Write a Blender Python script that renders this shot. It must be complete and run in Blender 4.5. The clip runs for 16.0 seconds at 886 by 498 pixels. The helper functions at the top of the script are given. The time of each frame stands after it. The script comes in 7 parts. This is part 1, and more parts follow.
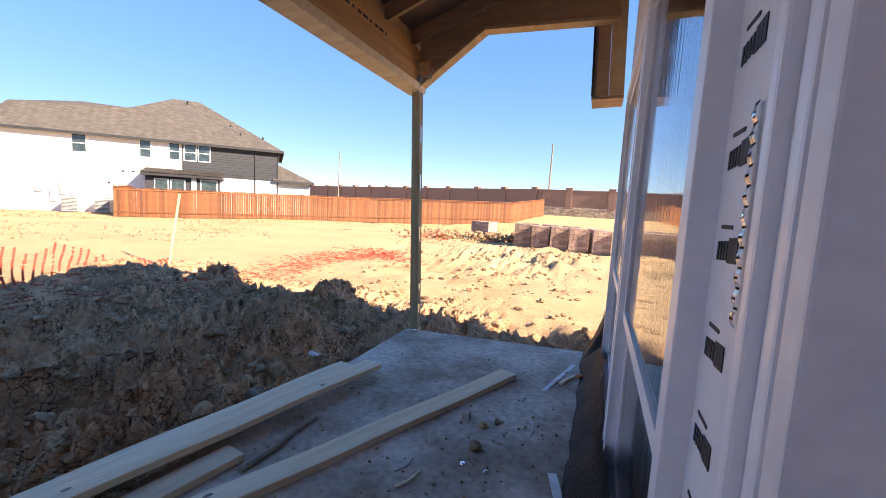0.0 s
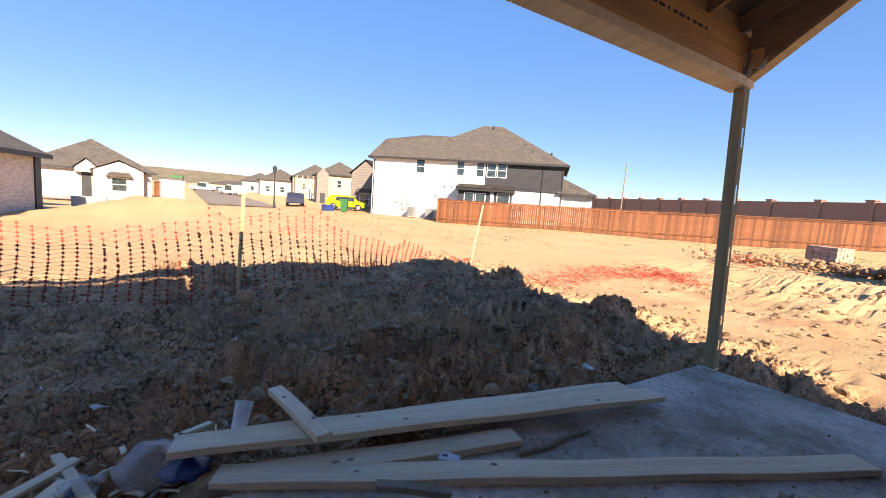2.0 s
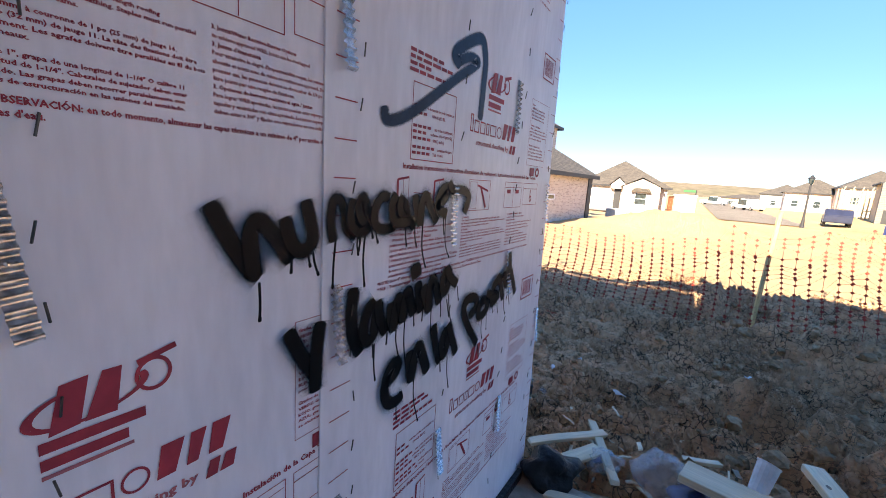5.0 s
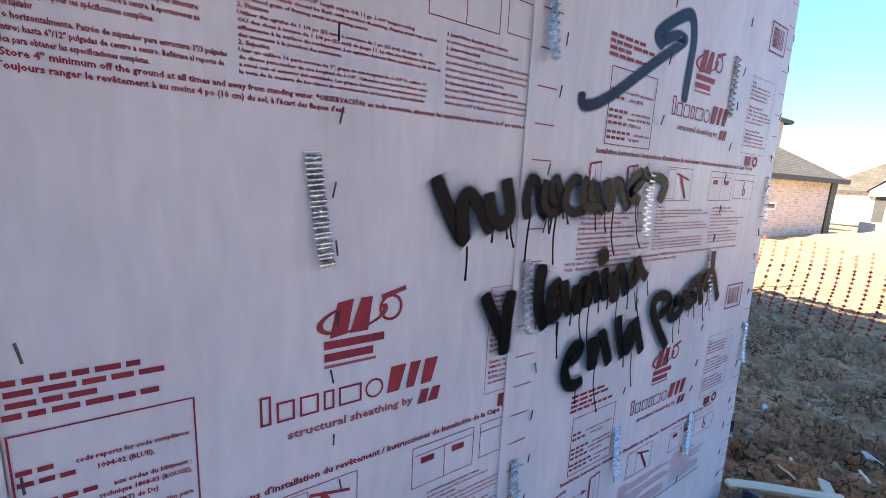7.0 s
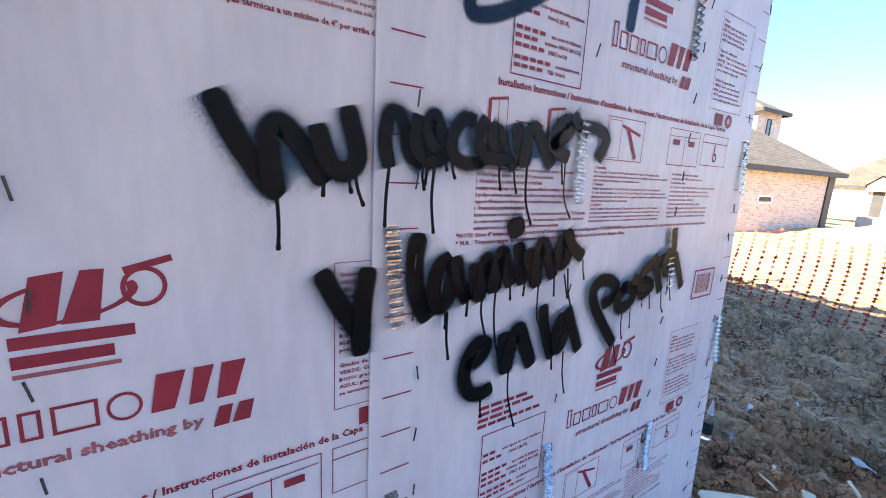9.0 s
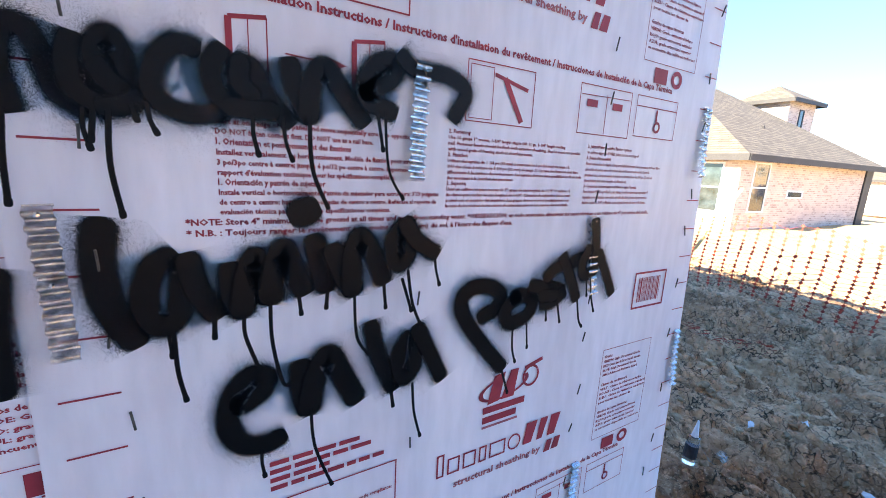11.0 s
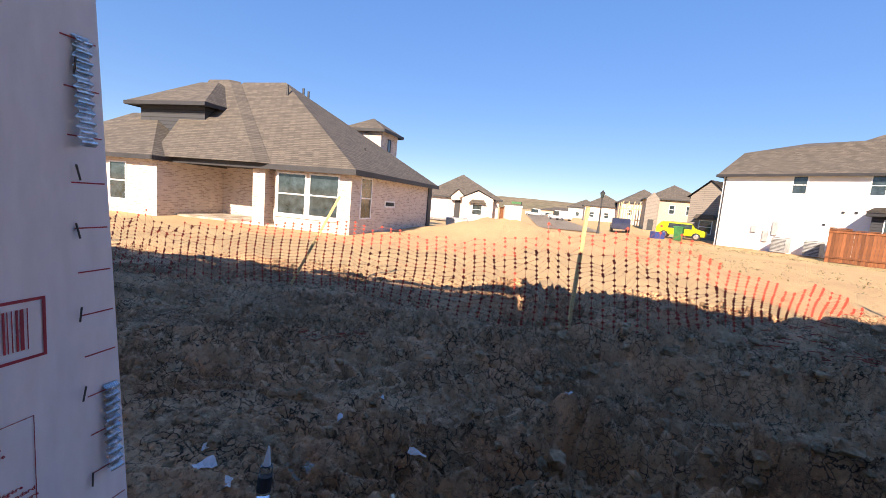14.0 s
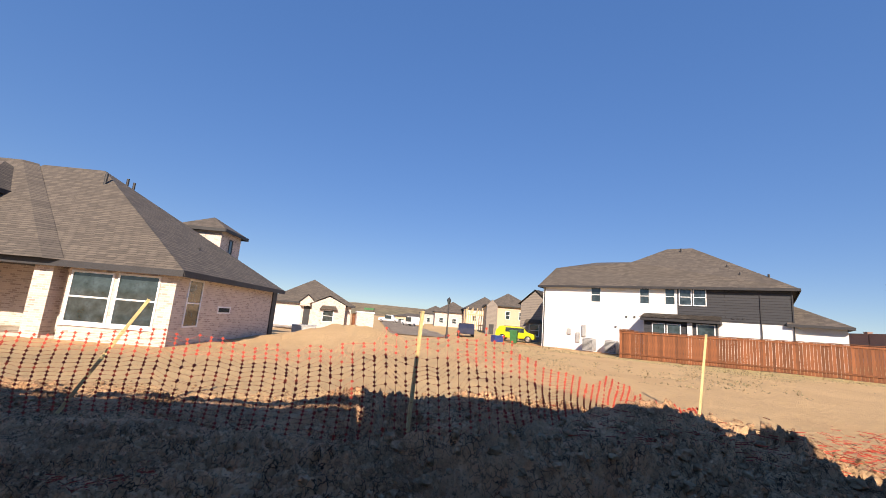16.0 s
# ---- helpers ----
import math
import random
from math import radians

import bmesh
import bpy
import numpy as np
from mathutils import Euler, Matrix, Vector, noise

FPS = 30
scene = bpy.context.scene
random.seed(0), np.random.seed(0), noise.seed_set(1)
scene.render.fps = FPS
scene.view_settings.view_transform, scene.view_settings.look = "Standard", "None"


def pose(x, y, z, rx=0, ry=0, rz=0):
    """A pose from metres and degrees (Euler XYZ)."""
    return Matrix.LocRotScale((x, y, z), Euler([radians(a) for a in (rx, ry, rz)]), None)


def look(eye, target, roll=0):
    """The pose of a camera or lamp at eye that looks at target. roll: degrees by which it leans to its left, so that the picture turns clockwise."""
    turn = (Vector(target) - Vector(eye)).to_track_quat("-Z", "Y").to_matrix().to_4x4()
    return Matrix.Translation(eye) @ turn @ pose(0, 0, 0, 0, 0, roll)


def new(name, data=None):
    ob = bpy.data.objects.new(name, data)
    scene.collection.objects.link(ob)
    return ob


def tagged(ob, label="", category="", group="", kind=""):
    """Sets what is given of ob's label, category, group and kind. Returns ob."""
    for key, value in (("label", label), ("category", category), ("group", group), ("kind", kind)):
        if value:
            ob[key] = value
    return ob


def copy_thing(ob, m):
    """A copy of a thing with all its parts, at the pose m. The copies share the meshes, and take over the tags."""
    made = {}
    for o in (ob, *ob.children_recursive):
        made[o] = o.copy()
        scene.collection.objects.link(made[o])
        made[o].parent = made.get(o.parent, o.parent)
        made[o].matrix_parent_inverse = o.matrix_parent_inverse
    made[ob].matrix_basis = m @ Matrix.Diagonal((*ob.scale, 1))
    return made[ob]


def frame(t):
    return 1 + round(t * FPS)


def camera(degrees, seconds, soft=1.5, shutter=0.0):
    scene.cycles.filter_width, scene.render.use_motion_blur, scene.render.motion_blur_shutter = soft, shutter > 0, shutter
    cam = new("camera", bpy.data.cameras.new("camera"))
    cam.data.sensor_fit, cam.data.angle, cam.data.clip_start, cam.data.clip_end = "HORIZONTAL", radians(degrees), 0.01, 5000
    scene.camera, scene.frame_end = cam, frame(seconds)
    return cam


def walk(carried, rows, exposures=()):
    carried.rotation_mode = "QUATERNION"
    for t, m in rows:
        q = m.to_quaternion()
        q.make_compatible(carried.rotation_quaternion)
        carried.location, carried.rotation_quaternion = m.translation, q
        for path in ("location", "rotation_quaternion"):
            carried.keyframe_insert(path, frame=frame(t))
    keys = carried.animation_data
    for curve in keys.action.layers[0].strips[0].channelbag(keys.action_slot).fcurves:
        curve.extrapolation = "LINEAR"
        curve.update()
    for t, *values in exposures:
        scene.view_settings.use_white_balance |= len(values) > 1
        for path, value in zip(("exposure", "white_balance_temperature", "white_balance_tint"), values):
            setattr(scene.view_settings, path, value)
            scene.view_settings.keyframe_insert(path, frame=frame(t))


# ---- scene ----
cam = camera(95.0, 16.0, soft=0.9)
PATH = [
    (0, (2.6521, 0.8837, 1.4322), (1.9473, 2.7436, 1.2224), 3.26),
    (0.5, (2.6439, 0.8669, 1.4260), (1.7146, 2.6254, 1.2167), 3.83),
    (1, (2.6421, 0.8543, 1.4284), (1.4327, 2.4320, 1.2094), 4.02),
    (1.5, (2.6437, 0.8232, 1.4318), (1.1670, 2.1523, 1.2017), 4.21),
    (2, (2.6262, 0.7846, 1.4286), (0.9331, 1.8219, 1.1893), 4.36),
    (2.5, (2.6393, 0.7434, 1.4367), (0.7873, 1.4544, 1.1828), 4.37),
    (3, (2.6751, 0.7098, 1.4247), (0.7262, 1.0719, 1.1587), 4.54),
    (3.5, (2.6323, 0.6737, 1.4230), (0.6519, 0.6687, 1.1437), 4.39),
    (4, (2.549, 0.618, 1.46), (0.61, 0.256, 1.128), 5.0),
    (4.5, (2.539, 0.591, 1.447), (0.703, -0.131, 1.114), 4.2),
    (5, (2.544, 0.583, 1.444), (0.878, -0.469, 1.098), 3.8),
    (7.5, (2.629, 0.609, 1.379), (1.567, -1.051, 1.036), 2.6),
    (8, (2.582, 0.594, 1.374), (1.496, -1.05, 1.029), 2.7),
    (8.5, (2.431, 0.566, 1.337), (1.325, -1.06, 0.972), 2.9),
    (11, (1.873, 0.556, 1.283), (0.86, -1.121, 0.881), 2.9),
    (11.5, (1.768, 0.661, 1.283), (0.751, -1.017, 0.893), 2.7),
    (12, (1.717, 0.719, 1.29), (0.548, -0.853, 0.887), 3.4),
    (12.5, (1.635, 0.709, 1.265), (0.23, -0.663, 0.889), 3.1),
    (13, (1.493, 0.661, 1.26), (-0.15, -0.419, 0.89), 3.8),
    (13.5, (1.3501, 0.6166, 1.2430), (-0.4765, -0.1345, 0.9280), 4.58),
    (14, (1.3449, 0.6896, 1.2487), (-0.6006, 0.2895, 1.0138), 4.81),
    (14.5, (1.3353, 0.8047, 1.2567), (-0.6620, 0.7427, 1.1718), 5.23),
    (15, (1.3828, 0.8618, 1.2452), (-0.6099, 1.0079, 1.3327), 4.98),
    (15.5, (1.4088, 0.8963, 1.2471), (-0.5690, 1.1142, 1.4493), 4.77),
    (16, (1.3955, 0.8837, 1.2432), (-0.5596, 1.1326, 1.5833), 4.71),
]
EXPOSURES = ((0, 2.25, 8100, 14), (1.5, 1.95, 8100, 14), (3.0, 1.9, 8200, 13), (4.5, 2.35, 8100, 9), (7.5, 3.05, 8100, 4), (11, 3.45, 8100, 5), (12.5, 2.75, 8000, 9), (13.2, 2.3, 8000, 12), (14, 1.75, 8000, 14), (15, 1.45, 8000, 14), (16, 1.25, 7900, 14))
walk(cam, [(t, look(eye, target, roll)) for t, eye, target, roll in PATH], EXPOSURES)

# ---- light ----
SUN_ELEV, SUN_AZ = 30.0, -8.0          # degrees; azimuth of the sun from +x towards +y
world = bpy.data.worlds.new("sky")
scene.world = world
world.use_nodes = True
wt = world.node_tree
sky = wt.nodes.new("ShaderNodeTexSky")
sky.sky_type = "NISHITA"
sky.sun_disc = False
sky.sun_elevation = radians(SUN_ELEV)
sky.sun_rotation = radians(90 - SUN_AZ)
sky.altitude, sky.air_density, sky.dust_density, sky.ozone_density = 600, 0.85, 0.0, 3.0
tint = wt.nodes.new("ShaderNodeHueSaturation")
tint.inputs["Hue"].default_value = 0.514
tint.inputs["Saturation"].default_value = 2.15
soft_sky = wt.nodes.new("ShaderNodeGamma")
soft_sky.inputs[1].default_value = 0.36
wt.links.new(sky.outputs[0], soft_sky.inputs[0])
wt.links.new(soft_sky.outputs[0], tint.inputs["Color"])
blue = wt.nodes.new("ShaderNodeMix")
blue.data_type, blue.blend_type = "RGBA", "MULTIPLY"
blue.inputs[0].default_value = 1.0
blue.inputs[7].default_value = (0.66, 0.84, 1.08, 1)
wt.links.new(tint.outputs[0], blue.inputs[6])
wt.links.new(blue.outputs[2], wt.nodes["Background"].inputs[0])
wt.nodes["Background"].inputs[1].default_value = 0.172
sun_data = bpy.data.lights.new("sun", "SUN")
sun_data.energy, sun_data.angle, sun_data.color = 3.4, radians(0.55), (1.0, 0.94, 0.86)
sun = new("sun", sun_data)
_e, _a = radians(SUN_ELEV), radians(SUN_AZ)
TO_SUN = Vector((math.cos(_e) * math.cos(_a), math.cos(_e) * math.sin(_a), math.sin(_e)))
sun.matrix_world = Matrix.Translation((20, -5, 30)) @ TO_SUN.to_track_quat("Z", "Y").to_matrix().to_4x4()


# ---- materials ----
def mat(name, col, col2=None, scale=6.0, fine=60.0, rough=0.8, bump=0.3, metal=0.0, spread=0.25, rand=0.0, spec=0.5, bdist=0.01, stretch=(1, 1, 1)):
    """A surface with colour drift at two sizes, grain in the relief and, on repeats, a shift from piece to piece."""
    m = bpy.data.materials.new(name)
    m.use_nodes = True
    t = m.node_tree
    b = t.nodes["Principled BSDF"]
    b.inputs["Roughness"].default_value = rough
    b.inputs["Metallic"].default_value = metal
    b.inputs["Specular IOR Level"].default_value = spec
    tc = t.nodes.new("ShaderNodeTexCoord")
    mp = t.nodes.new("ShaderNodeMapping")
    mp.inputs["Scale"].default_value = stretch
    t.links.new(tc.outputs["Object"], mp.inputs["Vector"])
    n1 = t.nodes.new("ShaderNodeTexNoise")
    n1.inputs["Scale"].default_value, n1.inputs["Detail"].default_value = scale, 5
    n2 = t.nodes.new("ShaderNodeTexNoise")
    n2.inputs["Scale"].default_value, n2.inputs["Detail"].default_value = fine, 4
    for n in (n1, n2):
        t.links.new(mp.outputs[0], n.inputs["Vector"])
    col2 = col2 or tuple(c * 0.72 for c in col)
    r1 = t.nodes.new("ShaderNodeMapRange")
    r1.inputs[1].default_value, r1.inputs[2].default_value = 0.35, 0.65
    t.links.new(n1.outputs[0], r1.inputs[0])
    mix = t.nodes.new("ShaderNodeMix")
    mix.data_type = "RGBA"
    mix.inputs[6].default_value, mix.inputs[7].default_value = (*col, 1), (*col2, 1)
    t.links.new(r1.outputs[0], mix.inputs[0])
    hsv = t.nodes.new("ShaderNodeHueSaturation")
    t.links.new(mix.outputs[2], hsv.inputs["Color"])
    r2 = t.nodes.new("ShaderNodeMapRange")
    r2.inputs[1].default_value, r2.inputs[2].default_value = 0.3, 0.7
    r2.inputs[3].default_value, r2.inputs[4].default_value = 1 - spread, 1 + spread
    t.links.new(n2.outputs[0], r2.inputs[0])
    val = r2.outputs[0]
    if rand:
        oi = t.nodes.new("ShaderNodeObjectInfo")
        r3 = t.nodes.new("ShaderNodeMapRange")
        r3.inputs[3].default_value, r3.inputs[4].default_value = 1 - rand, 1 + rand
        t.links.new(oi.outputs["Random"], r3.inputs[0])
        mu = t.nodes.new("ShaderNodeMath")
        mu.operation = "MULTIPLY"
        t.links.new(val, mu.inputs[0])
        t.links.new(r3.outputs[0], mu.inputs[1])
        val = mu.outputs[0]
    t.links.new(val, hsv.inputs["Value"])
    t.links.new(hsv.outputs[0], b.inputs["Base Color"])
    if bump:
        bp = t.nodes.new("ShaderNodeBump")
        bp.inputs["Strength"].default_value, bp.inputs["Distance"].default_value = bump, bdist
        t.links.new(n2.outputs[0], bp.inputs["Height"])
        t.links.new(bp.outputs[0], b.inputs["Normal"])
    return m


M_SHEET = mat("sheathing board", (0.90, 0.88, 0.92), (0.79, 0.77, 0.82), 3.2, 30, 0.42, 0.08, spread=0.05, bdist=0.003, stretch=(1.6, 1, 0.35))
M_RED = mat("red print", (0.42, 0.035, 0.06), None, 8, 80, 0.6, 0, spread=0.08)
M_RED_PALE = mat("faded red print", (0.55, 0.16, 0.18), None, 8, 80, 0.6, 0, spread=0.1)
M_STEEL = mat("galvanised steel", (0.90, 0.90, 0.90), (0.76, 0.77, 0.78), 20, 90, 0.20, 0.02, metal=0.95)
M_WIRE = mat("dull staple wire", (0.10, 0.095, 0.09), None, 20, 90, 0.45, 0.02, metal=0.5)
M_CONC = mat("slab concrete", (0.55, 0.48, 0.405), (0.28, 0.21, 0.155), 1.9, 22, 0.85, 0.3, spread=0.26)
M_LUMBER = mat("fresh lumber", (0.78, 0.66, 0.48), (0.68, 0.53, 0.35), 2.5, 22, 0.75, 0.15, spread=0.12, rand=0.08, stretch=(0.35, 6, 6))
M_LUMBER_Y = mat("fresh framing lumber", (0.62, 0.46, 0.27), (0.50, 0.34, 0.18), 2.5, 22, 0.75, 0.12, spread=0.12, rand=0.1, stretch=(4, 0.5, 4))
M_BEAM = mat("laminated beam", (0.50, 0.28, 0.12), (0.36, 0.19, 0.08), 1.5, 16, 0.7, 0.15, spread=0.15, stretch=(8, 0.35, 8))
M_RAFTER = mat("rafter lumber", (0.42, 0.28, 0.165), (0.33, 0.215, 0.125), 2, 18, 0.75, 0.15, spread=0.15, rand=0.12, stretch=(0.5, 6, 6))
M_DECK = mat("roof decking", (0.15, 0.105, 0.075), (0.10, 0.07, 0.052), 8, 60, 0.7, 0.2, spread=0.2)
M_TREATED = mat("treated post", (0.36, 0.30, 0.17), (0.27, 0.22, 0.12), 3, 30, 0.8, 0.2, spread=0.15, stretch=(5, 5, 0.4))
M_TRIM = mat("white vinyl", (0.86, 0.85, 0.86), (0.80, 0.79, 0.80), 3, 40, 0.4, 0.03, spread=0.03)
M_WRAP = mat("white house wrap", (0.80, 0.80, 0.82), (0.72, 0.72, 0.74), 4, 30, 0.5, 0.12, spread=0.04)
M_JAMB = mat("primed door jamb", (0.80, 0.77, 0.77), (0.72, 0.69, 0.69), 4, 50, 0.5, 0.05, spread=0.05)
M_BLACK = mat("black poly film", (0.010, 0.010, 0.012), None, 5, 30, 0.45, 0.5, bdist=0.02, spec=0.3)
M_INK = mat("black ink", (0.02, 0.02, 0.025), None, 8, 60, 0.6, 0)
M_MORTAR = mat("mortar", (0.60, 0.54, 0.49), None, 3, 30, 0.95, 0.2)
M_FASCIA = mat("dark fascia", (0.035, 0.034, 0.038), None, 2, 20, 0.6, 0.05)
M_CEDAR = mat("stained cedar", (0.235, 0.082, 0.032), (0.15, 0.052, 0.022), 0.8, 9, 0.8, 0.15, spread=0.25, rand=0.38, stretch=(4, 4, 0.5))
M_STONE = mat("chopped stone", (0.46, 0.36, 0.25), (0.32, 0.24, 0.17), 2.2, 9, 0.9, 0.4, spread=0.3, rand=0.3)
M_BRICK = mat("stacked brick", (0.40, 0.27, 0.21), (0.32, 0.21, 0.165), 3, 20, 0.9, 0.2, spread=0.2, rand=0.25)
M_STAKE = mat("survey stake", (0.66, 0.50, 0.24), (0.54, 0.39, 0.18), 3, 25, 0.8, 0.1, stretch=(5, 5, 0.6))
M_NET = mat("orange safety mesh", (0.46, 0.055, 0.03), None, 3, 30, 0.55, 0)


def ground_material():
    """Dry clay: tan where it is bare, greyer where it was churned up, straw-green where the grass holds."""
    m = bpy.data.materials.new("dry clay ground")
    m.use_nodes = True
    t = m.node_tree
    b = t.nodes["Principled BSDF"]
    b.inputs["Roughness"].default_value = 0.97
    b.inputs["Specular IOR Level"].default_value = 0.15
    tc = t.nodes.new("ShaderNodeTexCoord")

    def noise_at(scale, detail=6, rough=0.6):
        n = t.nodes.new("ShaderNodeTexNoise")
        n.inputs["Scale"].default_value, n.inputs["Detail"].default_value = scale, detail
        n.inputs["Roughness"].default_value = rough
        t.links.new(tc.outputs["Object"], n.inputs["Vector"])
        return n.outputs[0]

    def ramp(fac, a, c, lo, hi):
        r = t.nodes.new("ShaderNodeMapRange")
        r.inputs[1].default_value, r.inputs[2].default_value = lo, hi
        t.links.new(fac, r.inputs[0])
        x = t.nodes.new("ShaderNodeMix")
        x.data_type = "RGBA"
        for sock, v in ((6, a), (7, c)):
            if isinstance(v, tuple):
                x.inputs[sock].default_value = (*v, 1)
            else:
                t.links.new(v, x.inputs[sock])
        t.links.new(r.outputs[0], x.inputs[0])
        return x.outputs[2]

    tan = ramp(noise_at(0.35), (0.61, 0.41, 0.222), (0.52, 0.345, 0.185), 0.35, 0.65)
    tan = ramp(noise_at(9.0), tan, (0.46, 0.31, 0.175), 0.52, 0.8)
    clay = ramp(noise_at(1.3), (0.80, 0.46, 0.262), (0.40, 0.225, 0.126), 0.38, 0.62)
    clay = ramp(noise_at(11.0), clay, (0.78, 0.475, 0.275), 0.53, 0.66)
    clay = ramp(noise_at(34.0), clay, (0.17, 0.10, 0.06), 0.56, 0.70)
    # crumbling cracks with painted-in shade: warped cell edges, broken up by a coarser noise
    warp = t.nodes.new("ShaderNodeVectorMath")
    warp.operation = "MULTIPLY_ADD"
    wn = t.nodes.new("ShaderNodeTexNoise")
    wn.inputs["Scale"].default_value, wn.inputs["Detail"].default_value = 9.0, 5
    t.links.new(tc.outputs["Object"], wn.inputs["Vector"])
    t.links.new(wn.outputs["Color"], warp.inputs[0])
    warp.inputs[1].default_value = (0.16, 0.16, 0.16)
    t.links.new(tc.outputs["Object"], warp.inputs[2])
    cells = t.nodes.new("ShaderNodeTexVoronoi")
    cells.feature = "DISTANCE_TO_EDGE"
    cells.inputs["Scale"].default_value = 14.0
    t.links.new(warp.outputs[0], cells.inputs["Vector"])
    crack_shade = ramp(cells.outputs["Distance"], (0.07, 0.042, 0.027), clay, 0.02, 0.09)
    clay = ramp(noise_at(3.2), clay, crack_shade, 0.40, 0.60)
    clay = ramp(noise_at(80.0, 3), clay, (0.74, 0.50, 0.31), 0.58, 0.72)
    grass = ramp(noise_at(2.5), (0.46, 0.37, 0.17), (0.54, 0.38, 0.20), 0.4, 0.6)
    soil = t.nodes.new("ShaderNodeAttribute")
    soil.attribute_name = "soil"
    sep = t.nodes.new("ShaderNodeSeparateColor")
    t.links.new(soil.outputs["Color"], sep.inputs[0])
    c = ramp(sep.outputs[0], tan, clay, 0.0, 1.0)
    c = ramp(sep.outputs[1], c, grass, 0.0, 1.0)
    red = ramp(noise_at(5.0), (0.44, 0.105, 0.04), (0.50, 0.27, 0.13), 0.4, 0.65)
    c = ramp(sep.outputs[2], c, red, 0.0, 1.0)
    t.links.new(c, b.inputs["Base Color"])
    bp = t.nodes.new("ShaderNodeBump")
    bp.inputs["Strength"].default_value, bp.inputs["Distance"].default_value = 1.0, 0.028
    vor = t.nodes.new("ShaderNodeTexVoronoi")
    vor.feature = "DISTANCE_TO_EDGE"
    vor.inputs["Scale"].default_value = 24.0
    t.links.new(tc.outputs["Object"], vor.inputs["Vector"])
    edge = t.nodes.new("ShaderNodeMapRange")
    edge.inputs[2].default_value, edge.inputs[4].default_value = 0.06, 0.22
    t.links.new(vor.outputs[0], edge.inputs[0])
    summed = t.nodes.new("ShaderNodeMath")
    summed.operation = "ADD"
    t.links.new(noise_at(26.0, 8, 0.72), summed.inputs[0])
    t.links.new(edge.outputs[0], summed.inputs[1])
    t.links.new(summed.outputs[0], bp.inputs["Height"])
    t.links.new(bp.outputs[0], b.inputs["Normal"])
    return m




def coursed(name, c1, c2, mortar, bw, bh, joint, rough=0.9, bump=0.4, slope=False, drift=0.35):
    """Courses of brick or shingle at their true size, laid on walls and slopes of any heading."""
    m = mat(name, c1, c2, 2.0, 25, rough, 0)
    t = m.node_tree
    b = t.nodes["Principled BSDF"]
    tc = t.nodes.new("ShaderNodeTexCoord")
    sep = t.nodes.new("ShaderNodeSeparateXYZ")
    t.links.new(tc.outputs["Object"], sep.inputs[0])
    add = t.nodes.new("ShaderNodeMath")
    add.operation = "ADD"
    t.links.new(sep.outputs[0], add.inputs[0])
    t.links.new(sep.outputs[1], add.inputs[1])
    com = t.nodes.new("ShaderNodeCombineXYZ")
    t.links.new(add.outputs[0], com.inputs[0])
    t.links.new(sep.outputs[2], com.inputs[1])
    br = t.nodes.new("ShaderNodeTexBrick")
    br.inputs["Scale"].default_value = 1.0
    br.inputs["Brick Width"].default_value, br.inputs["Row Height"].default_value = bw, bh
    br.inputs["Mortar Size"].default_value = joint
    br.inputs["Bias"].default_value = -drift
    br.inputs["Color1"].default_value, br.inputs["Color2"].default_value = (*c1, 1), (*c2, 1)
    br.inputs["Mortar"].default_value = (*mortar, 1)
    t.links.new(com.outputs[0], br.inputs["Vector"])
    old = b.inputs["Base Color"].links[0].from_socket
    mix = t.nodes.new("ShaderNodeMix")
    mix.data_type = "RGBA"
    mix.inputs[0].default_value = 0.85
    t.links.new(old, mix.inputs[6])
    t.links.new(br.outputs["Color"], mix.inputs[7])
    t.links.new(mix.outputs[2], b.inputs["Base Color"])
    bp = t.nodes.new("ShaderNodeBump")
    bp.inputs["Strength"].default_value, bp.inputs["Distance"].default_value = bump, 0.012
    bp.invert = True
    t.links.new(br.outputs["Fac"], bp.inputs["Height"])
    t.links.new(bp.outputs[0], b.inputs["Normal"])
    return m


M_CREAM = coursed("cream brick courses", (0.66, 0.55, 0.48), (0.20, 0.12, 0.10), (0.70, 0.62, 0.56), 0.21, 0.075, 0.010, drift=0.42)
M_WHITEBRICK = coursed("white painted brick courses", (0.80, 0.78, 0.77), (0.75, 0.73, 0.72), (0.70, 0.68, 0.67), 0.21, 0.075, 0.008, bump=0.3)
M_SHINGLE = coursed("weathered shingle courses", (0.14, 0.115, 0.094), (0.072, 0.06, 0.051), (0.04, 0.035, 0.03), 0.32, 0.085, 0.010, drift=0.1)
M_BWALL = coursed("brown brick courses", (0.27, 0.15, 0.115), (0.19, 0.105, 0.085), (0.30, 0.22, 0.18), 0.25, 0.09, 0.012)
M_SIDING = coursed("charcoal lap siding", (0.05, 0.052, 0.06), (0.042, 0.044, 0.05), (0.015, 0.015, 0.018), 9.0, 0.18, 0.014, bump=0.6)
M_DUSK = coursed("weathered brown-grey siding", (0.26, 0.22, 0.19), (0.21, 0.18, 0.155), (0.10, 0.09, 0.08), 9.0, 0.18, 0.014, bump=0.6)
M_GROUND = ground_material()


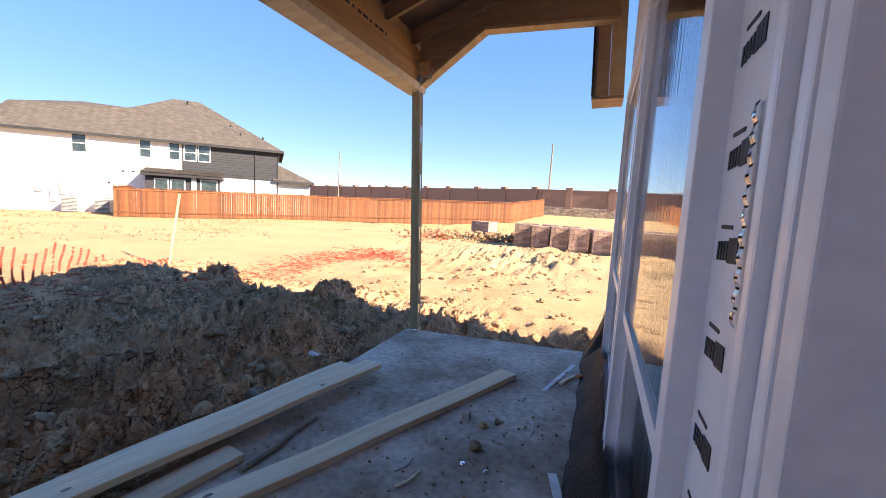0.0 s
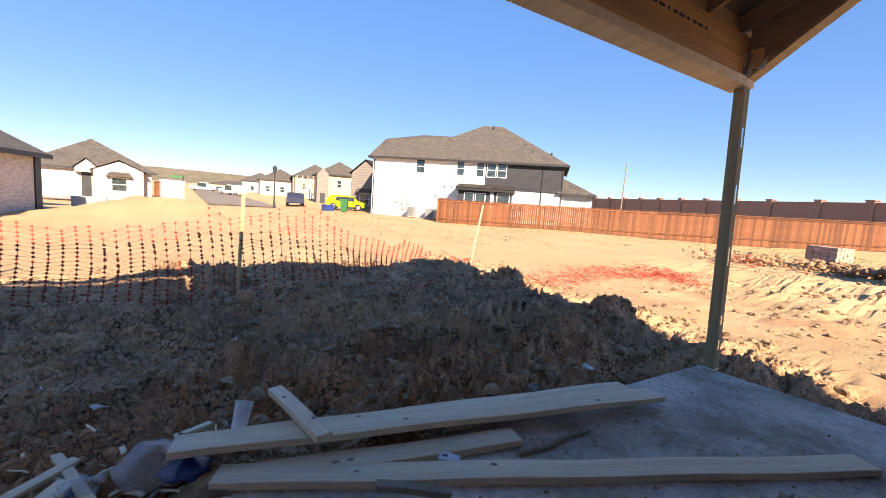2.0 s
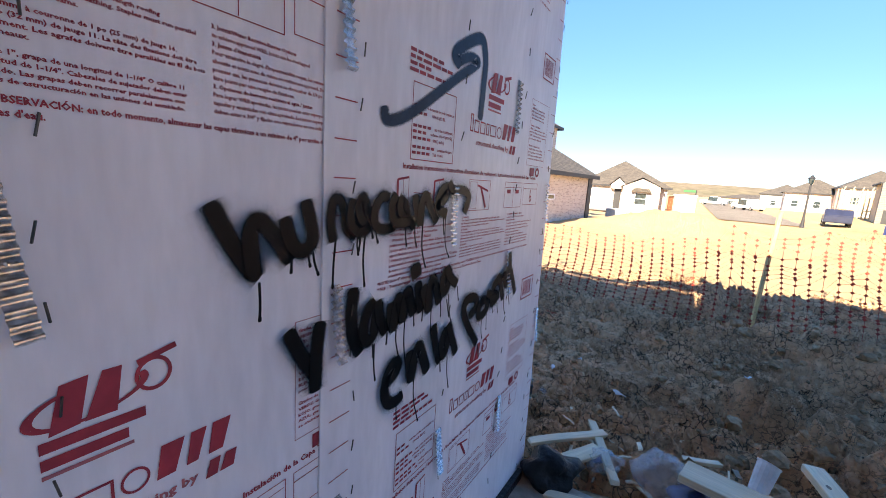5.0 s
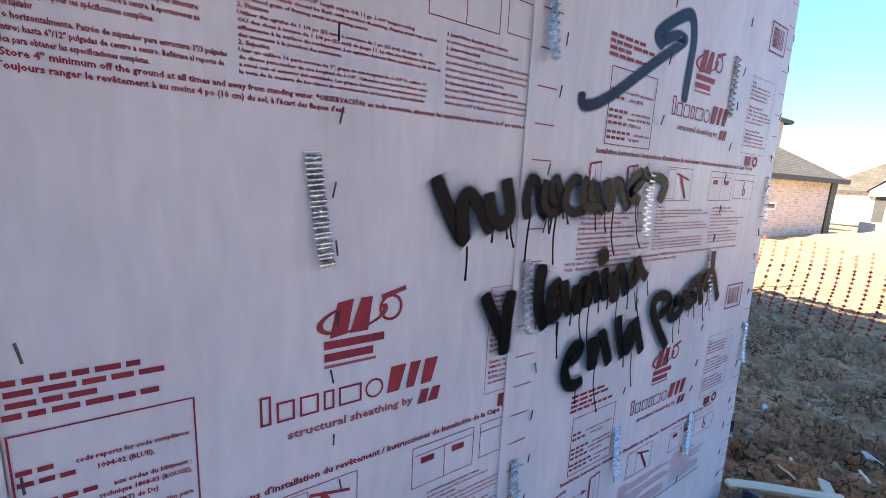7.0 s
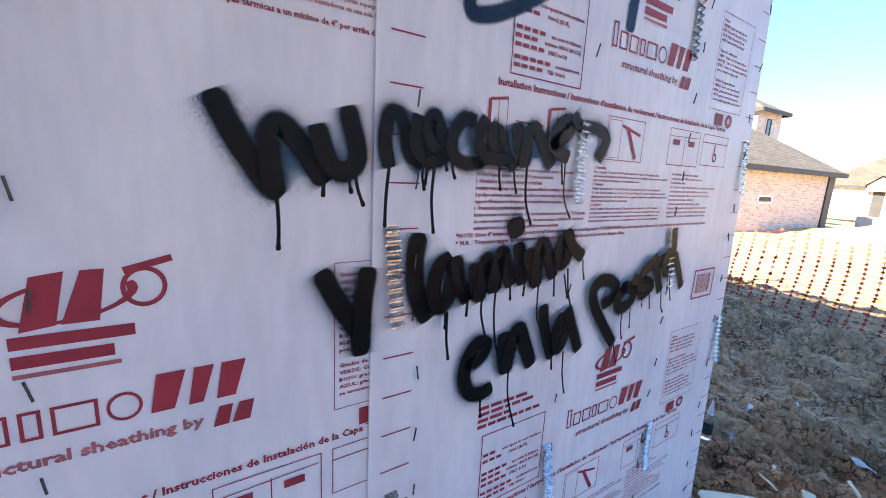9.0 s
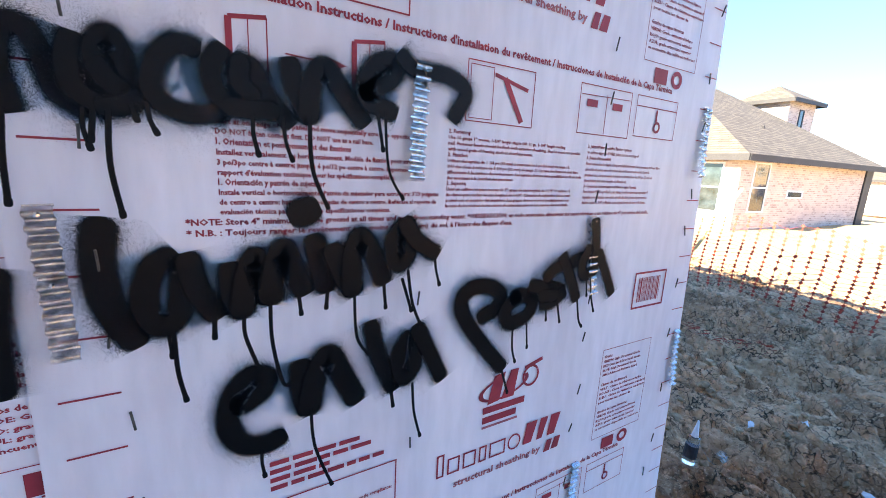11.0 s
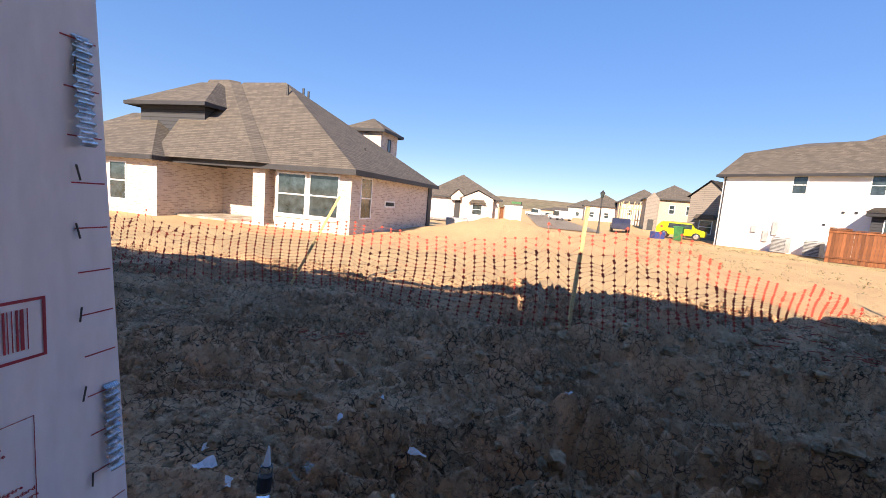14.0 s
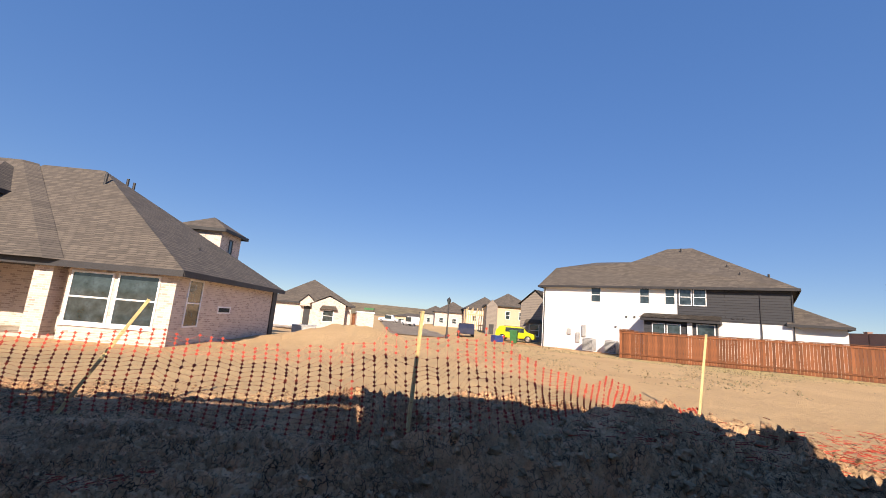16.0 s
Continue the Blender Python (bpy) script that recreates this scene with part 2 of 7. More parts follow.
def island_shift(m, amount):
    """Lets each loose piece of a joined mesh take a slightly different tone."""
    t = m.node_tree
    b = t.nodes["Principled BSDF"]
    src = b.inputs["Base Color"].links[0].from_socket
    geo = t.nodes.new("ShaderNodeNewGeometry")
    r = t.nodes.new("ShaderNodeMapRange")
    r.inputs[3].default_value, r.inputs[4].default_value = 1 - amount, 1 + amount
    t.links.new(geo.outputs["Random Per Island"], r.inputs[0])
    h = t.nodes.new("ShaderNodeHueSaturation")
    t.links.new(src, h.inputs["Color"])
    t.links.new(r.outputs[0], h.inputs["Value"])
    t.links.new(h.outputs[0], b.inputs["Base Color"])


for _m, _k in ((M_STONE, 0.35), (M_BRICK, 0.3)):
    island_shift(_m, _k)


def glass(name, tint=(0.9, 0.94, 0.95), rough=0.02, streak=0.0):
    m = bpy.data.materials.new(name)
    m.use_nodes = True
    t = m.node_tree
    b = t.nodes["Principled BSDF"]
    b.inputs["Base Color"].default_value = (*tint, 1)
    b.inputs["Roughness"].default_value = rough
    b.inputs["Transmission Weight"].default_value = 1.0
    b.inputs["IOR"].default_value = 1.45
    if streak:
        tc = t.nodes.new("ShaderNodeTexCoord")
        mp = t.nodes.new("ShaderNodeMapping")
        mp.inputs["Scale"].default_value = (9, 9, 0.5)
        t.links.new(tc.outputs["Object"], mp.inputs[0])
        n = t.nodes.new("ShaderNodeTexNoise")
        n.inputs["Scale"].default_value, n.inputs["Detail"].default_value = 3.0, 4
        t.links.new(mp.outputs[0], n.inputs["Vector"])
        bp = t.nodes.new("ShaderNodeBump")
        bp.inputs["Strength"].default_value, bp.inputs["Distance"].default_value = streak, 0.006
        t.links.new(n.outputs[0], bp.inputs["Height"])
        t.links.new(bp.outputs[0], b.inputs["Normal"])
    return m


M_GLASS = glass("film-covered window glass", streak=0.10)
M_PANE = mat("far window pane", (0.05, 0.07, 0.08), (0.02, 0.03, 0.03), 3, 12, 0.06, 0.0, spread=0.3, spec=0.9)
M_CLEAR = glass("thin clear plastic", (0.95, 0.97, 1.0), 0.12, 0.4)
M_MILKY = mat("milky plastic film", (0.74, 0.78, 0.84), (0.60, 0.65, 0.74), 14, 50, 0.28, 0.4, spread=0.1, bdist=0.01)
M_MILKY.node_tree.nodes["Principled BSDF"].inputs["Alpha"].default_value = 0.28


def spray_material(name, col):
    """Spray paint whose coat thins out towards the stroke's edge."""
    m = mat(name, col, None, 25, 120, 0.40, 0.12, spread=0.1, bdist=0.002, spec=0.14)
    t = m.node_tree
    b = t.nodes["Principled BSDF"]
    out = t.nodes["Material Output"]
    at = t.nodes.new("ShaderNodeAttribute")
    at.attribute_name = "coat"
    n = t.nodes.new("ShaderNodeTexNoise")
    n.inputs["Scale"].default_value, n.inputs["Detail"].default_value = 1100, 2
    tc = t.nodes.new("ShaderNodeTexCoord")
    t.links.new(tc.outputs["Object"], n.inputs["Vector"])
    add = t.nodes.new("ShaderNodeMath")
    add.operation = "ADD"
    t.links.new(at.outputs["Fac"], add.inputs[0])
    t.links.new(n.outputs[0], add.inputs[1])
    r = t.nodes.new("ShaderNodeMapRange")
    r.inputs[1].default_value, r.inputs[2].default_value = 0.65, 1.15
    t.links.new(add.outputs[0], r.inputs[0])
    tr = t.nodes.new("ShaderNodeBsdfTransparent")
    ms = t.nodes.new("ShaderNodeMixShader")
    t.links.new(r.outputs[0], ms.inputs[0])
    t.links.new(tr.outputs[0], ms.inputs[1])
    t.links.new(b.outputs[0], ms.inputs[2])
    t.links.new(ms.outputs[0], out.inputs["Surface"])
    return m


M_SPRAY = spray_material("black spray paint", (0.0045, 0.0045, 0.006))
M_SPRAY_BLUE = spray_material("thin blue-black spray paint", (0.016, 0.035, 0.075))
M_PAPER = mat("white paper scrap", (0.75, 0.76, 0.78), None, 8, 60, 0.6, 0.1, spread=0.06)
M_BLUE = mat("blue plastic", (0.03, 0.06, 0.22), None, 8, 60, 0.4, 0.1)
M_ORANGE = mat("orange plastic", (0.55, 0.16, 0.04), None, 8, 60, 0.4, 0.1)
M_GREYWOOD = mat("weathered wood scrap", (0.30, 0.24, 0.18), (0.20, 0.16, 0.12), 6, 40, 0.9, 0.3, spread=0.2)
M_CLOD = mat("dry clod", (0.44, 0.28, 0.165), (0.20, 0.125, 0.073), 8, 40, 0.97, 0.6, spread=0.25, spec=0.1)
M_YELLOW = mat("yellow car paint", (0.62, 0.62, 0.02), None, 2, 20, 0.3, 0, spread=0.03)
M_NAVY = mat("dark car paint", (0.03, 0.035, 0.07), None, 2, 20, 0.3, 0, spread=0.03)
M_CARWHITE = mat("white car paint", (0.75, 0.75, 0.76), None, 2, 20, 0.3, 0, spread=0.03)
M_TYRE = mat("tyre rubber", (0.015, 0.015, 0.016), None, 5, 40, 0.8, 0.1)
M_GREEN = mat("green bin plastic", (0.03, 0.16, 0.05), None, 4, 40, 0.5, 0.05)
M_ASPHALT = mat("worn pale asphalt", (0.50, 0.42, 0.34), (0.42, 0.35, 0.28), 0.6, 30, 0.95, 0.2)
M_TAN = coursed("tan brick courses", (0.55, 0.40, 0.27), (0.48, 0.34, 0.23), (0.50, 0.42, 0.34), 0.21, 0.075, 0.01)
M_GREYUTIL = mat("grey painted metal", (0.42, 0.42, 0.42), None, 4, 30, 0.5, 0.05)


# ---- building helpers ----
def part(name, bm, material, parent=None, label=""):
    """One bmesh as one mesh object, under a thing or a part."""
    me = bpy.data.meshes.new(name)
    bm.to_mesh(me)
    bm.free()
    me.materials.append(material)
    ob = new(name, me)
    ob.parent = parent
    return tagged(ob, label)


def thing(name, label, category, at=None, group="", kind=""):
    ob = new(name)
    if at is not None:
        ob.matrix_basis = at
    return tagged(ob, label, category, group, kind)


def boxes(*specs, bevel=0.0, m=None):
    """A bmesh of boxes (x0, x1, y0, y1, z0, z1), edges eased by bevel."""
    bm = bmesh.new()
    for x0, x1, y0, y1, z0, z1 in specs:
        r = bmesh.ops.create_cube(bm, size=1.0)
        bmesh.ops.scale(bm, verts=r["verts"], vec=(x1 - x0, y1 - y0, z1 - z0))
        bmesh.ops.translate(bm, verts=r["verts"], vec=((x0 + x1) / 2, (y0 + y1) / 2, (z0 + z1) / 2))
    if bevel:
        bmesh.ops.bevel(bm, geom=bm.edges[:], offset=bevel, segments=2, affect="EDGES", profile=0.6)
    if m is not None:
        bmesh.ops.transform(bm, matrix=m, verts=bm.verts)
    return bm


def prism(points, y0, y1, m=None):
    """An outline in the x-z plane, drawn out from y0 to y1."""
    bm = bmesh.new()
    a = [bm.verts.new((x, y0, z)) for x, z in points]
    c = [bm.verts.new((x, y1, z)) for x, z in points]
    bm.faces.new(a)
    bm.faces.new(c[::-1])
    n = len(points)
    for i in range(n):
        bm.faces.new((a[i], c[i], c[(i + 1) % n], a[(i + 1) % n]))
    bmesh.ops.recalc_face_normals(bm, faces=bm.faces)
    if m is not None:
        bmesh.ops.transform(bm, matrix=m, verts=bm.verts)
    return bm


def faces(verts, polys, thick=0.0):
    bm = bmesh.new()
    vs = [bm.verts.new(v) for v in verts]
    for p in polys:
        bm.faces.new([vs[i] for i in p])
    if thick:
        r = bmesh.ops.solidify(bm, geom=bm.faces[:], thickness=thick)
    bmesh.ops.recalc_face_normals(bm, faces=bm.faces)
    return bm


def rod(bm, a, c, r0, r1=None, n=8):
    """A tapered rod between two points, added to a bmesh."""
    a, c = Vector(a), Vector(c)
    q = (c - a).to_track_quat("Z", "Y").to_matrix().to_4x4()
    bmesh.ops.create_cone(bm, cap_ends=True, segments=n, radius1=r0, radius2=r0 if r1 is None else r1, depth=(c - a).length,
                          matrix=Matrix.Translation((a + c) / 2) @ q)
    return bm


# ---- ground ----
def lattice(ix, iy, seed):
    h = (ix.astype(np.int64) * 374761393 + iy.astype(np.int64) * 668265263 + seed * 144665) & 0x7FFFFFFF
    h = ((h ^ (h >> 13)) * 1274126177) & 0x7FFFFFFF
    return ((h ^ (h >> 16)) & 0xFFFF) / 65535.0


def vnoise(x, y, seed=0):
    x0, y0 = np.floor(x), np.floor(y)
    fx, fy = x - x0, y - y0
    fx, fy = fx * fx * (3 - 2 * fx), fy * fy * (3 - 2 * fy)
    a, c = lattice(x0, y0, seed), lattice(x0 + 1, y0, seed)
    d, e = lattice(x0, y0 + 1, seed), lattice(x0 + 1, y0 + 1, seed)
    return (a * (1 - fx) + c * fx) * (1 - fy) + (d * (1 - fx) + e * fx) * fy


def fbm(x, y, octaves, seed=0, gain=0.5):
    s, amp, tot = 0.0, 1.0, 0.0
    for o in range(octaves):
        s = s + amp * vnoise(x * 2 ** o + 17.3 * o, y * 2 ** o - 9.1 * o, seed + o)
        tot += amp
        amp *= gain
    return s / tot


def step01(v, lo, hi):
    u = np.clip((v - lo) / (hi - lo), 0, 1)
    return u * u * (3 - 2 * u)


def churned(x, y):
    """How far the clay is churned up by machines: all round the new house, less in the open lot."""
    edge = fbm(x * 0.5, y * 0.5, 3, 31) * 1.8 - 0.9
    near = step01(x, -6.6 + edge, -5.0 + edge) * (1 - step01(y, 5.6 + edge, 7.4 + edge))
    return near * (1 - step01(-y, 14, 20))


def base_height(x, y):
    """The broad lie of the land: level round the houses, falling a little to the street, rising to the far fence."""
    street = -0.55 * step01(-x, 14, 44) * (1 - step01(y, 5, 17))
    side = -0.22 * step01(-x, 5, 12) * (1 - step01(y, -6, 1))
    lot = -0.18 * step01(-x, 14, 26) * step01(y, 10, 16) * (1 - step01(y, 19, 26))
    north = step01(y, 30, 49) * 1.25 * step01(x, -34, -6)
    far = step01(np.hypot(x, y), 150, 1200) * 10.0 * (0.3 + fbm(x * 0.004, y * 0.004, 4, 61))
    heap = 0.80 * np.exp(-((x + 21) ** 2 / 14 + (y + 0.9) ** 2 / 10)) * (0.6 + 0.8 * fbm(x * 0.8, y * 0.8, 3, 63))
    return -0.17 + street + side + lot + north + far + heap


def treads(x, y, cx, wob, width, seed):
    """A wheel track that runs along y: a shallow trough with slanted lugs pressed into it."""
    off = x - cx - wob * np.sin(y * 0.55 + seed)
    across = np.exp(-(off / width) ** 4)
    lugs = np.clip(np.sin((y + np.abs(off) * 0.9) * 2 * np.pi / 0.18) * 2.2, -1, 1)
    return across * (-0.055 + 0.060 * lugs)


def cells(x, y, seed):
    """Distance to the nearest cell's middle, the gap to the next one, and a number for each cell."""
    ix, iy = np.floor(x), np.floor(y)
    d1, d2, tone = np.full(x.shape, 9.0), np.full(x.shape, 9.0), np.zeros(x.shape)
    for ox in (-1, 0, 1):
        for oy in (-1, 0, 1):
            jx, jy = ix + ox, iy + oy
            h = np.sin(jx * 127.1 + jy * 311.7 + seed * 74.7) * 43758.5453
            k = np.sin(jx * 269.5 + jy * 183.3 + seed * 19.3) * 24634.6345
            h, k = h - np.floor(h), k - np.floor(k)
            d = np.hypot(jx + h - x, jy + k - y)
            closer = d < d1
            d2 = np.where(closer, d1, np.minimum(d2, d))
            tone = np.where(closer, h * 0.5 + k * 0.5, tone)
            d1 = np.where(closer, d, d1)
    return d1, d2 - d1, tone


def ground_height(x, y):
    x, y = np.asarray(x, float), np.asarray(y, float)
    z = base_height(x, y)
    c = churned(x, y)
    ridge = 0.26 * np.exp(-((x + 4.6 + 0.3 * (y - 4.5)) ** 2) / 0.7 - ((y - 4.7) ** 2) / 2.6)
    wig = 0.16 * np.sin(y * 1.5 + 0.4) + 0.28 * (fbm(x * 1.6, y * 1.6, 4, 23) - 0.5)
    span = step01(y, 0.75, 1.25) * (1 - step01(y, 3.6, 4.8))
    xs = x + wig
    trench = -0.32 * step01(xs, -1.36, -1.26) * (1 - step01(xs, -0.95, -0.45)) * span
    lip = 0.25 * np.exp(-((xs + 1.46) ** 2) / 0.012) * span * step01(fbm(x * 3, y * 3, 3, 27), 0.36, 0.52)
    bench = 0.16 * (1 - step01(xs, -2.46, -2.34)) * step01(xs, -3.4, -2.5) * step01(y, 0.6, 1.3) * (1 - step01(y, 4.2, 5.6))
    bank = 0.20 * np.exp(-((x + 0.18 + 0.12 * np.sin(y * 2.1)) ** 2) / 0.045) * step01(y, 1.2, 1.9) * (1 - step01(y, 4.0, 5.2))
    pit = -0.17 * np.exp(-((x + 0.28) ** 2) / 0.10 - ((y - 0.98) ** 2) / 0.05)
    rut, berm = trench + pit, lip + bench + bank
    cover = 0.35 + 0.65 * step01(fbm(x * 0.7, y * 0.7, 3, 71), 0.30, 0.40)
    bend = -1.62 + 0.16 * np.clip(-y, 0, 2.2) * 0.6
    tracks = (treads(x, y, bend, 0.04, 0.21, 0.3) * 1.35 + treads(x, y, -3.3, 0.3, 0.22, 1.1) + treads(x, y, -2.72, 0.1, 0.2, 2.0)) * cover
    big = np.maximum(0, fbm(x * 2.2, y * 1.0 + x * 0.5, 5, 3, 0.48) - 0.50) * 0.70
    torn = step01(fbm(x * 1.1, y * 1.1, 3, 29), 0.40, 0.58)
    fold = 1 - np.abs(fbm(x * 4.4, y * 1.9 + x * 1.2, 5, 13, 0.58) - 0.5) * 7
    clod = np.maximum(0, fold) ** 1.5 * 0.12 * (0.3 + 0.7 * torn) + np.maximum(0, fbm(x * 5.5, y * 5.5, 4, 17, 0.5) - 0.5) * 0.10
    level = (fbm(x * 1.5, y * 0.62 + x * 0.5, 4, 83, 0.5) + 0.055 * fbm(x * 9, y * 6, 3, 87)) * 8.5
    ledge = 0.085 * (np.floor(level) + step01(level - np.floor(level), 0.86, 1.0)) - 0.345
    crease = -0.115 * np.maximum(0, 1 - np.abs(fbm(x * 6.5, y * 2.8 + x * 2.0, 4, 19, 0.55) - 0.5) * 10) * step01(fbm(x * 1.7, y * 1.1, 3, 37), 0.36, 0.55)
    wx, wy = x + 0.10 * fbm(x * 5, y * 5, 3, 33), y + 0.10 * fbm(x * 5, y * 5, 3, 35)
    d1, gap, tone = cells(wx * 9.5, wy * 7.0, 1)
    e1, egap, etone = cells(wx * 15, wy * 15, 2)
    block = (tone - 0.45) * 0.044 * step01(gap, 0.02, 0.16) - 0.046 * (1 - step01(gap, 0.0, 0.12))
    block = block * (0.45 + 0.45 * torn + 0.5 * step01(big + np.abs(rut) + berm, 0.04, 0.12))
    chip = ((etone - 0.5) * 0.017 - 0.013 * (1 - step01(egap, 0.0, 0.12)))
    calm = 1 - 0.85 * np.exp(-((x - bend) / 0.27) ** 4) * cover
    wall_line = step01(y, -1.2, 1.2)
    lump = (fbm(x * 0.8, y * 0.8, 4, 7) - 0.5) * 0.16
    fine = (fbm(x * 15, y * 15, 3, 11) - 0.5) * 0.028 + (block + chip + crease) * calm
    z = z + c * ((big * (0.35 + 0.65 * wall_line) + clod * (0.5 + 0.5 * wall_line)) * calm + lump + fine + rut + berm + tracks + ledge * (0.25 + 0.75 * wall_line)) + ridge
    z = z + (1 - c) * ((fbm(x * 1.3, y * 1.3, 4, 5) - 0.5) * 0.12 + (fbm(x * 6, y * 6, 3, 9) - 0.5) * 0.03)
    rough_lot = np.exp(-((x - 0.2) ** 2) / 22 - ((y - 14.5) ** 2) / 14)
    z = z + rough_lot * np.maximum(0, fbm(x * 1.7, y * 1.7, 5, 15, 0.6) - 0.42) * 1.1
    spill = 0.15 * np.exp(-((x - 0.30) ** 2) / 0.10 - ((y - 0.45) ** 2) / 0.35)
    return z + spill


def under_slab(x, y, z):
    """Keeps the soil below the concrete and the walls."""
    m = 0.10
    inside = step01(x, 0.66 - m, 0.74) * (1 - step01(y, 4.96, 4.96 + m)) * step01(y, 0.75, 1.1)
    near = step01(x, 0.82, 0.95) * step01(y, -0.2, 0.0) * (1 - step01(y, 1.0, 1.2))
    house = step01(x, 0.78, 0.86) * (1 - step01(y, -0.10, 0.02))
    k = np.maximum(np.maximum(inside, house), near)
    low = np.minimum(z, -0.13)
    return z * (1 - k) + low * k


def build_ground():
    def axis(lo, hi, d, far_lo, far_hi):
        core = np.arange(lo, hi + d / 2, d)
        out_hi, out_lo, s = [], [], d
        v = core[-1]
        while v < far_hi:
            s *= 1.075
            v += s
            out_hi.append(v)
        v, s = core[0], d
        while v > far_lo:
            s *= 1.075
            v -= s
            out_lo.append(v)
        return np.array(out_lo[::-1] + list(core) + out_hi)
    xs = axis(-5.2, 1.0, 0.0145, -2600, 2600)
    ys = axis(-3.0, 6.2, 0.017, -2600, 2600)
    X, Y = np.meshgrid(xs, ys, indexing="ij")
    Z = under_slab(X, Y, ground_height(X, Y))
    nx, ny = len(xs), len(ys)
    me = bpy.data.meshes.new("ground")
    me.vertices.add(nx * ny)
    me.vertices.foreach_set("co", np.stack([X, Y, Z], -1).astype(np.float32).ravel())
    i = (np.arange(nx - 1)[:, None] * ny + np.arange(ny - 1)[None, :]).ravel()
    quads = np.stack([i, i + ny, i + ny + 1, i + 1], -1).astype(np.int32)
    me.loops.add(quads.size)
    me.loops.foreach_set("vertex_index", quads.ravel())
    me.polygons.add(len(quads))
    me.polygons.foreach_set("loop_start", np.arange(0, quads.size, 4, dtype=np.int32))
    me.update(calc_edges=True)
    me.polygons.foreach_set("use_smooth", np.ones(len(quads), dtype=bool))
    c = churned(X, Y)
    g = step01(fbm(X * 0.16, Y * 0.16, 4, 41), 0.44, 0.62) * step01(np.hypot(X, Y - 4), 14, 24) * (1 - c)
    g = g * (0.35 + 0.65 * step01(Y, 6, 22)) * step01(Y, -8, 4)
    red = np.exp(-((X + 1.2) ** 2) / 6.0 - ((Y - 9.2 + 0.15 * X) ** 2) / 2.2) * step01(fbm(X * 1.2, Y * 1.2, 4, 51), 0.44, 0.58) * 0.5
    red2 = np.exp(-((X + 35 - 0.9 * (Y - 14)) ** 2) / 6 - ((Y - 17) ** 2) / 60) * 0.8
    col = np.stack([c, g, np.clip(red + red2, 0, 1), np.ones_like(c)], -1).astype(np.float32)
    at = me.color_attributes.new("soil", "FLOAT_COLOR", "POINT")
    at.data.foreach_set("color", col.ravel())
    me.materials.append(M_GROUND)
    return tagged(new("ground", me), "bare churned clay lot with dry tan soil and patchy grass", "ground", kind="structure")


build_ground()


def gzs(x, y):
    """The ground's height at many spots."""
    x, y = np.asarray(x, float), np.asarray(y, float)
    return under_slab(x, y, ground_height(x, y))


def gz(x, y):
    """The ground's height at a spot."""
    return float(gzs([x], [y])[0])


# ---- the new house: slab, walls, porch ----
FALL = Matrix.Rotation(-math.atan(0.042), 4, "Y")      # the slab falls away from the house


def on_slab(bm):
    bmesh.ops.transform(bm, matrix=FALL, verts=bm.verts)
    return bm


floor = part("floor", on_slab(boxes((0.72, 2.90, 0.0, 4.95, -0.32, 0.0), bevel=0.010)), M_CONC)
tagged(floor, "dusty poured concrete porch slab with mud stains", "floor", kind="structure")

WX = 2.80                                              # outer face of the window wall


def EDGE(z):
    """The outer edge of the porch wall, a little out of plumb."""
    return 0.738 + 0.05 * z


wall_south = part("wall_south", prism([(EDGE(-0.14) + 0.012, -0.14), (2.98, -0.14), (2.98, 2.62), (EDGE(2.62) + 0.012, 2.62)], -0.14, -0.004), M_SHEET)
tagged(wall_south, "porch wall clad in white printed sheathing boards with black graffiti", "wall", kind="structure")
wall_west = part("wall_west", prism([(EDGE(-0.14) + 0.006, -0.14), (0.93, -0.14), (0.93, 2.62), (EDGE(2.62) + 0.006, 2.62)], -9.0, -0.142), M_SHEET)
tagged(wall_west, "outer side wall clad in white sheathing boards", "wall", kind="structure")
wall_east = part("wall_east", boxes(
    (WX, 2.93, 0.006, 0.24, -0.1, 3.9), (WX, 2.93, 1.22, 1.53, -0.1, 3.9), (WX, 2.93, 4.42, 4.95, -0.1, 3.9), (WX, 2.93, 2.87, 2.93, 0.22, 2.36),
    (WX, 2.93, 1.53, 4.42, -0.1, 0.22), (WX, 2.93, 1.53, 4.42, 2.36, 3.9), (WX, 2.93, 0.24, 1.22, 2.25, 3.9)), M_WRAP)
tagged(wall_east, "window wall covered in white printed house wrap", "wall", kind="structure")
# unseen walls, floor and ceilings, added so the rooms behind the glass stay dark
wall_back = part("wall_back", boxes((2.93, 9.0, 4.83, 4.95, -0.1, 3.9), (8.88, 9.0, -9.0, 4.83, -0.1, 3.9), (0.93, 8.88, -9.0, -8.88, -0.1, 3.9), (2.93, 8.88, -8.88, 4.83, -0.12, 0.06)), M_SHEET)
tagged(wall_back, "plain unseen outer walls added to close the unfinished house and keep it dark", "wall", kind="structure")
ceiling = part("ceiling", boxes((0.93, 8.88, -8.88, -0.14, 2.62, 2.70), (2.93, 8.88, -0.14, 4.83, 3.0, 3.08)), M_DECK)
tagged(ceiling, "dark unseen ceiling boards added to keep light out of the house", "ceiling", kind="structure")


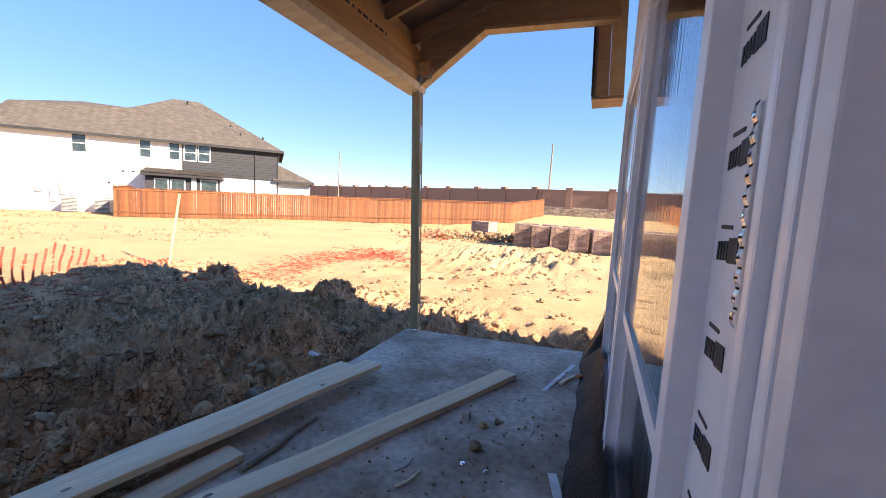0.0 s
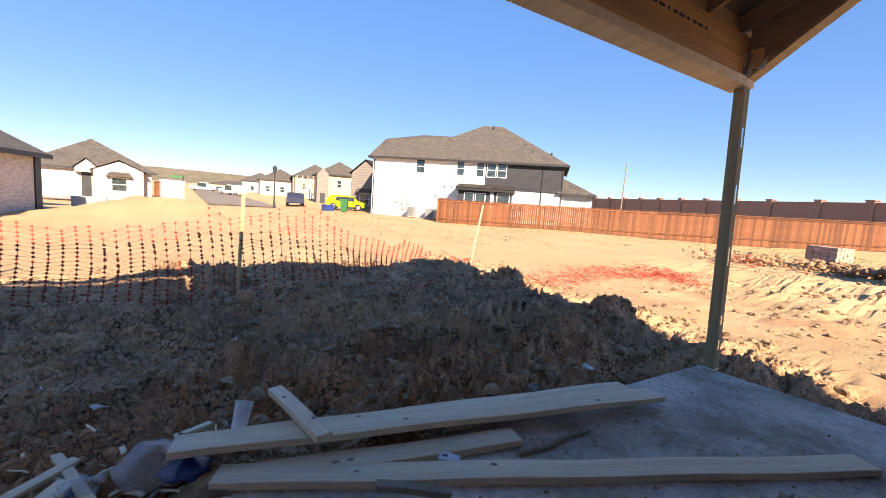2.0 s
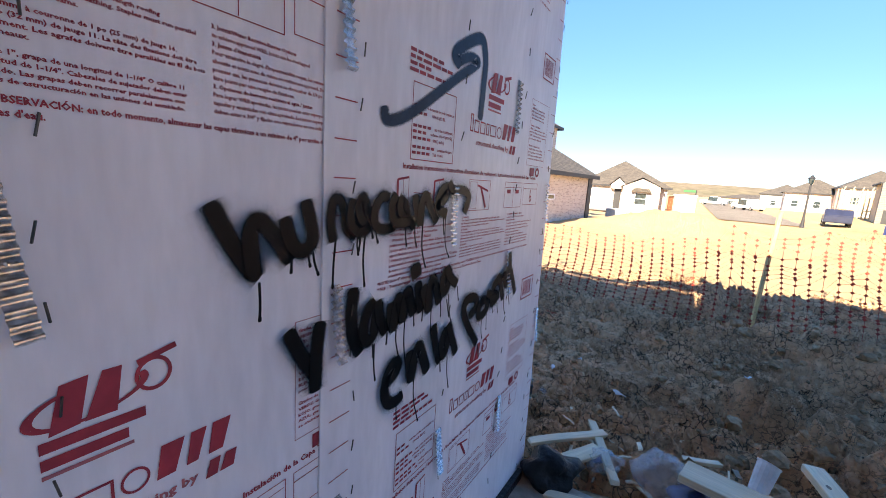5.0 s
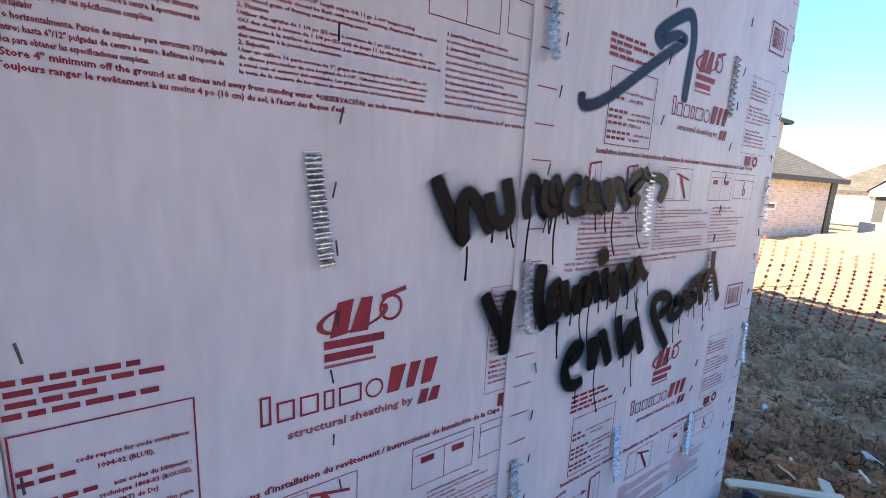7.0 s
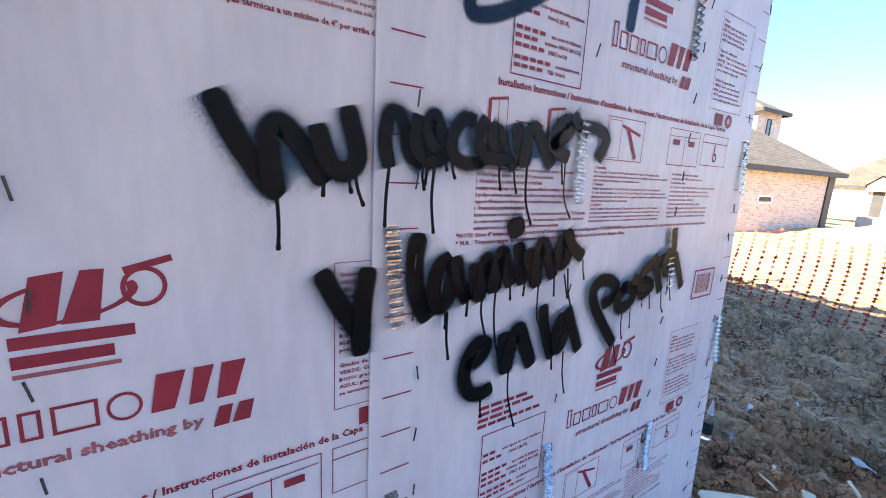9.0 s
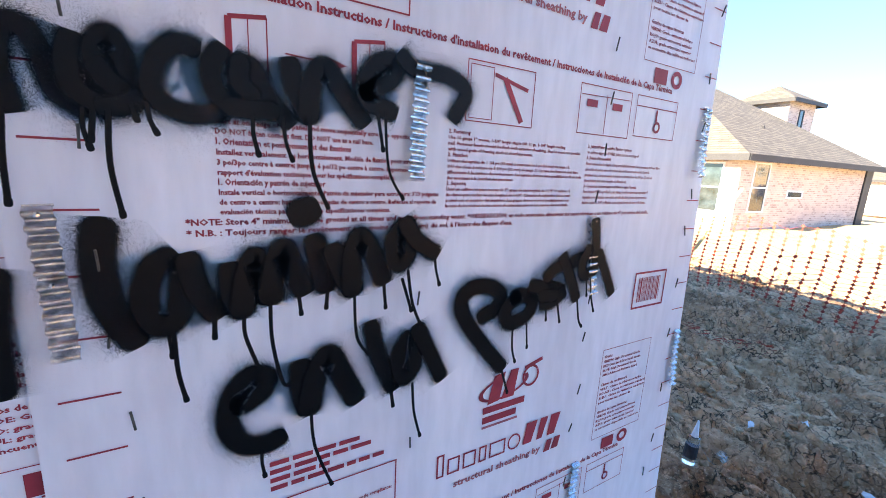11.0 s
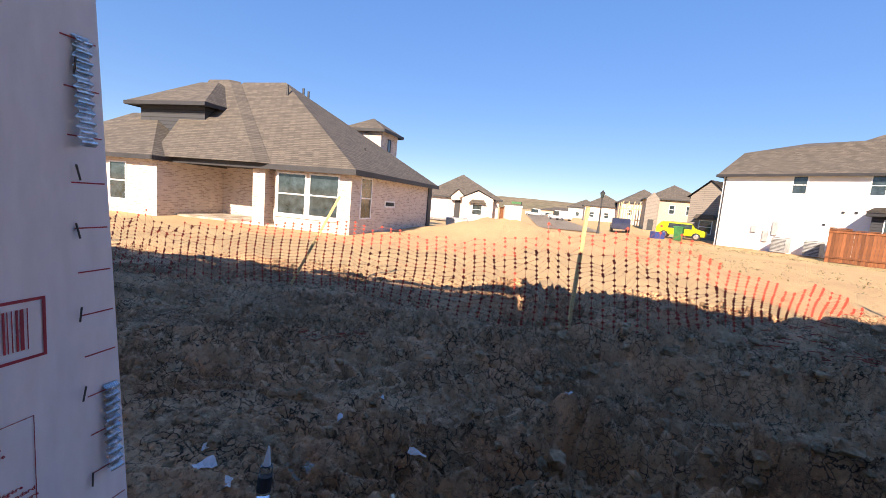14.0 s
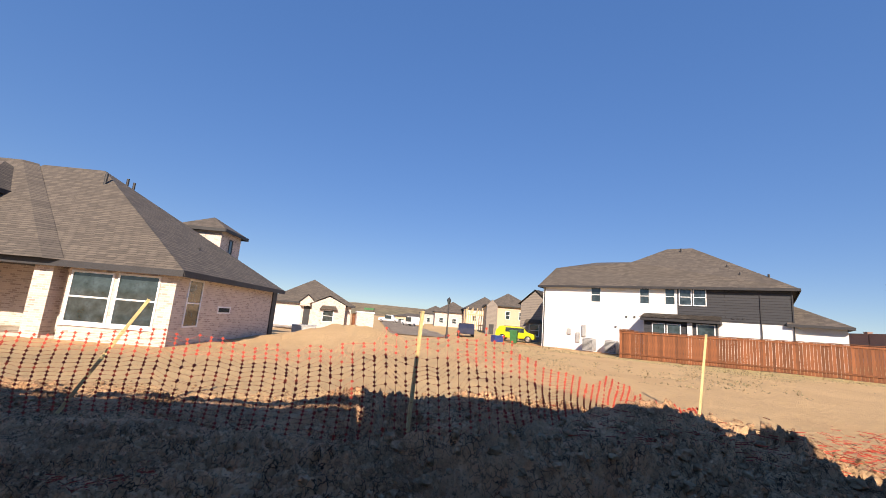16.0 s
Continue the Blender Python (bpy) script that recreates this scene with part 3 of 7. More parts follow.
# sheathing boards, their edges and fixings
sheath_left = part("sheathing_board", boxes((2.02, WX, -0.004, 0.0, -0.06, 2.60)), M_SHEET, wall_south)
sheath_right = part("sheathing_board", prism([(EDGE(-0.06), -0.06), (2.042, -0.06), (2.042, 2.60), (EDGE(2.60), 2.60)], 0.0, 0.005), M_SHEET, wall_south)
sheath_side = part("sheathing_board", prism([(EDGE(-0.06) - 0.001, -0.06), (EDGE(-0.06) + 0.004, -0.06), (EDGE(2.60) + 0.004, 2.60), (EDGE(2.60) - 0.001, 2.60)], -1.22, -0.004), M_SHEET, wall_west)
sill_flash = part("flashing", on_slab(boxes((0.82, 2.80, 0.006, 0.03, 0.0, 0.045))), M_BLACK, wall_south, "black film at the wall's foot")

_text_cache = {}


def text_mesh(s):
    """The outline of a line of text as flat faces, one unit high, and its width."""
    if s not in _text_cache:
        cu = bpy.data.curves.new("line", "FONT")
        cu.body, cu.size, cu.resolution_u, cu.offset = s, 1.0, 1, 0.033
        ob = bpy.data.objects.new("line", cu)
        me = bpy.data.meshes.new_from_object(ob)
        bpy.data.objects.remove(ob)
        co = np.empty(len(me.vertices) * 3, np.float32)
        me.vertices.foreach_get("co", co)
        co = co.reshape(-1, 3)
        _text_cache[s] = (co[:, :2].copy(), [tuple(p.vertices) for p in me.polygons])
        bpy.data.meshes.remove(me)
    return _text_cache[s]


class Sheet:
    """Collects flat printed shapes on a wall that faces +y; x runs to the reader's left."""

    def __init__(self, y):
        self.y, self.v, self.f = y, [], []

    def poly(self, pts):
        n = len(self.v)
        y = self.y + 0.00002 * (len(self.f) % 23)
        self.v += [(x, y, z) for x, z in pts]
        self.f.append(tuple(range(n, n + len(pts))))

    def bar(self, xl, xr, z0, z1):
        self.poly([(xl, z0), (xr, z0), (xr, z1), (xl, z1)])

    def line(self, xa, za, xb, zb, w):
        d = Vector((xb - xa, zb - za)).normalized() * w / 2
        self.poly([(xa - d.y, za + d.x), (xb - d.y, zb + d.x), (xb + d.y, zb - d.x), (xa + d.y, za - d.x)])

    def frame_box(self, xl, xr, z0, z1, w):
        self.bar(xl, xr, z1 - w, z1)
        self.bar(xl, xr, z0, z0 + w)
        self.bar(xl, xl - w, z0 + w, z1 - w)
        self.bar(xr + w, xr, z0 + w, z1 - w)

    def ring(self, cx, cz, rx, rz, w, tilt=0.0, n=22, a0=0.0, a1=2 * math.pi):
        ct, st = math.cos(tilt), math.sin(tilt)
        pts = []
        for i in range(n + 1):
            a = a0 + (a1 - a0) * i / n
            for k in (1.0, 1 - w):
                ex, ez = rx * k * math.cos(a), rz * k * math.sin(a)
                pts.append((cx - (ex * ct - ez * st), cz + ex * st + ez * ct))
        for i in range(n):
            self.poly([pts[2 * i], pts[2 * i + 2], pts[2 * i + 3], pts[2 * i + 1]])

    def text(self, s, xl, xr, z, h):
        """A line that fills the width from xl to xr on the base line z."""
        co, polys = text_mesh(s)
        if not len(co):
            return
        w = co[:, 0].max() - co[:, 0].min()
        k = (xl - xr) / w
        n = len(self.v)
        self.v += [(xl - (x - co[:, 0].min()) * k, self.y, z + y * h) for x, y in co]
        self.f += [tuple(n + i for i in p) for p in polys]

    def lines(self, xl, xr, z1, z0, count, fill=0.45, ragged=0.25, rnd=None):
        for i in range(count):
            z = z1 - (z1 - z0) * (i + 0.5) / count
            h = (z1 - z0) / count * fill / 2
            x, end = xl, xl - (xl - xr) * (1 - ragged * rnd.random())
            while x > end:
                w = rnd.uniform(0.010, 0.034)
                self.bar(x, max(x - w, end), z - h, z + h)
                x -= w + 0.005

    def build(self, name, material, parent, label=""):
        me = bpy.data.meshes.new(name)
        me.from_pydata(self.v, [], self.f)
        me.materials.append(material)
        ob = new(name, me)
        ob.parent = parent
        return tagged(ob, label)


ORIENT = ("Start at one edge of the panel and move sequentially across to opposite edge.", "DO NOT fasten corners first. DO NOT use as a nail base.",
          "1. Orientation et positionnement des fixations", "Installez verticalement ou horizontalement. Modèle de fixation pour structure:",
          "3 po/3po centre à centre; jusqu'à 6 po/12 po centre à centre. Reportez-vous au", "rapport d'évaluation technique pour les spécifications complètes.",
          "1. Orientación y patrón de sujetador", "Instale vertical o horizontalmente. Patrón de sujetador para estructura: 3\"/3 pulgadas",
          "de centro a centro; hasta 6\"/12\" pulgadas de centro a centro. Refiérase al reporte de", "evaluación técnica para obtener las especificaciones completas.")
FASTEN = ("2. Fastening", "Use 16 gauge 1\" crown, 1-1/4\" length staple OR 11 ga. 1-1/4\" length roofing", "nail. Fastener heads should be flush with exterior sheathing. Staples must run parallel",
          "with wood grain of framing studs at sheathing seams.", "2. Fixation", "Utiliser des agrafes de 1 1/4 po (32 mm) à couronne de 1 po (25 mm) de jauge 16.",
          "OU des clous à toiture de 1 1/4 po (32 mm) de jauge 11. La tête des fixations doit être", "affleurante à la surface du revêtement. Les agrafes doivent être parallèles au fil du bois",
          "des montants à la jonction des panneaux.", "2. Sujeción", "Usar un calibre 16 para corona de 1\", grapa de una longitud de 1-1/4\" O calibre 11",
          "de clavos para techar de una longitud de 1-1/4\". Cabezales de sujetador deben estar", "a nivel con el exterior del entablado. Las grapas deben recorrer paralelamente con",
          "la veta de la madera de los clavos de estructuración en las uniones del entablado.")


GRADES = {0.872: ("Grades", "GREEN: Light Structural Grade", "RED: Standard Structural Grade", "BLUE: High Structural Grade", "AMG: Advanced Moisture Guard"),
          0.800: ("Classes de revêtement", "VERT : Classe de résistance légère", "ROUGE : Classe de résistance standard", "BLEU : Classe de résistance supérieure", "pour toutes les classes de"),
          0.728: ("Grados de capas térmicas", "VERDE: Grado estructural liviano", "ROJO: grado estructural estándar", "AZUL: grado estructural superior", "se encuentra disponible en todos los")}
JOINTS = ("3. Joints/Water Resistive Barrier Options", "to achieve approved WRB, joints can be overlapped", "3. Joints d'étanchéité", "Pour atteindre le degré d'imperméabilité requis, les panneaux doivent être",
          "aboutés et joints avec du ruban de revêtement approuvé. Dans le", "premier cas, les panneaux doivent se chevaucher de 3/4 po (2 cm) et", "être joints par une rangée de fixations.",
          "3. Opciones de barreras resistivas al agua / juntas", "Para lograr WRB aprobadas, las juntas pueden estar superpuestas O", "tapadas y encintadas con cinta aprobada. Las juntas superpuestas", "deben estar a 3/4\" y fijadas con sujetadores en una sola línea.")
CODES = ((0.053, "code reports for code compliance:", 0.118), (0.068, "1004-02 (BLUE),", 0.058), (0.097, "aux codes du bâtiment :", 0.085), (0.110, "technique 1808-03 (ROUGE),", 0.100),
         (0.124, "(VERT) de DrJ", 0.050), (0.144, "continuación para", 0.068), (0.157, "TER 1004-01", 0.048))


def printed_panel(y, dx, dz, seed, x_max, parent):
    """The red print of one sheathing board, in three repeats up its height."""
    s, pale = Sheet(y), Sheet(y)
    rnd = random.Random(seed)
    full = max(len(t) for t in ORIENT)
    full2 = max(len(t) for t in FASTEN)
    for k in (-1, 0, 1):
        def X(x):
            return min(x + dx, x_max)

        def Z(z):
            return z + dz + 0.86 * k
        if Z(1.47) < 2.55 and Z(1.2) > 0:
            # heading, sketches and instructions
            s.text("Installation Instructions / Instructions d'installation du revêtement / Instrucciones de Instalación de la Capa Térmica", X(1.82), X(0.985), Z(1.459), 0.0165)
            for xl, xr in ((1.835, 1.795), (1.69, 1.648)):
                s.line(X(xl), Z(1.434), X(xl), Z(1.345), 0.007)
                s.line(X(xl), Z(1.434), X(xr), Z(1.440), 0.005)
                s.line(X(xr), Z(1.440), X(xr), Z(1.352), 0.0015)
                s.line(X(xl), Z(1.345), X(xr), Z(1.352), 0.0015)
                s.line(X((xl + xr) / 2), Z(1.436), X((xl + xr) / 2), Z(1.350), 0.0012)
            s.line(X(1.775), Z(1.405), X(1.72), Z(1.402), 0.0018)
            s.poly([(X(1.724), Z(1.410)), (X(1.700), Z(1.402)), (X(1.724), Z(1.394))])
            for xl, xr, z0 in ((1.513, 1.376, 1.353), (1.265, 1.116, 1.355), (1.099, 0.956, 1.362)):
                s.frame_box(X(xl), X(xr), Z(z0), Z(1.444), 0.0016)
            s.frame_box(X(1.507), X(1.462), Z(1.358), Z(1.438), 0.0012)
            s.line(X(1.44), Z(1.425), X(1.40), Z(1.36), 0.010)
            s.line(X(1.46), Z(1.428), X(1.39), Z(1.412), 0.006)
            s.line(X(1.19), Z(1.43), X(1.19), Z(1.358), 0.0016)
            s.line(X(1.26), Z(1.425), X(1.12), Z(1.428), 0.0014)
            s.bar(X(1.245), X(1.215), Z(1.405), Z(1.418))
            s.bar(X(1.172), X(1.142), Z(1.405), Z(1.418))
            s.bar(X(1.098), X(0.957), Z(1.422), Z(1.424))
            s.ring(X(1.022), Z(1.385), 0.012, 0.012, 0.45)
            s.line(X(1.027), Z(1.42), X(1.027), Z(1.39), 0.006)
            for i, t in enumerate(ORIENT):
                z = Z(1.318 - 0.0117 * i)
                bold = t[:2] == "1."
                s.text(t, X(1.854), X(1.854 - 0.300 * len(t) / full), z, 0.0105 if bold else 0.0092)
            for i, t in enumerate(FASTEN):
                z = Z(1.333 - 0.0088 * i)
                s.text(t, X(1.541), X(1.541 - 0.303 * len(t) / full2), z, 0.0082 if t[:2] == "2." else 0.0070)
            for i, t in enumerate(JOINTS):
                (s if t[:2] == "3." else pale).text(t, X(1.228), X(1.228 - 0.00325 * len(t)), Z(1.3305 - 0.0108 * i), 0.0082)
            s.text("*NOTE: Store 4\" minimum off the ground at all times and away from standing water. *OBSERVACIÓN: en todo momento, almacenar las capas térmicas a un mínimo de 4\" por arriba del suelo.",
                   X(1.890), X(1.006), Z(1.200), 0.0105)
            s.text("* N.B. : Toujours ranger le revêtement à au moins 4 po (10 cm) du sol, à l'écart des flaques d'eau.", X(1.890), X(1.40), Z(1.187), 0.0105)
        if Z(0.92) < 2.55 and Z(0.68) > 0.0:
            # maker's mark as plain shapes, then the strap line
            s.ring(X(1.385), Z(0.868), 0.062, 0.024, 0.16, 0.16, a0=1.9, a1=6.6)
            s.poly([(X(1.425), Z(0.838)), (X(1.412), Z(0.896)), (X(1.385), Z(0.900)), (X(1.396), Z(0.842))])
            s.poly([(X(1.392), Z(0.842)), (X(1.372), Z(0.900)), (X(1.352), Z(0.900)), (X(1.360), Z(0.842))])
            s.ring(X(1.318), Z(0.876), 0.022, 0.024, 0.22)
            s.line(X(1.336), Z(0.896), X(1.290), Z(0.908), 0.008)
            s.bar(X(1.434), X(1.330), Z(0.820), Z(0.834))
            s.bar(X(1.434), X(1.350), Z(0.799), Z(0.813))
            pale.bar(X(1.434), X(1.345), Z(0.788), Z(0.793))
            x = 1.531
            for w in (0.016, 0.027, 0.030, 0.018, 0.040):
                s.frame_box(X(x), X(x - w), Z(0.716), Z(0.750 if w > 0.016 else 0.764), 0.0036)
                x -= w + 0.0075
            s.ring(X(x - 0.016), Z(0.733), 0.017, 0.018, 0.2)
            x -= 0.040
            for w in (0.034, 0.026, 0.032):
                s.poly([(X(x), Z(0.716)), (X(x - 0.008), Z(0.765)), (X(x - w - 0.004), Z(0.765)), (X(x - w + 0.010), Z(0.716))])
                x -= w + 0.005
            pale.text("structural sheathing by", X(1.492), X(1.268), Z(0.683), 0.020)
            s.poly([(X(1.258), Z(0.676)), (X(1.250), Z(0.704)), (X(1.234), Z(0.704)), (X(1.240), Z(0.676))])
            s.poly([(X(1.236), Z(0.676)), (X(1.226), Z(0.704)), (X(1.208), Z(0.704)), (X(1.214), Z(0.676))])
            for i in range(4):
                w = (0.135, 0.150, 0.075, 0.165)[i]
                z = Z(0.849 - 0.0135 * i)
                x = 1.811
                while x > 1.811 - w:
                    b = rnd.uniform(0.014, 0.034)
                    s.bar(X(x), X(x - b), z, z + 0.0075)
                    x -= b + 0.005
            s.frame_box(X(1.796), X(1.612), Z(0.620), Z(0.790), 0.0022)
            for down, t, w in CODES:
                xr = 1.620 if w > 0.06 else 1.660
                s.text(t, X(xr + w), X(xr), Z(0.790 - down), 0.0098)
                x = 1.790
                while x > xr + w + 0.02:
                    s.bar(X(x), X(x - 0.014), Z(0.7905 - down), Z(0.797 - down))
                    x -= 0.0185
            # code box, bar code and side panel of text
            s.frame_box(X(1.017), X(0.893), Z(0.972), Z(1.062), 0.0045)
            x = 1.000
            while x > 0.915:
                w = rnd.choice((0.0015, 0.003, 0.0045))
                s.bar(X(x), X(x - w), Z(0.988), Z(1.048))
                x -= w + rnd.choice((0.002, 0.0035))
            s.frame_box(X(1.096), X(0.912), Z(0.650), Z(0.885), 0.0012)
            for zt, n in ((0.872, 5), (0.800, 5), (0.728, 5)):
                for i, t in enumerate(GRADES[zt]):
                    s.text(t, X(1.088), X(1.088 - 0.0047 * len(t)), Z(zt - 0.009 - 0.0116 * i), 0.0098 if i == 0 else 0.0086)
            s.bar(X(1.055), X(1.010), Z(0.612), Z(0.642))
            s.ring(X(0.975), Z(0.627), 0.020, 0.018, 0.5)
    # nailing marks up both edges
    for i in range(36):
        z = 0.02 + 0.0705 * i
        if dx == 0:
            s.bar(2.020, 1.965, z, z + 0.0024)
            s.bar(EDGE(z) + 0.056, EDGE(z) + 0.006, z + 0.01, z + 0.0122)
    s.build("red_print", M_RED, parent, "dark red printed instructions and marks")
    pale.build("pale_print", M_RED_PALE, parent, "faded red fine print")


printed_panel(0.0062, 0.0, 0.0, 5, 1.95, sheath_right)
printed_panel(0.0012, 1.003, 0.288, 9, 2.797, sheath_left)


# graffiti: handwritten strokes of spray paint, x to the reader's left, z up
class Spray:
    """Strokes of spray paint as thin ribbons with a coat that fades to the edge, and runs below them."""

    def __init__(self, y):
        self.y, self.v, self.f, self.c = y, [], [], []

    def stroke(self, pts, width, soft=0.007, coat=1.0):
        pts = [Vector(p) for p in pts]
        dense = []
        for i in range(len(pts) - 1):
            p0, p1, p2, p3 = pts[max(i - 1, 0)], pts[i], pts[i + 1], pts[min(i + 2, len(pts) - 1)]
            for j in range(9):
                t = j / 9
                dense.append(0.5 * ((2 * p1) + (p2 - p0) * t + (2 * p0 - 5 * p1 + 4 * p2 - p3) * t * t + (3 * p1 - p0 - 3 * p2 + p3) * t ** 3))
        dense.append(pts[-1])
        r = width / 2
        d0, d1 = (dense[1] - dense[0]).normalized(), (dense[-1] - dense[-2]).normalized()
        caps = (1.0, 0.92, 0.72, 0.38)
        rows = [(dense[0] - d0 * r * k, d0, math.sqrt(max(0, 1 - k * k))) for k in caps]
        rows += [(p, (dense[min(i + 1, len(dense) - 1)] - dense[max(i - 1, 0)]).normalized(), 1.0) for i, p in enumerate(dense)]
        rows += [(dense[-1] + d1 * r * k, d1, math.sqrt(max(0, 1 - k * k))) for k in caps[::-1]]
        n = len(self.v)
        for i, (p, d, k) in enumerate(rows):
            nrm = Vector((-d.y, d.x))
            inner, outer = max(r * k - soft * 0.4, 0.0), r * k + soft
            end = 0.0 if i in (0, len(rows) - 1) else 1.0
            for o, a in ((-outer, 0.0), (-inner, coat * end), (inner, coat * end), (outer, 0.0)):
                self.v.append((p.x + nrm.x * o, self.y, p.y + nrm.y * o))
                self.c.append(a)
        for i in range(len(rows) - 1):
            a = n + 4 * i
            for j in range(3):
                self.f.append((a + j, a + j + 1, a + j + 5, a + j + 4))
        self.y += 0.00008

    def build(self, name, material, parent, label):
        me = bpy.data.meshes.new(name)
        me.from_pydata(self.v, [], self.f)
        at = me.attributes.new("coat", "FLOAT", "POINT")
        at.data.foreach_set("value", np.array(self.c, np.float32))
        me.materials.append(material)
        ob = new(name, me)
        ob.parent = parent
        ob.visible_shadow = False
        return tagged(ob, label)


spray = Spray(0.0068)
rnd = random.Random(21)


def letter(width, *strokes):
    """One letter: a wide dusting of overspray, a thinner halo and the full coat."""
    for st in strokes:
        spray.stroke(st, width * 0.9, 0.044, 0.30)
        spray.stroke(st, width * 0.92, 0.017, 0.60)
    for st in strokes:
        spray.stroke(st, width * rnd.uniform(0.86, 0.94), 0.0065)


def run(*way):
    """A run of paint with a bead at its lower end."""
    spray.stroke(way, rnd.uniform(0.0030, 0.0046), 0.0012)
    (ax, az), (bx, bz) = way[-2:]
    d = Vector((bx - ax, bz - az)).normalized() * 0.004
    spray.stroke([(bx - d.x, bz - d.y), (bx, bz)], 0.0056, 0.001)


# the first line, thinning out along the wall
letter(0.0258, [(2.24, 1.379), (2.22, 1.338), (2.191, 1.29), (2.178, 1.276)], [(2.181, 1.282), (2.185, 1.337), (2.171, 1.359), (2.145, 1.335), (2.118, 1.296)])
letter(0.0245, [(2.122, 1.353), (2.11, 1.317), (2.088, 1.302), (2.067, 1.324), (2.08, 1.381)])
letter(0.0177, [(2.02, 1.319), (2.026, 1.35), (2.02, 1.387), (2.004, 1.389), (1.993, 1.365), (1.986, 1.336), (1.967, 1.321)])
letter(0.018, [(1.972, 1.385), (1.977, 1.363), (1.972, 1.338), (1.951, 1.324)], [(1.953, 1.363), (1.954, 1.38), (1.943, 1.394), (1.933, 1.376), (1.925, 1.35), (1.918, 1.338)], [(1.953, 1.363), (1.946, 1.351), (1.936, 1.343)], [(1.951, 1.324), (1.935, 1.327), (1.918, 1.338)])
letter(0.0188, [(1.871, 1.394), (1.886, 1.396), (1.904, 1.378), (1.911, 1.351), (1.901, 1.333), (1.878, 1.325), (1.85, 1.329)])
letter(0.0201, [(1.845, 1.395), (1.854, 1.38), (1.852, 1.354), (1.836, 1.337)], [(1.825, 1.388), (1.81, 1.379), (1.796, 1.351), (1.775, 1.327)], [(1.825, 1.386), (1.826, 1.366), (1.814, 1.352)], [(1.836, 1.337), (1.815, 1.336), (1.793, 1.337)])
letter(0.0246, [(1.771, 1.391), (1.765, 1.365), (1.75, 1.336)], [(1.75, 1.336), (1.745, 1.374), (1.73, 1.395), (1.708, 1.372), (1.681, 1.338)])
letter(0.0244, [(1.674, 1.373), (1.64, 1.396), (1.635, 1.417), (1.658, 1.411), (1.675, 1.387), (1.672, 1.364), (1.639, 1.352)])
letter(0.0211, [(1.622, 1.426), (1.602, 1.413), (1.55, 1.412), (1.517, 1.393), (1.535, 1.356)])
# the second line
letter(0.0269, [(2.117, 1.155), (2.09, 1.104), (2.062, 1.062)], [(2.052, 1.153), (2.059, 1.102), (2.061, 1.037)])
letter(0.0304, [(1.967, 1.2), (1.971, 1.16), (1.966, 1.115), (1.948, 1.074)])
letter(0.0259, [(1.909, 1.164), (1.926, 1.15), (1.934, 1.114), (1.922, 1.084), (1.902, 1.1), (1.895, 1.154)], [(1.89, 1.159), (1.882, 1.123), (1.866, 1.094)])
letter(0.0284, [(1.847, 1.143), (1.845, 1.113), (1.836, 1.093)], [(1.836, 1.093), (1.828, 1.137), (1.818, 1.158), (1.808, 1.128), (1.802, 1.106)], [(1.802, 1.106), (1.794, 1.149), (1.784, 1.167), (1.772, 1.136), (1.763, 1.113)])
letter(0.0293, [(1.745, 1.174), (1.738, 1.142), (1.732, 1.114)])
letter(0.036, [(1.763, 1.213), (1.753, 1.217)])
letter(0.0305, [(1.719, 1.159), (1.704, 1.123), (1.694, 1.105)], [(1.694, 1.105), (1.693, 1.149), (1.682, 1.178), (1.662, 1.151), (1.648, 1.117)])
letter(0.0264, [(1.618, 1.19), (1.632, 1.167), (1.624, 1.136), (1.608, 1.149), (1.609, 1.193)], [(1.611, 1.195), (1.592, 1.169), (1.563, 1.149)])
# the third line
letter(0.0267, [(1.844, 0.96), (1.821, 0.974), (1.812, 0.994), (1.832, 0.999), (1.853, 0.974), (1.859, 0.936), (1.845, 0.904), (1.818, 0.894), (1.799, 0.898)])
letter(0.032, [(1.767, 0.997), (1.764, 0.96), (1.757, 0.935)], [(1.757, 0.935), (1.746, 0.982), (1.729, 1.009), (1.711, 0.978), (1.69, 0.933)])
letter(0.026, [(1.664, 1.041), (1.653, 0.996), (1.628, 0.936)])
letter(0.0267, [(1.603, 1.013), (1.618, 0.986), (1.609, 0.945), (1.591, 0.964), (1.585, 1.016)], [(1.585, 1.024), (1.562, 0.978), (1.54, 0.933)])
letter(0.0275, [(1.408, 0.92), (1.459, 0.979), (1.497, 1.03), (1.505, 1.062), (1.485, 1.081), (1.449, 1.08), (1.421, 1.062), (1.43, 1.039), (1.459, 1.026)])
letter(0.0259, [(1.384, 1.054), (1.409, 1.028), (1.395, 1.004), (1.356, 1.013), (1.343, 1.041), (1.375, 1.056), (1.388, 1.052)])
letter(0.0251, [(1.346, 1.07), (1.311, 1.062), (1.27, 1.051)], [(1.266, 1.047), (1.295, 1.032), (1.314, 1.032)], [(1.319, 1.047), (1.286, 1.045)])
letter(0.0222, [(1.311, 1.084), (1.293, 1.099), (1.256, 1.106), (1.221, 1.115)], [(1.273, 1.119), (1.253, 1.086), (1.226, 1.033)])
letter(0.0207, [(1.201, 1.132), (1.218, 1.104), (1.208, 1.077), (1.179, 1.089), (1.183, 1.14), (1.192, 1.187)], [(1.169, 1.12), (1.141, 1.076), (1.116, 1.032)])
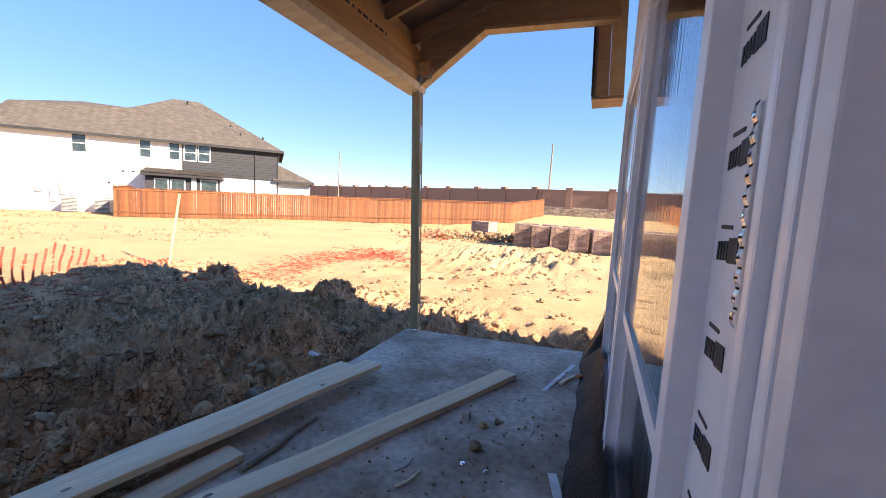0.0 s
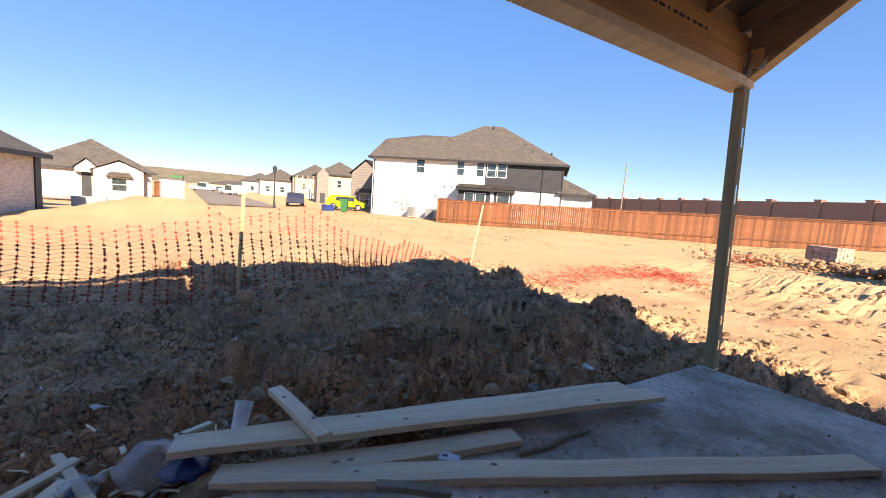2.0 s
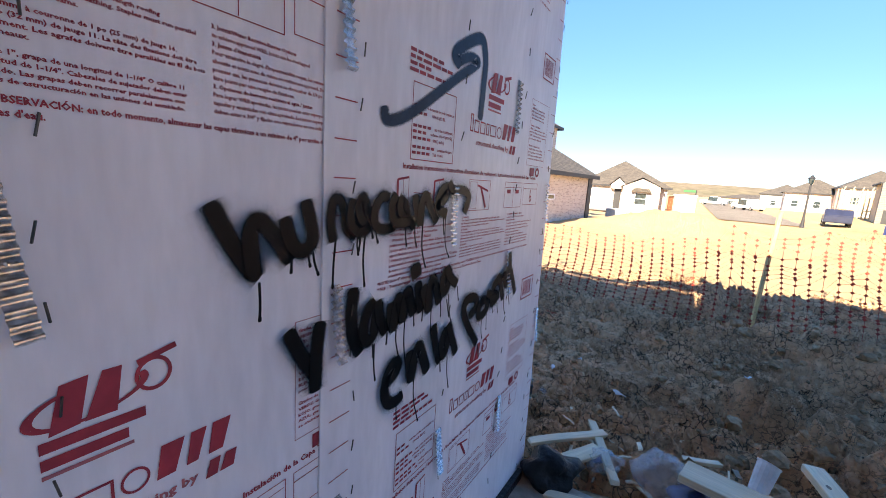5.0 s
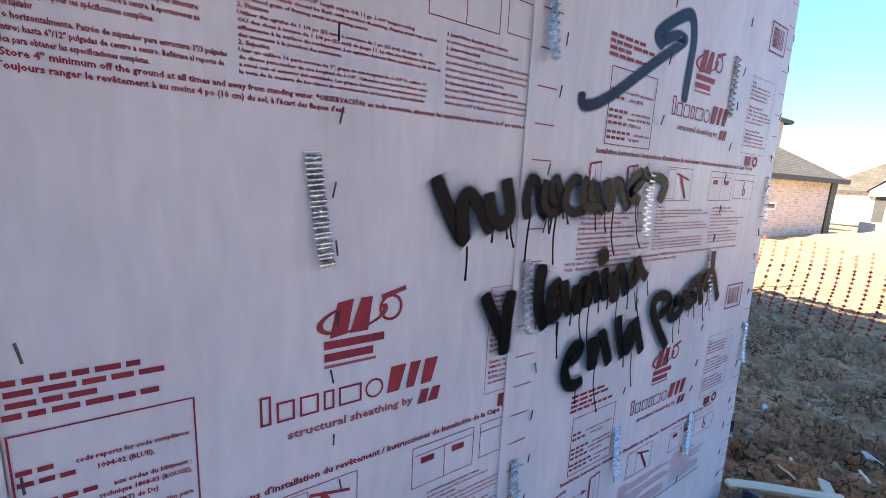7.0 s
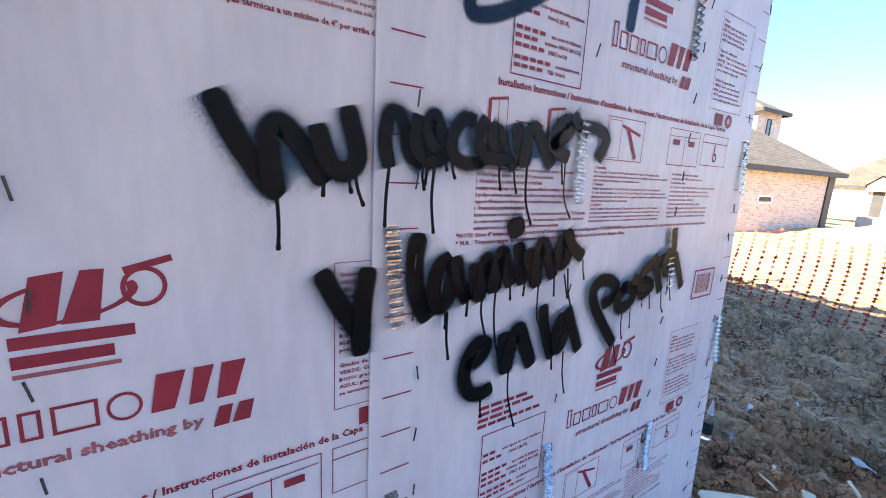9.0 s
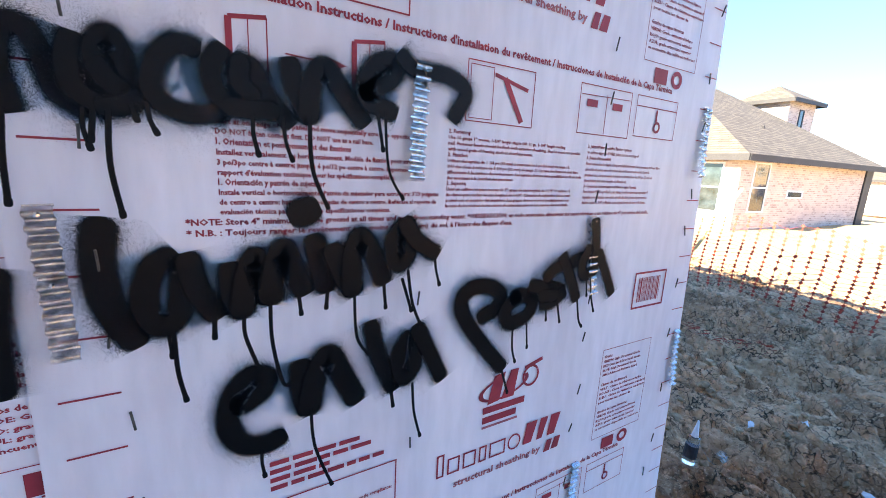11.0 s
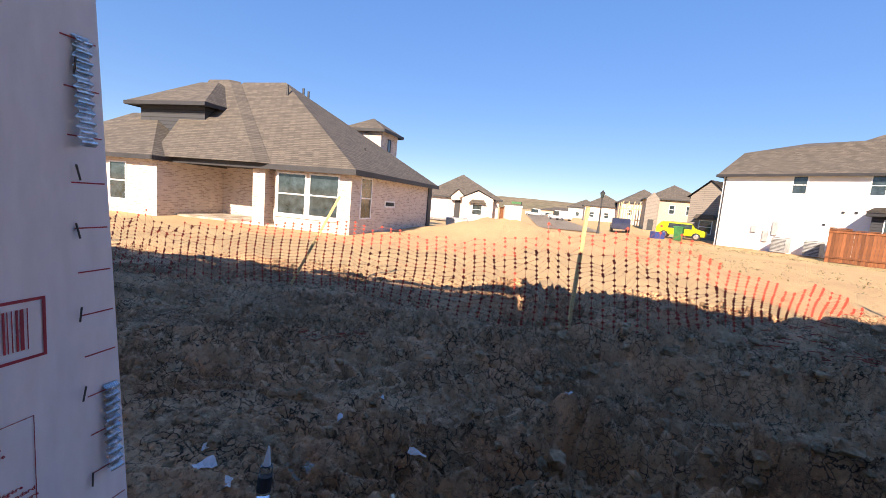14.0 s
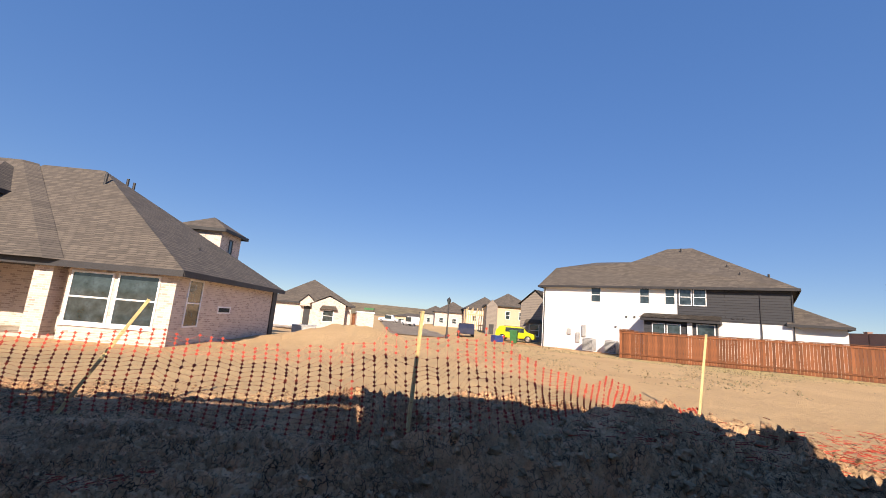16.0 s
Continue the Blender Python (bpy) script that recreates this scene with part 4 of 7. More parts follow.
# paint that ran down before it dried
run((2.178, 1.263), (2.177, 1.233), (2.178, 1.202))
run((2.119, 1.289), (2.12, 1.271))
run((2.086, 1.299), (2.081, 1.276))
run((2.075, 1.299), (2.071, 1.279), (2.063, 1.258))
run((2.024, 1.314), (2.028, 1.27), (2.029, 1.227))
run((1.967, 1.32), (1.968, 1.301), (1.964, 1.282))
run((1.959, 1.319), (1.963, 1.29))
run((1.947, 1.32), (1.95, 1.268), (1.944, 1.214))
run((1.928, 1.327), (1.924, 1.313))
run((1.915, 1.331), (1.913, 1.314), (1.908, 1.301))
run((1.815, 1.33), (1.815, 1.307), (1.81, 1.284))
run((1.782, 1.327), (1.779, 1.3), (1.772, 1.28))
run((1.751, 1.333), (1.748, 1.27), (1.729, 1.221))
run((1.662, 1.349), (1.653, 1.299))
run((1.651, 1.35), (1.644, 1.274), (1.621, 1.233))
run((1.914, 1.076), (1.912, 1.047))
run((1.909, 1.075), (1.908, 1.027), (1.902, 0.988))
run((1.867, 1.088), (1.868, 1.063))
run((1.835, 1.085), (1.834, 1.058), (1.82, 1.011))
run((1.804, 1.1), (1.803, 1.045), (1.792, 0.986), (1.781, 0.98))
run((1.769, 1.108), (1.766, 1.079))
run((1.731, 1.107), (1.733, 1.083))
run((1.693, 1.099), (1.689, 1.033), (1.671, 1.002))
run((1.649, 1.111), (1.645, 1.071))
run((1.619, 1.113), (1.602, 1.06))
run((1.61, 1.125), (1.601, 1.074), (1.585, 1.034))
run((1.564, 1.14), (1.561, 1.121), (1.554, 1.097))
run((1.822, 0.892), (1.822, 0.872), (1.819, 0.85))
run((1.756, 0.935), (1.751, 0.873), (1.727, 0.8))
run((1.633, 0.93), (1.629, 0.904))
run((1.596, 0.936), (1.591, 0.883), (1.578, 0.834))
run((1.41, 0.915), (1.392, 0.865))
run((1.393, 1.001), (1.39, 0.957), (1.38, 0.926))
run((1.36, 1.003), (1.353, 0.95))
run((1.314, 1.028), (1.31, 0.999))
run((1.283, 1.027), (1.272, 0.989))
run((1.228, 1.032), (1.217, 0.987), (1.205, 0.968))
run((1.208, 1.075), (1.201, 1.035))
run((1.196, 1.074), (1.187, 1.033), (1.174, 0.998))
spray.build("graffiti", M_SPRAY, wall_south, "black spray-painted handwriting with long paint runs")
arrow = Spray(0.0068)
arrow.stroke([(1.888, 1.571), (1.88, 1.554), (1.834, 1.564), (1.769, 1.598), (1.692, 1.647), (1.608, 1.7), (1.536, 1.742), (1.514, 1.76), (1.56, 1.76), (1.617, 1.733)], 0.019, 0.008)
arrow.stroke([(1.616, 1.731), (1.633, 1.749), (1.576, 1.79), (1.501, 1.821), (1.473, 1.776), (1.473, 1.708), (1.479, 1.623)], 0.0234, 0.008)
arrow.build("graffiti_arrow", M_SPRAY_BLUE, wall_south, "thin blue-black spray-painted hooked arrow")

# corrugated brick ties nailed to the wall, and staples
def brick_tie(x, z, length, lean=0.0, off=0.0065, width=0.024):
    bm = bmesh.new()
    n = 88
    wave = (0.0, 0.0, 0.4, 0.8, 1.0, 1.0, 0.8, 0.4)
    rows = []
    for i in range(n + 1):
        u = i / n
        y = 0.0008 + 0.0075 * wave[i % 8] + (0.012 * u * u if lean else 0)
        rows.append([bm.verts.new((sx * width / 2, y, -u * length)) for sx in (-1, 1)])
    for i in range(n):
        bm.faces.new((rows[i][0], rows[i][1], rows[i + 1][1], rows[i + 1][0]))
    bmesh.ops.solidify(bm, geom=bm.faces[:], thickness=0.0010)
    tie = thing("brick_tie", "corrugated galvanised brick tie nailed to the sheathing", "wall tie", pose(x, off, z, 0, lean, 0), group="brick ties")
    part("strip", bm, M_STEEL, tie)
    for u in (0.06, 0.5, 0.94):
        nb = bmesh.new()
        bmesh.ops.create_uvsphere(nb, u_segments=8, v_segments=5, radius=0.0035, matrix=Matrix.Translation((0, 0.0085, -u * length)))
        part("nail", nb, M_STEEL, tie)
    return tie


for x, z, ln, lean, off in ((2.454, 1.416, 0.172, 6, 0.0015), (1.590, 1.426, 0.168, -4, 0.0065), (1.220, 1.776, 0.172, 0, 0.0065), (1.190, 1.198, 0.166, 3, 0.0065)):
    brick_tie(x, z, ln, lean, off)
for x, z, ln, lean in ((2.012, 1.226, 0.166, 3), (2.002, 1.795, 0.175, 2), (1.147, 0.610, 0.150, -4), (1.597, 0.700, 0.155, 5), (2.000, 0.752, 0.16, 2)):
    brick_tie(x, z, ln, lean)
for x, z, ln in ((0.838, 1.447, 0.162), (0.802, 0.888, 0.160)):
    brick_tie(x, z, ln, -1)

staples = bmesh.new()
rnd = random.Random(8)
for x0, dz in ((0.845, 0.0), (1.182, 0.05), (1.585, 0.03), (1.965, 0.06), (2.42, 0.02), (2.775, 0.04)):
    z = 0.1 + dz
    while z < 2.4:
        y = 0.0068 if x0 < 1.99 else 0.0020
        a = rnd.uniform(-0.9, 0.9)
        xx = x0 + rnd.uniform(-0.012, 0.012)
        rod(staples, (xx, y + 0.004, z), (xx + 0.006 * a, y + rnd.uniform(0.001, 0.01), z + 0.024), 0.0015, n=5)
        z += rnd.uniform(0.085, 0.16)
tagged(part("staples", staples, M_WIRE, wall_south, "steel staples standing proud of the boards"), kind="stuff")

# windows, door and wrap of the window wall
def window_unit(y0, y1, z0, z1, name):
    w = tagged(new(name), "tall white vinyl window covered in rippled protective film", "window", kind="structure")
    fr, d = 0.055, 0.035
    part("window_frame", boxes((WX - d, 2.90, y0, y0 + fr, z0, z1), (WX - d, 2.90, y1 - fr, y1, z0, z1), (WX - d, 2.90, y0 + fr, y1 - fr, z0, z0 + fr),
                               (WX - d, 2.90, y0 + fr, y1 - fr, z1 - fr, z1), bevel=0.003), M_TRIM, w)
    zm = 1.00
    for za, zb, x in ((zm - 0.025, z1 - fr, WX - 0.012), (z0 + fr, zm + 0.025, WX + 0.012)):
        s = part("sash", boxes((x, x + 0.028, y0 + fr, y0 + fr + 0.035, za, zb), (x, x + 0.028, y1 - fr - 0.035, y1 - fr, za, zb),
                               (x, x + 0.028, y0 + fr + 0.035, y1 - fr - 0.035, za, za + 0.05), (x, x + 0.028, y0 + fr + 0.035, y1 - fr - 0.035, zb - 0.04, zb), bevel=0.002), M_TRIM, w)
        g = part("pane", boxes((x + 0.010, x + 0.014, y0 + fr + 0.030, y1 - fr - 0.030, za + 0.045, zb - 0.035)), M_GLASS, s)
        g.visible_shadow = False
    return w


window_unit(1.53, 2.87, 0.22, 2.36, "window_1")
window_unit(2.93, 4.42, 0.22, 2.36, "window_2")

door = tagged(new("door_1"), "primed patio door in a white moulded frame", "door", kind="structure")
part("casing", boxes((WX - 0.030, WX, 1.215, 1.235, 0.10, 2.33), (WX - 0.022, WX, 1.235, 1.262, 0.10, 2.33), (WX - 0.034, WX, 1.262, 1.282, 0.10, 2.33),
                     (WX - 0.026, WX, 1.282, 1.300, 0.10, 2.33), bevel=0.004), M_TRIM, door, "stepped white brick moulding")
part("jamb", boxes((WX - 0.028, 2.95, 1.185, 1.214, 0.10, 2.25), (WX - 0.028, 2.95, 0.245, 0.275, 0.10, 2.25), (WX - 0.028, 2.95, 0.275, 1.185, 2.22, 2.25), bevel=0.003), M_JAMB, door)
part("stop", boxes((WX + 0.028, 2.93, 1.168, 1.184, 0.10, 2.22), bevel=0.003), M_JAMB, door)
part("door_leaf", boxes((WX + 0.040, WX + 0.085, 0.278, 1.166, 0.13, 2.21), bevel=0.004), M_JAMB, door)
part("casing", boxes((WX - 0.030, WX, 0.17, 0.24, 0.10, 2.33), bevel=0.004), M_TRIM, door)
part("threshold", boxes((WX - 0.05, 2.95, 0.245, 1.214, 0.125, 0.150), bevel=0.004), M_STEEL, door)

# marks on the wrap as plain slanted bars
bm = bmesh.new()
rnd = random.Random(71)
for i in range(19):
    for k, y0 in enumerate((1.305, 1.420)):
        z = 0.20 + 0.122 * i + 0.06 * k + rnd.uniform(-0.008, 0.008)
        for j in range(7):
            bold = j < 3
            size = (0.0012, 0.0105, 0.030) if bold else (0.0012, 0.0062, 0.024)
            r = bmesh.ops.create_cube(bm, size=1.0)
            bmesh.ops.scale(bm, verts=r["verts"], vec=size)
            bmesh.ops.translate(bm, verts=r["verts"], vec=(WX - 0.0009, y0 + 0.010 + j * 0.0118, z + 0.04 - j * 0.0008))
        r = bmesh.ops.create_cube(bm, size=1.0)
        bmesh.ops.scale(bm, verts=r["verts"], vec=(0.0012, 0.045, 0.005))
        bmesh.ops.translate(bm, verts=r["verts"], vec=(WX - 0.0009, y0 + 0.055, z + 0.066))
tagged(part("wrap_marks", bm, M_INK, wall_east, "rows of dark printed marks"), kind="stuff")
tie = brick_tie(0, 0, 0.24, width=0.014)
tie.matrix_basis = pose(WX - 0.004, 1.41, 1.56, 0, 4, 90) @ Matrix.Diagonal((1, 0.35, 1, 1))
tagged(tie, "bent galvanised tie nailed on the house wrap")

# black film along the foot of the wall
def poly_skirt():
    ny, nz = 90, 16
    ys = np.linspace(1.55, 4.98, ny)
    bm = bmesh.new()
    grid = []
    for i, y in enumerate(ys):
        top = 0.30 + 0.10 * float(vnoise(np.array([y * 2.2]), np.array([0.0]), 3)[0]) + (0.18 if y > 4.7 else 0)
        row = []
        for j in range(nz):
            u = j / (nz - 1)
            wob = 0.05 * (float(fbm(np.array([y * 3.5]), np.array([u * 2.5 + 4]), 4, 5)[0]) - 0.5)
            x = 2.775 - 0.16 * (1 - u) ** 1.8 + wob * (1 - u * 0.6)
            row.append(bm.verts.new((min(x, 2.788), y, 0.115 + (top - 0.115) * u)))
        grid.append(row)
    for i in range(ny - 1):
        for j in range(nz - 1):
            bm.faces.new((grid[i][j], grid[i + 1][j], grid[i + 1][j + 1], grid[i][j + 1]))
    bmesh.ops.solidify(bm, geom=bm.faces[:], thickness=0.002)
    for f in bm.faces:
        f.smooth = True
    tagged(part("plastic_film", bm, M_BLACK), "crumpled black plastic film along the wall's foot", "plastic film")


poly_skirt()

# post, beam, header, rafters and roof
post = thing("porch_post", "rough treated timber post with steel straps on the slab", "post", FALL)
part("shaft", boxes((0.812, 0.901, 4.850, 4.939, 0.0, 2.60), bevel=0.004), M_TREATED, post)
for z in (1.55, 2.05, 1.0, 0.45, 0.22):
    part("strap", boxes((0.8995, 0.9035, 4.875, 4.897, z, z + 0.17 if z > 0.8 else z + 0.09)), M_STEEL, post)
part("foot", boxes((0.806, 0.907, 4.844, 4.945, 0.0, 0.035), bevel=0.003), M_STEEL, post, "worn steel post base")
beam = thing("porch_beam", "laminated timber porch beam with stamped marks over the post", "beam", FALL)
part("beam", boxes((0.775, 0.895, 0.012, 4.93, 2.642, 2.98), bevel=0.004), M_BEAM, beam)
part("plate", boxes((0.735, 0.918, 0.012, 4.96, 2.565, 2.640), bevel=0.004), M_LUMBER, beam, "pale plate under the beam")
part("blocking", boxes((0.80, 0.838, 0.012, 4.93, 2.978, 3.145)), M_RAFTER, beam)
# added board: stops sun leaking over the wall onto the beam
part("frieze", boxes((2.812, 2.90, 0.012, 4.93, 3.20, 3.84)), M_RAFTER, beam)
part("fascia", boxes((0.70, 0.735, 0.012, 4.96, 2.60, 2.86), bevel=0.003), M_RAFTER, beam)
bm = bmesh.new()
for i in range(16):
    w = 0.03 + 0.02 * (i % 3)
    y = 2.75 + i * 0.085 + (0.12 if i > 6 else 0)
    r = bmesh.ops.create_cube(bm, size=1.0)
    bmesh.ops.scale(bm, verts=r["verts"], vec=(0.002, w, 0.036 if i < 7 else 0.022))
    bmesh.ops.translate(bm, verts=r["verts"], vec=(0.896, y, 2.86))
part("stamp", bm, M_INK, beam, "dark stamped marks")
header = thing("porch_header", "clipped timber header across the porch end", "header", FALL)
part("board", prism([(0.90, 2.63), (1.23, 2.86), (1.58, 3.10), (2.80, 3.03), (2.80, 3.815), (0.90, 3.17)], 4.86, 4.93), M_RAFTER, header)
part("edge_trim", prism([(0.90, 2.615), (1.23, 2.845), (1.585, 3.088), (2.80, 3.015), (2.80, 3.045), (1.58, 3.118), (1.22, 2.872), (0.90, 2.645)], 4.85, 4.98), M_LUMBER_Y, header, "pale trim along the lower edge")
bracket = thing("beam_bracket", "galvanised bracket with a torn scrap of white wrap", "bracket", FALL)
part("plate", boxes((0.896, 0.902, 4.78, 4.86, 2.56, 2.86), (0.906, 1.02, 4.842, 4.848, 2.70, 2.86)), M_STEEL, bracket)
bm = faces([(0.905, 4.835, 2.72), (1.00, 4.83, 2.70), (1.06, 4.82, 2.78), (1.05, 4.80, 2.66), (0.96, 4.81, 2.69), (0.90, 4.82, 2.55), (0.92, 4.83, 2.48)], [(0, 1, 4), (1, 2, 3), (1, 3, 4), (0, 4, 5), (0, 5, 6)], 0.002)
part("wrap_scrap", bm, M_PAPER, bracket, "torn white wrap")


def slope_z(x):
    return 2.99 + 0.34 * (x - 0.80)


raf = None
for i in range(9):
    y = 0.30 + 0.56 * i
    if raf is None:
        raf = thing("rafter", "pale sawn rafter of the open porch roof", "rafter", FALL @ pose(0, y, 0), group="porch rafters")
        part("board", prism([(0.62, slope_z(0.62)), (2.80, slope_z(2.80)), (2.80, slope_z(2.80) + 0.15), (0.62, slope_z(0.62) + 0.15)], 0.0, 0.038), M_RAFTER, raf)
    else:
        copy_thing(raf, FALL @ pose(0, y, 0))
roof = tagged(new("roof"), "dark porch roof decking, with unseen flat decks added over the house to cast shade", "roof", kind="structure")
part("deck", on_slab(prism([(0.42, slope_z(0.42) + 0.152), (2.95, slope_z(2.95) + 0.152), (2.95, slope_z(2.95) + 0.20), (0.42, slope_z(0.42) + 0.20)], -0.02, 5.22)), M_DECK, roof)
# unseen flat house decks and eave, sized to place the shadow's edge
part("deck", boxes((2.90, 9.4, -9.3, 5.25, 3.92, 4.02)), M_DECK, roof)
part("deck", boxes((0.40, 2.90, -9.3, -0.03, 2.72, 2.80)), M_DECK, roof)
part("eave", boxes((0.40, 0.44, -9.3, 5.22, 2.84, 3.02)), M_FASCIA, roof)
eave_return = thing("eave_return", "boxed brown timber eave return with a shingle edge", "eave", FALL)
part("side_board", boxes((2.600, 2.625, 4.98, 5.30, 2.40, 3.60), bevel=0.002), M_GREYWOOD, eave_return)
part("face_board", boxes((2.625, 2.730, 4.965, 4.995, 2.40, 3.60), bevel=0.002), M_RAFTER, eave_return)
part("bottom_board", boxes((2.585, 2.86, 4.96, 5.30, 2.375, 2.398), bevel=0.002), M_RAFTER, eave_return)
part("stud", boxes((2.732, 2.86, 4.970, 5.005, 2.40, 3.60), bevel=0.002), M_LUMBER_Y, eave_return)
part("shingle_edge", boxes((2.580, 2.598, 4.97, 5.32, 2.42, 3.60)), M_FASCIA, eave_return)


# ---- on the slab ----
def plank(name, a, c, width, z, thick, label, material=None, jag=0.0, tip=None):
    """A sawn board that lies from a to c with its underside at z (and its far end at tip)."""
    a, c = Vector((*a, z)), Vector((*c, z if tip is None else tip))
    d = c - a
    n = max(6, int(d.length / 0.15))
    bm = bmesh.new()
    rows = []
    r = random.Random(int(abs(a.x * 991 + c.y * 613)))
    for i in range(n + 1):
        u = i / n * d.length
        bow = 0.004 * math.sin(i * 0.9)
        row = [bm.verts.new((u + (r.uniform(-jag, jag) if i in (0, n) else 0), sy * width / 2, sz * thick + bow)) for sy, sz in ((-1, 0), (1, 0), (1, 1), (-1, 1))]
        rows.append(row)
    for i in range(n):
        for k in range(4):
            bm.faces.new((rows[i][k], rows[i + 1][k], rows[i + 1][(k + 1) % 4], rows[i][(k + 1) % 4]))
    bm.faces.new(rows[0][::-1])
    bm.faces.new(rows[-1])
    bmesh.ops.recalc_face_normals(bm, faces=bm.faces)
    bmesh.ops.bevel(bm, geom=[e for e in bm.edges if len(e.link_faces) == 2 and e.calc_face_angle(0) > 0.8], offset=min(0.003, thick * 0.2), segments=1, affect="EDGES")
    th = tagged(new(name), label, "board")
    th.matrix_basis = FALL @ Matrix.Translation(a) @ d.to_track_quat("X", "Z").to_matrix().to_4x4()
    part("timber", bm, material or M_LUMBER, th)
    for k in range(2):
        kb = bmesh.new()
        bmesh.ops.create_circle(kb, cap_ends=True, segments=10, radius=r.uniform(0.008, 0.014), matrix=Matrix.Translation((d.length * r.uniform(0.15, 0.85), r.uniform(-0.3, 0.3) * width, thick + 0.0042)) @ Matrix.Diagonal((1.8, 1, 1, 1)))
        if thick > 0.03:
            part("knot", kb, M_GREYWOOD, th, "dark knot in the board's face")
        else:
            kb.free()
    return th


plank("timber_board", (0.60, 0.86), (2.085, 4.06), 0.150, 0.0, 0.042, "pale construction board lying across the dusty slab")
plank("timber_board", (0.66, 1.02), (0.96, 2.42), 0.150, 0.0, 0.040, "short pale board under the other boards on the slab")
plank("timber_board", (0.38, 0.95), (0.835, 3.64), 0.170, 0.055, 0.038, "pale construction board leaning over the slab's edge", tip=0.035)
plank("timber_board", (0.41, 0.68), (1.065, 3.66), 0.165, 0.096, 0.038, "long pale construction board on top of the pile", tip=0.075)
plank("timber_offcut", (0.06, 1.205), (0.71, 1.345), 0.088, 0.150, 0.038, "short pale offcut lying across the boards", tip=0.140)
plank("timber_offcut", (0.93, 1.90), (1.01, 1.98), 0.07, 0.0, 0.035, "small white painted offcut beside the boards", M_PAPER)
plank("timber_scrap", (1.05, 1.50), (1.24, 1.78), 0.055, 0.046, 0.030, "splintered grey board end on the slab", M_GREYWOOD, 0.02)
plank("trim_strip", (2.385, 3.90), (2.560, 4.55), 0.036, 0.0, 0.004, "thin white trim strip on the slab", M_PAPER)
plank("timber_scrap", (2.49, 4.06), (2.58, 4.28), 0.03, 0.0, 0.018, "small pale wood scrap beside the film", M_LUMBER, 0.01)
plank("trim_strip", (2.545, 2.92), (2.60, 2.72), 0.045, 0.0, 0.004, "bent white trim scrap on the slab", M_PAPER)


def stick(name, pts, r, label, material, cat="stick", slab=True):
    bm = bmesh.new()
    for i in range(len(pts) - 1):
        rod(bm, pts[i], pts[i + 1], r * (1 - 0.12 * i), r * (1 - 0.12 * (i + 1)), 7)
    ob = part(name, on_slab(bm) if slab else bm, material)
    return tagged(ob, label, cat)


stick("stick", [(1.09, 2.32, 0.014), (1.11, 2.55, 0.016), (1.085, 2.74, 0.014), (1.10, 2.90, 0.015)], 0.016, "peeled crooked stick on the slab", M_GREYWOOD)
stick("wire", [(2.36, 3.42, 0.004), (2.385, 3.36, 0.004), (2.395, 3.29, 0.004), (2.385, 3.23, 0.004)], 0.004, "curled white wire scrap on the slab", M_PAPER, "wire")
stick("wood_curl", [(1.86, 2.52, 0.008), (1.90, 2.58, 0.012), (1.92, 2.68, 0.008)], 0.007, "curled pale wood shaving on the slab", M_LUMBER, "shaving")
stick("twig", [(1.80, 2.62, 0.006), (1.845, 2.68, 0.012), (1.84, 2.76, 0.006)], 0.004, "thin brown twig on the slab", M_GREYWOOD)


def lump_mesh(r, seed, flat=0.7, sub=2, rough=0.35):
    bm = bmesh.new()
    bmesh.ops.create_icosphere(bm, subdivisions=sub, radius=r)
    for v in bm.verts:
        n = noise.fractal(v.co / r * 1.3 + Vector((seed * 7.1, seed * 3.3, 0)), 1.0, 2.0, 3)
        v.co *= 1 + rough * n
        v.co.z *= flat
    return bm


def clod_thing(x, y, z, r, seed, label, material=None, name="clod", cat="clod", slab=True):
    bm = lump_mesh(r, seed)
    bmesh.ops.translate(bm, verts=bm.verts, vec=(x, y, z + r * 0.45))
    tagged(part(name, on_slab(bm) if slab else bm, material or M_CLOD), label, cat)


clod_thing(2.12, 2.98, 0, 0.038, 1, "dry dark clod of clay on the slab")
clod_thing(2.10, 3.22, 0, 0.030, 2, "dry dark clod of clay on the slab")
clod_thing(2.17, 3.30, 0, 0.022, 3, "small dry clod of clay on the slab")
clod_thing(2.62, 4.26, 0, 0.030, 4, "crushed orange plastic cap by the black film", M_ORANGE, "crushed_cap", "bottle cap")
clod_thing(2.10, 2.82, 0, 0.014, 5, "crumpled silver foil scrap on the slab", M_STEEL, "foil_scrap", "foil")
clod_thing(2.23, 2.80, 0, 0.012, 6, "crumpled silver foil scrap on the slab", M_STEEL, "foil_scrap", "foil")
block = tagged(part("concrete_chip", on_slab(boxes((1.945, 1.995, 3.26, 3.31, 0.0, 0.045), bevel=0.006)), M_CONC), "chipped grey concrete cube on the slab", "concrete chip")

# loose soil and grit scattered on the slab
grit = bmesh.new()
rnd = random.Random(17)
for i in range(520):
    x, y = rnd.uniform(0.95, 2.6), rnd.gauss(2.6, 1.0)
    if not 0.1 < y < 4.8 or rnd.random() > 0.35 + 0.65 * math.exp(-((x - 2.0) ** 2 + (y - 2.9) ** 2) / 0.5):
        continue
    r = rnd.uniform(0.003, 0.011)
    bmesh.ops.create_icosphere(grit, subdivisions=1, radius=r, matrix=Matrix.Translation((x, y, r * 0.4)) @ Matrix.Diagonal((1, rnd.uniform(0.6, 1.4), 0.6, 1)))
tagged(part("grit", on_slab(grit), M_CLOD), "scattered grit and clay crumbs on the slab", "grit", kind="stuff")

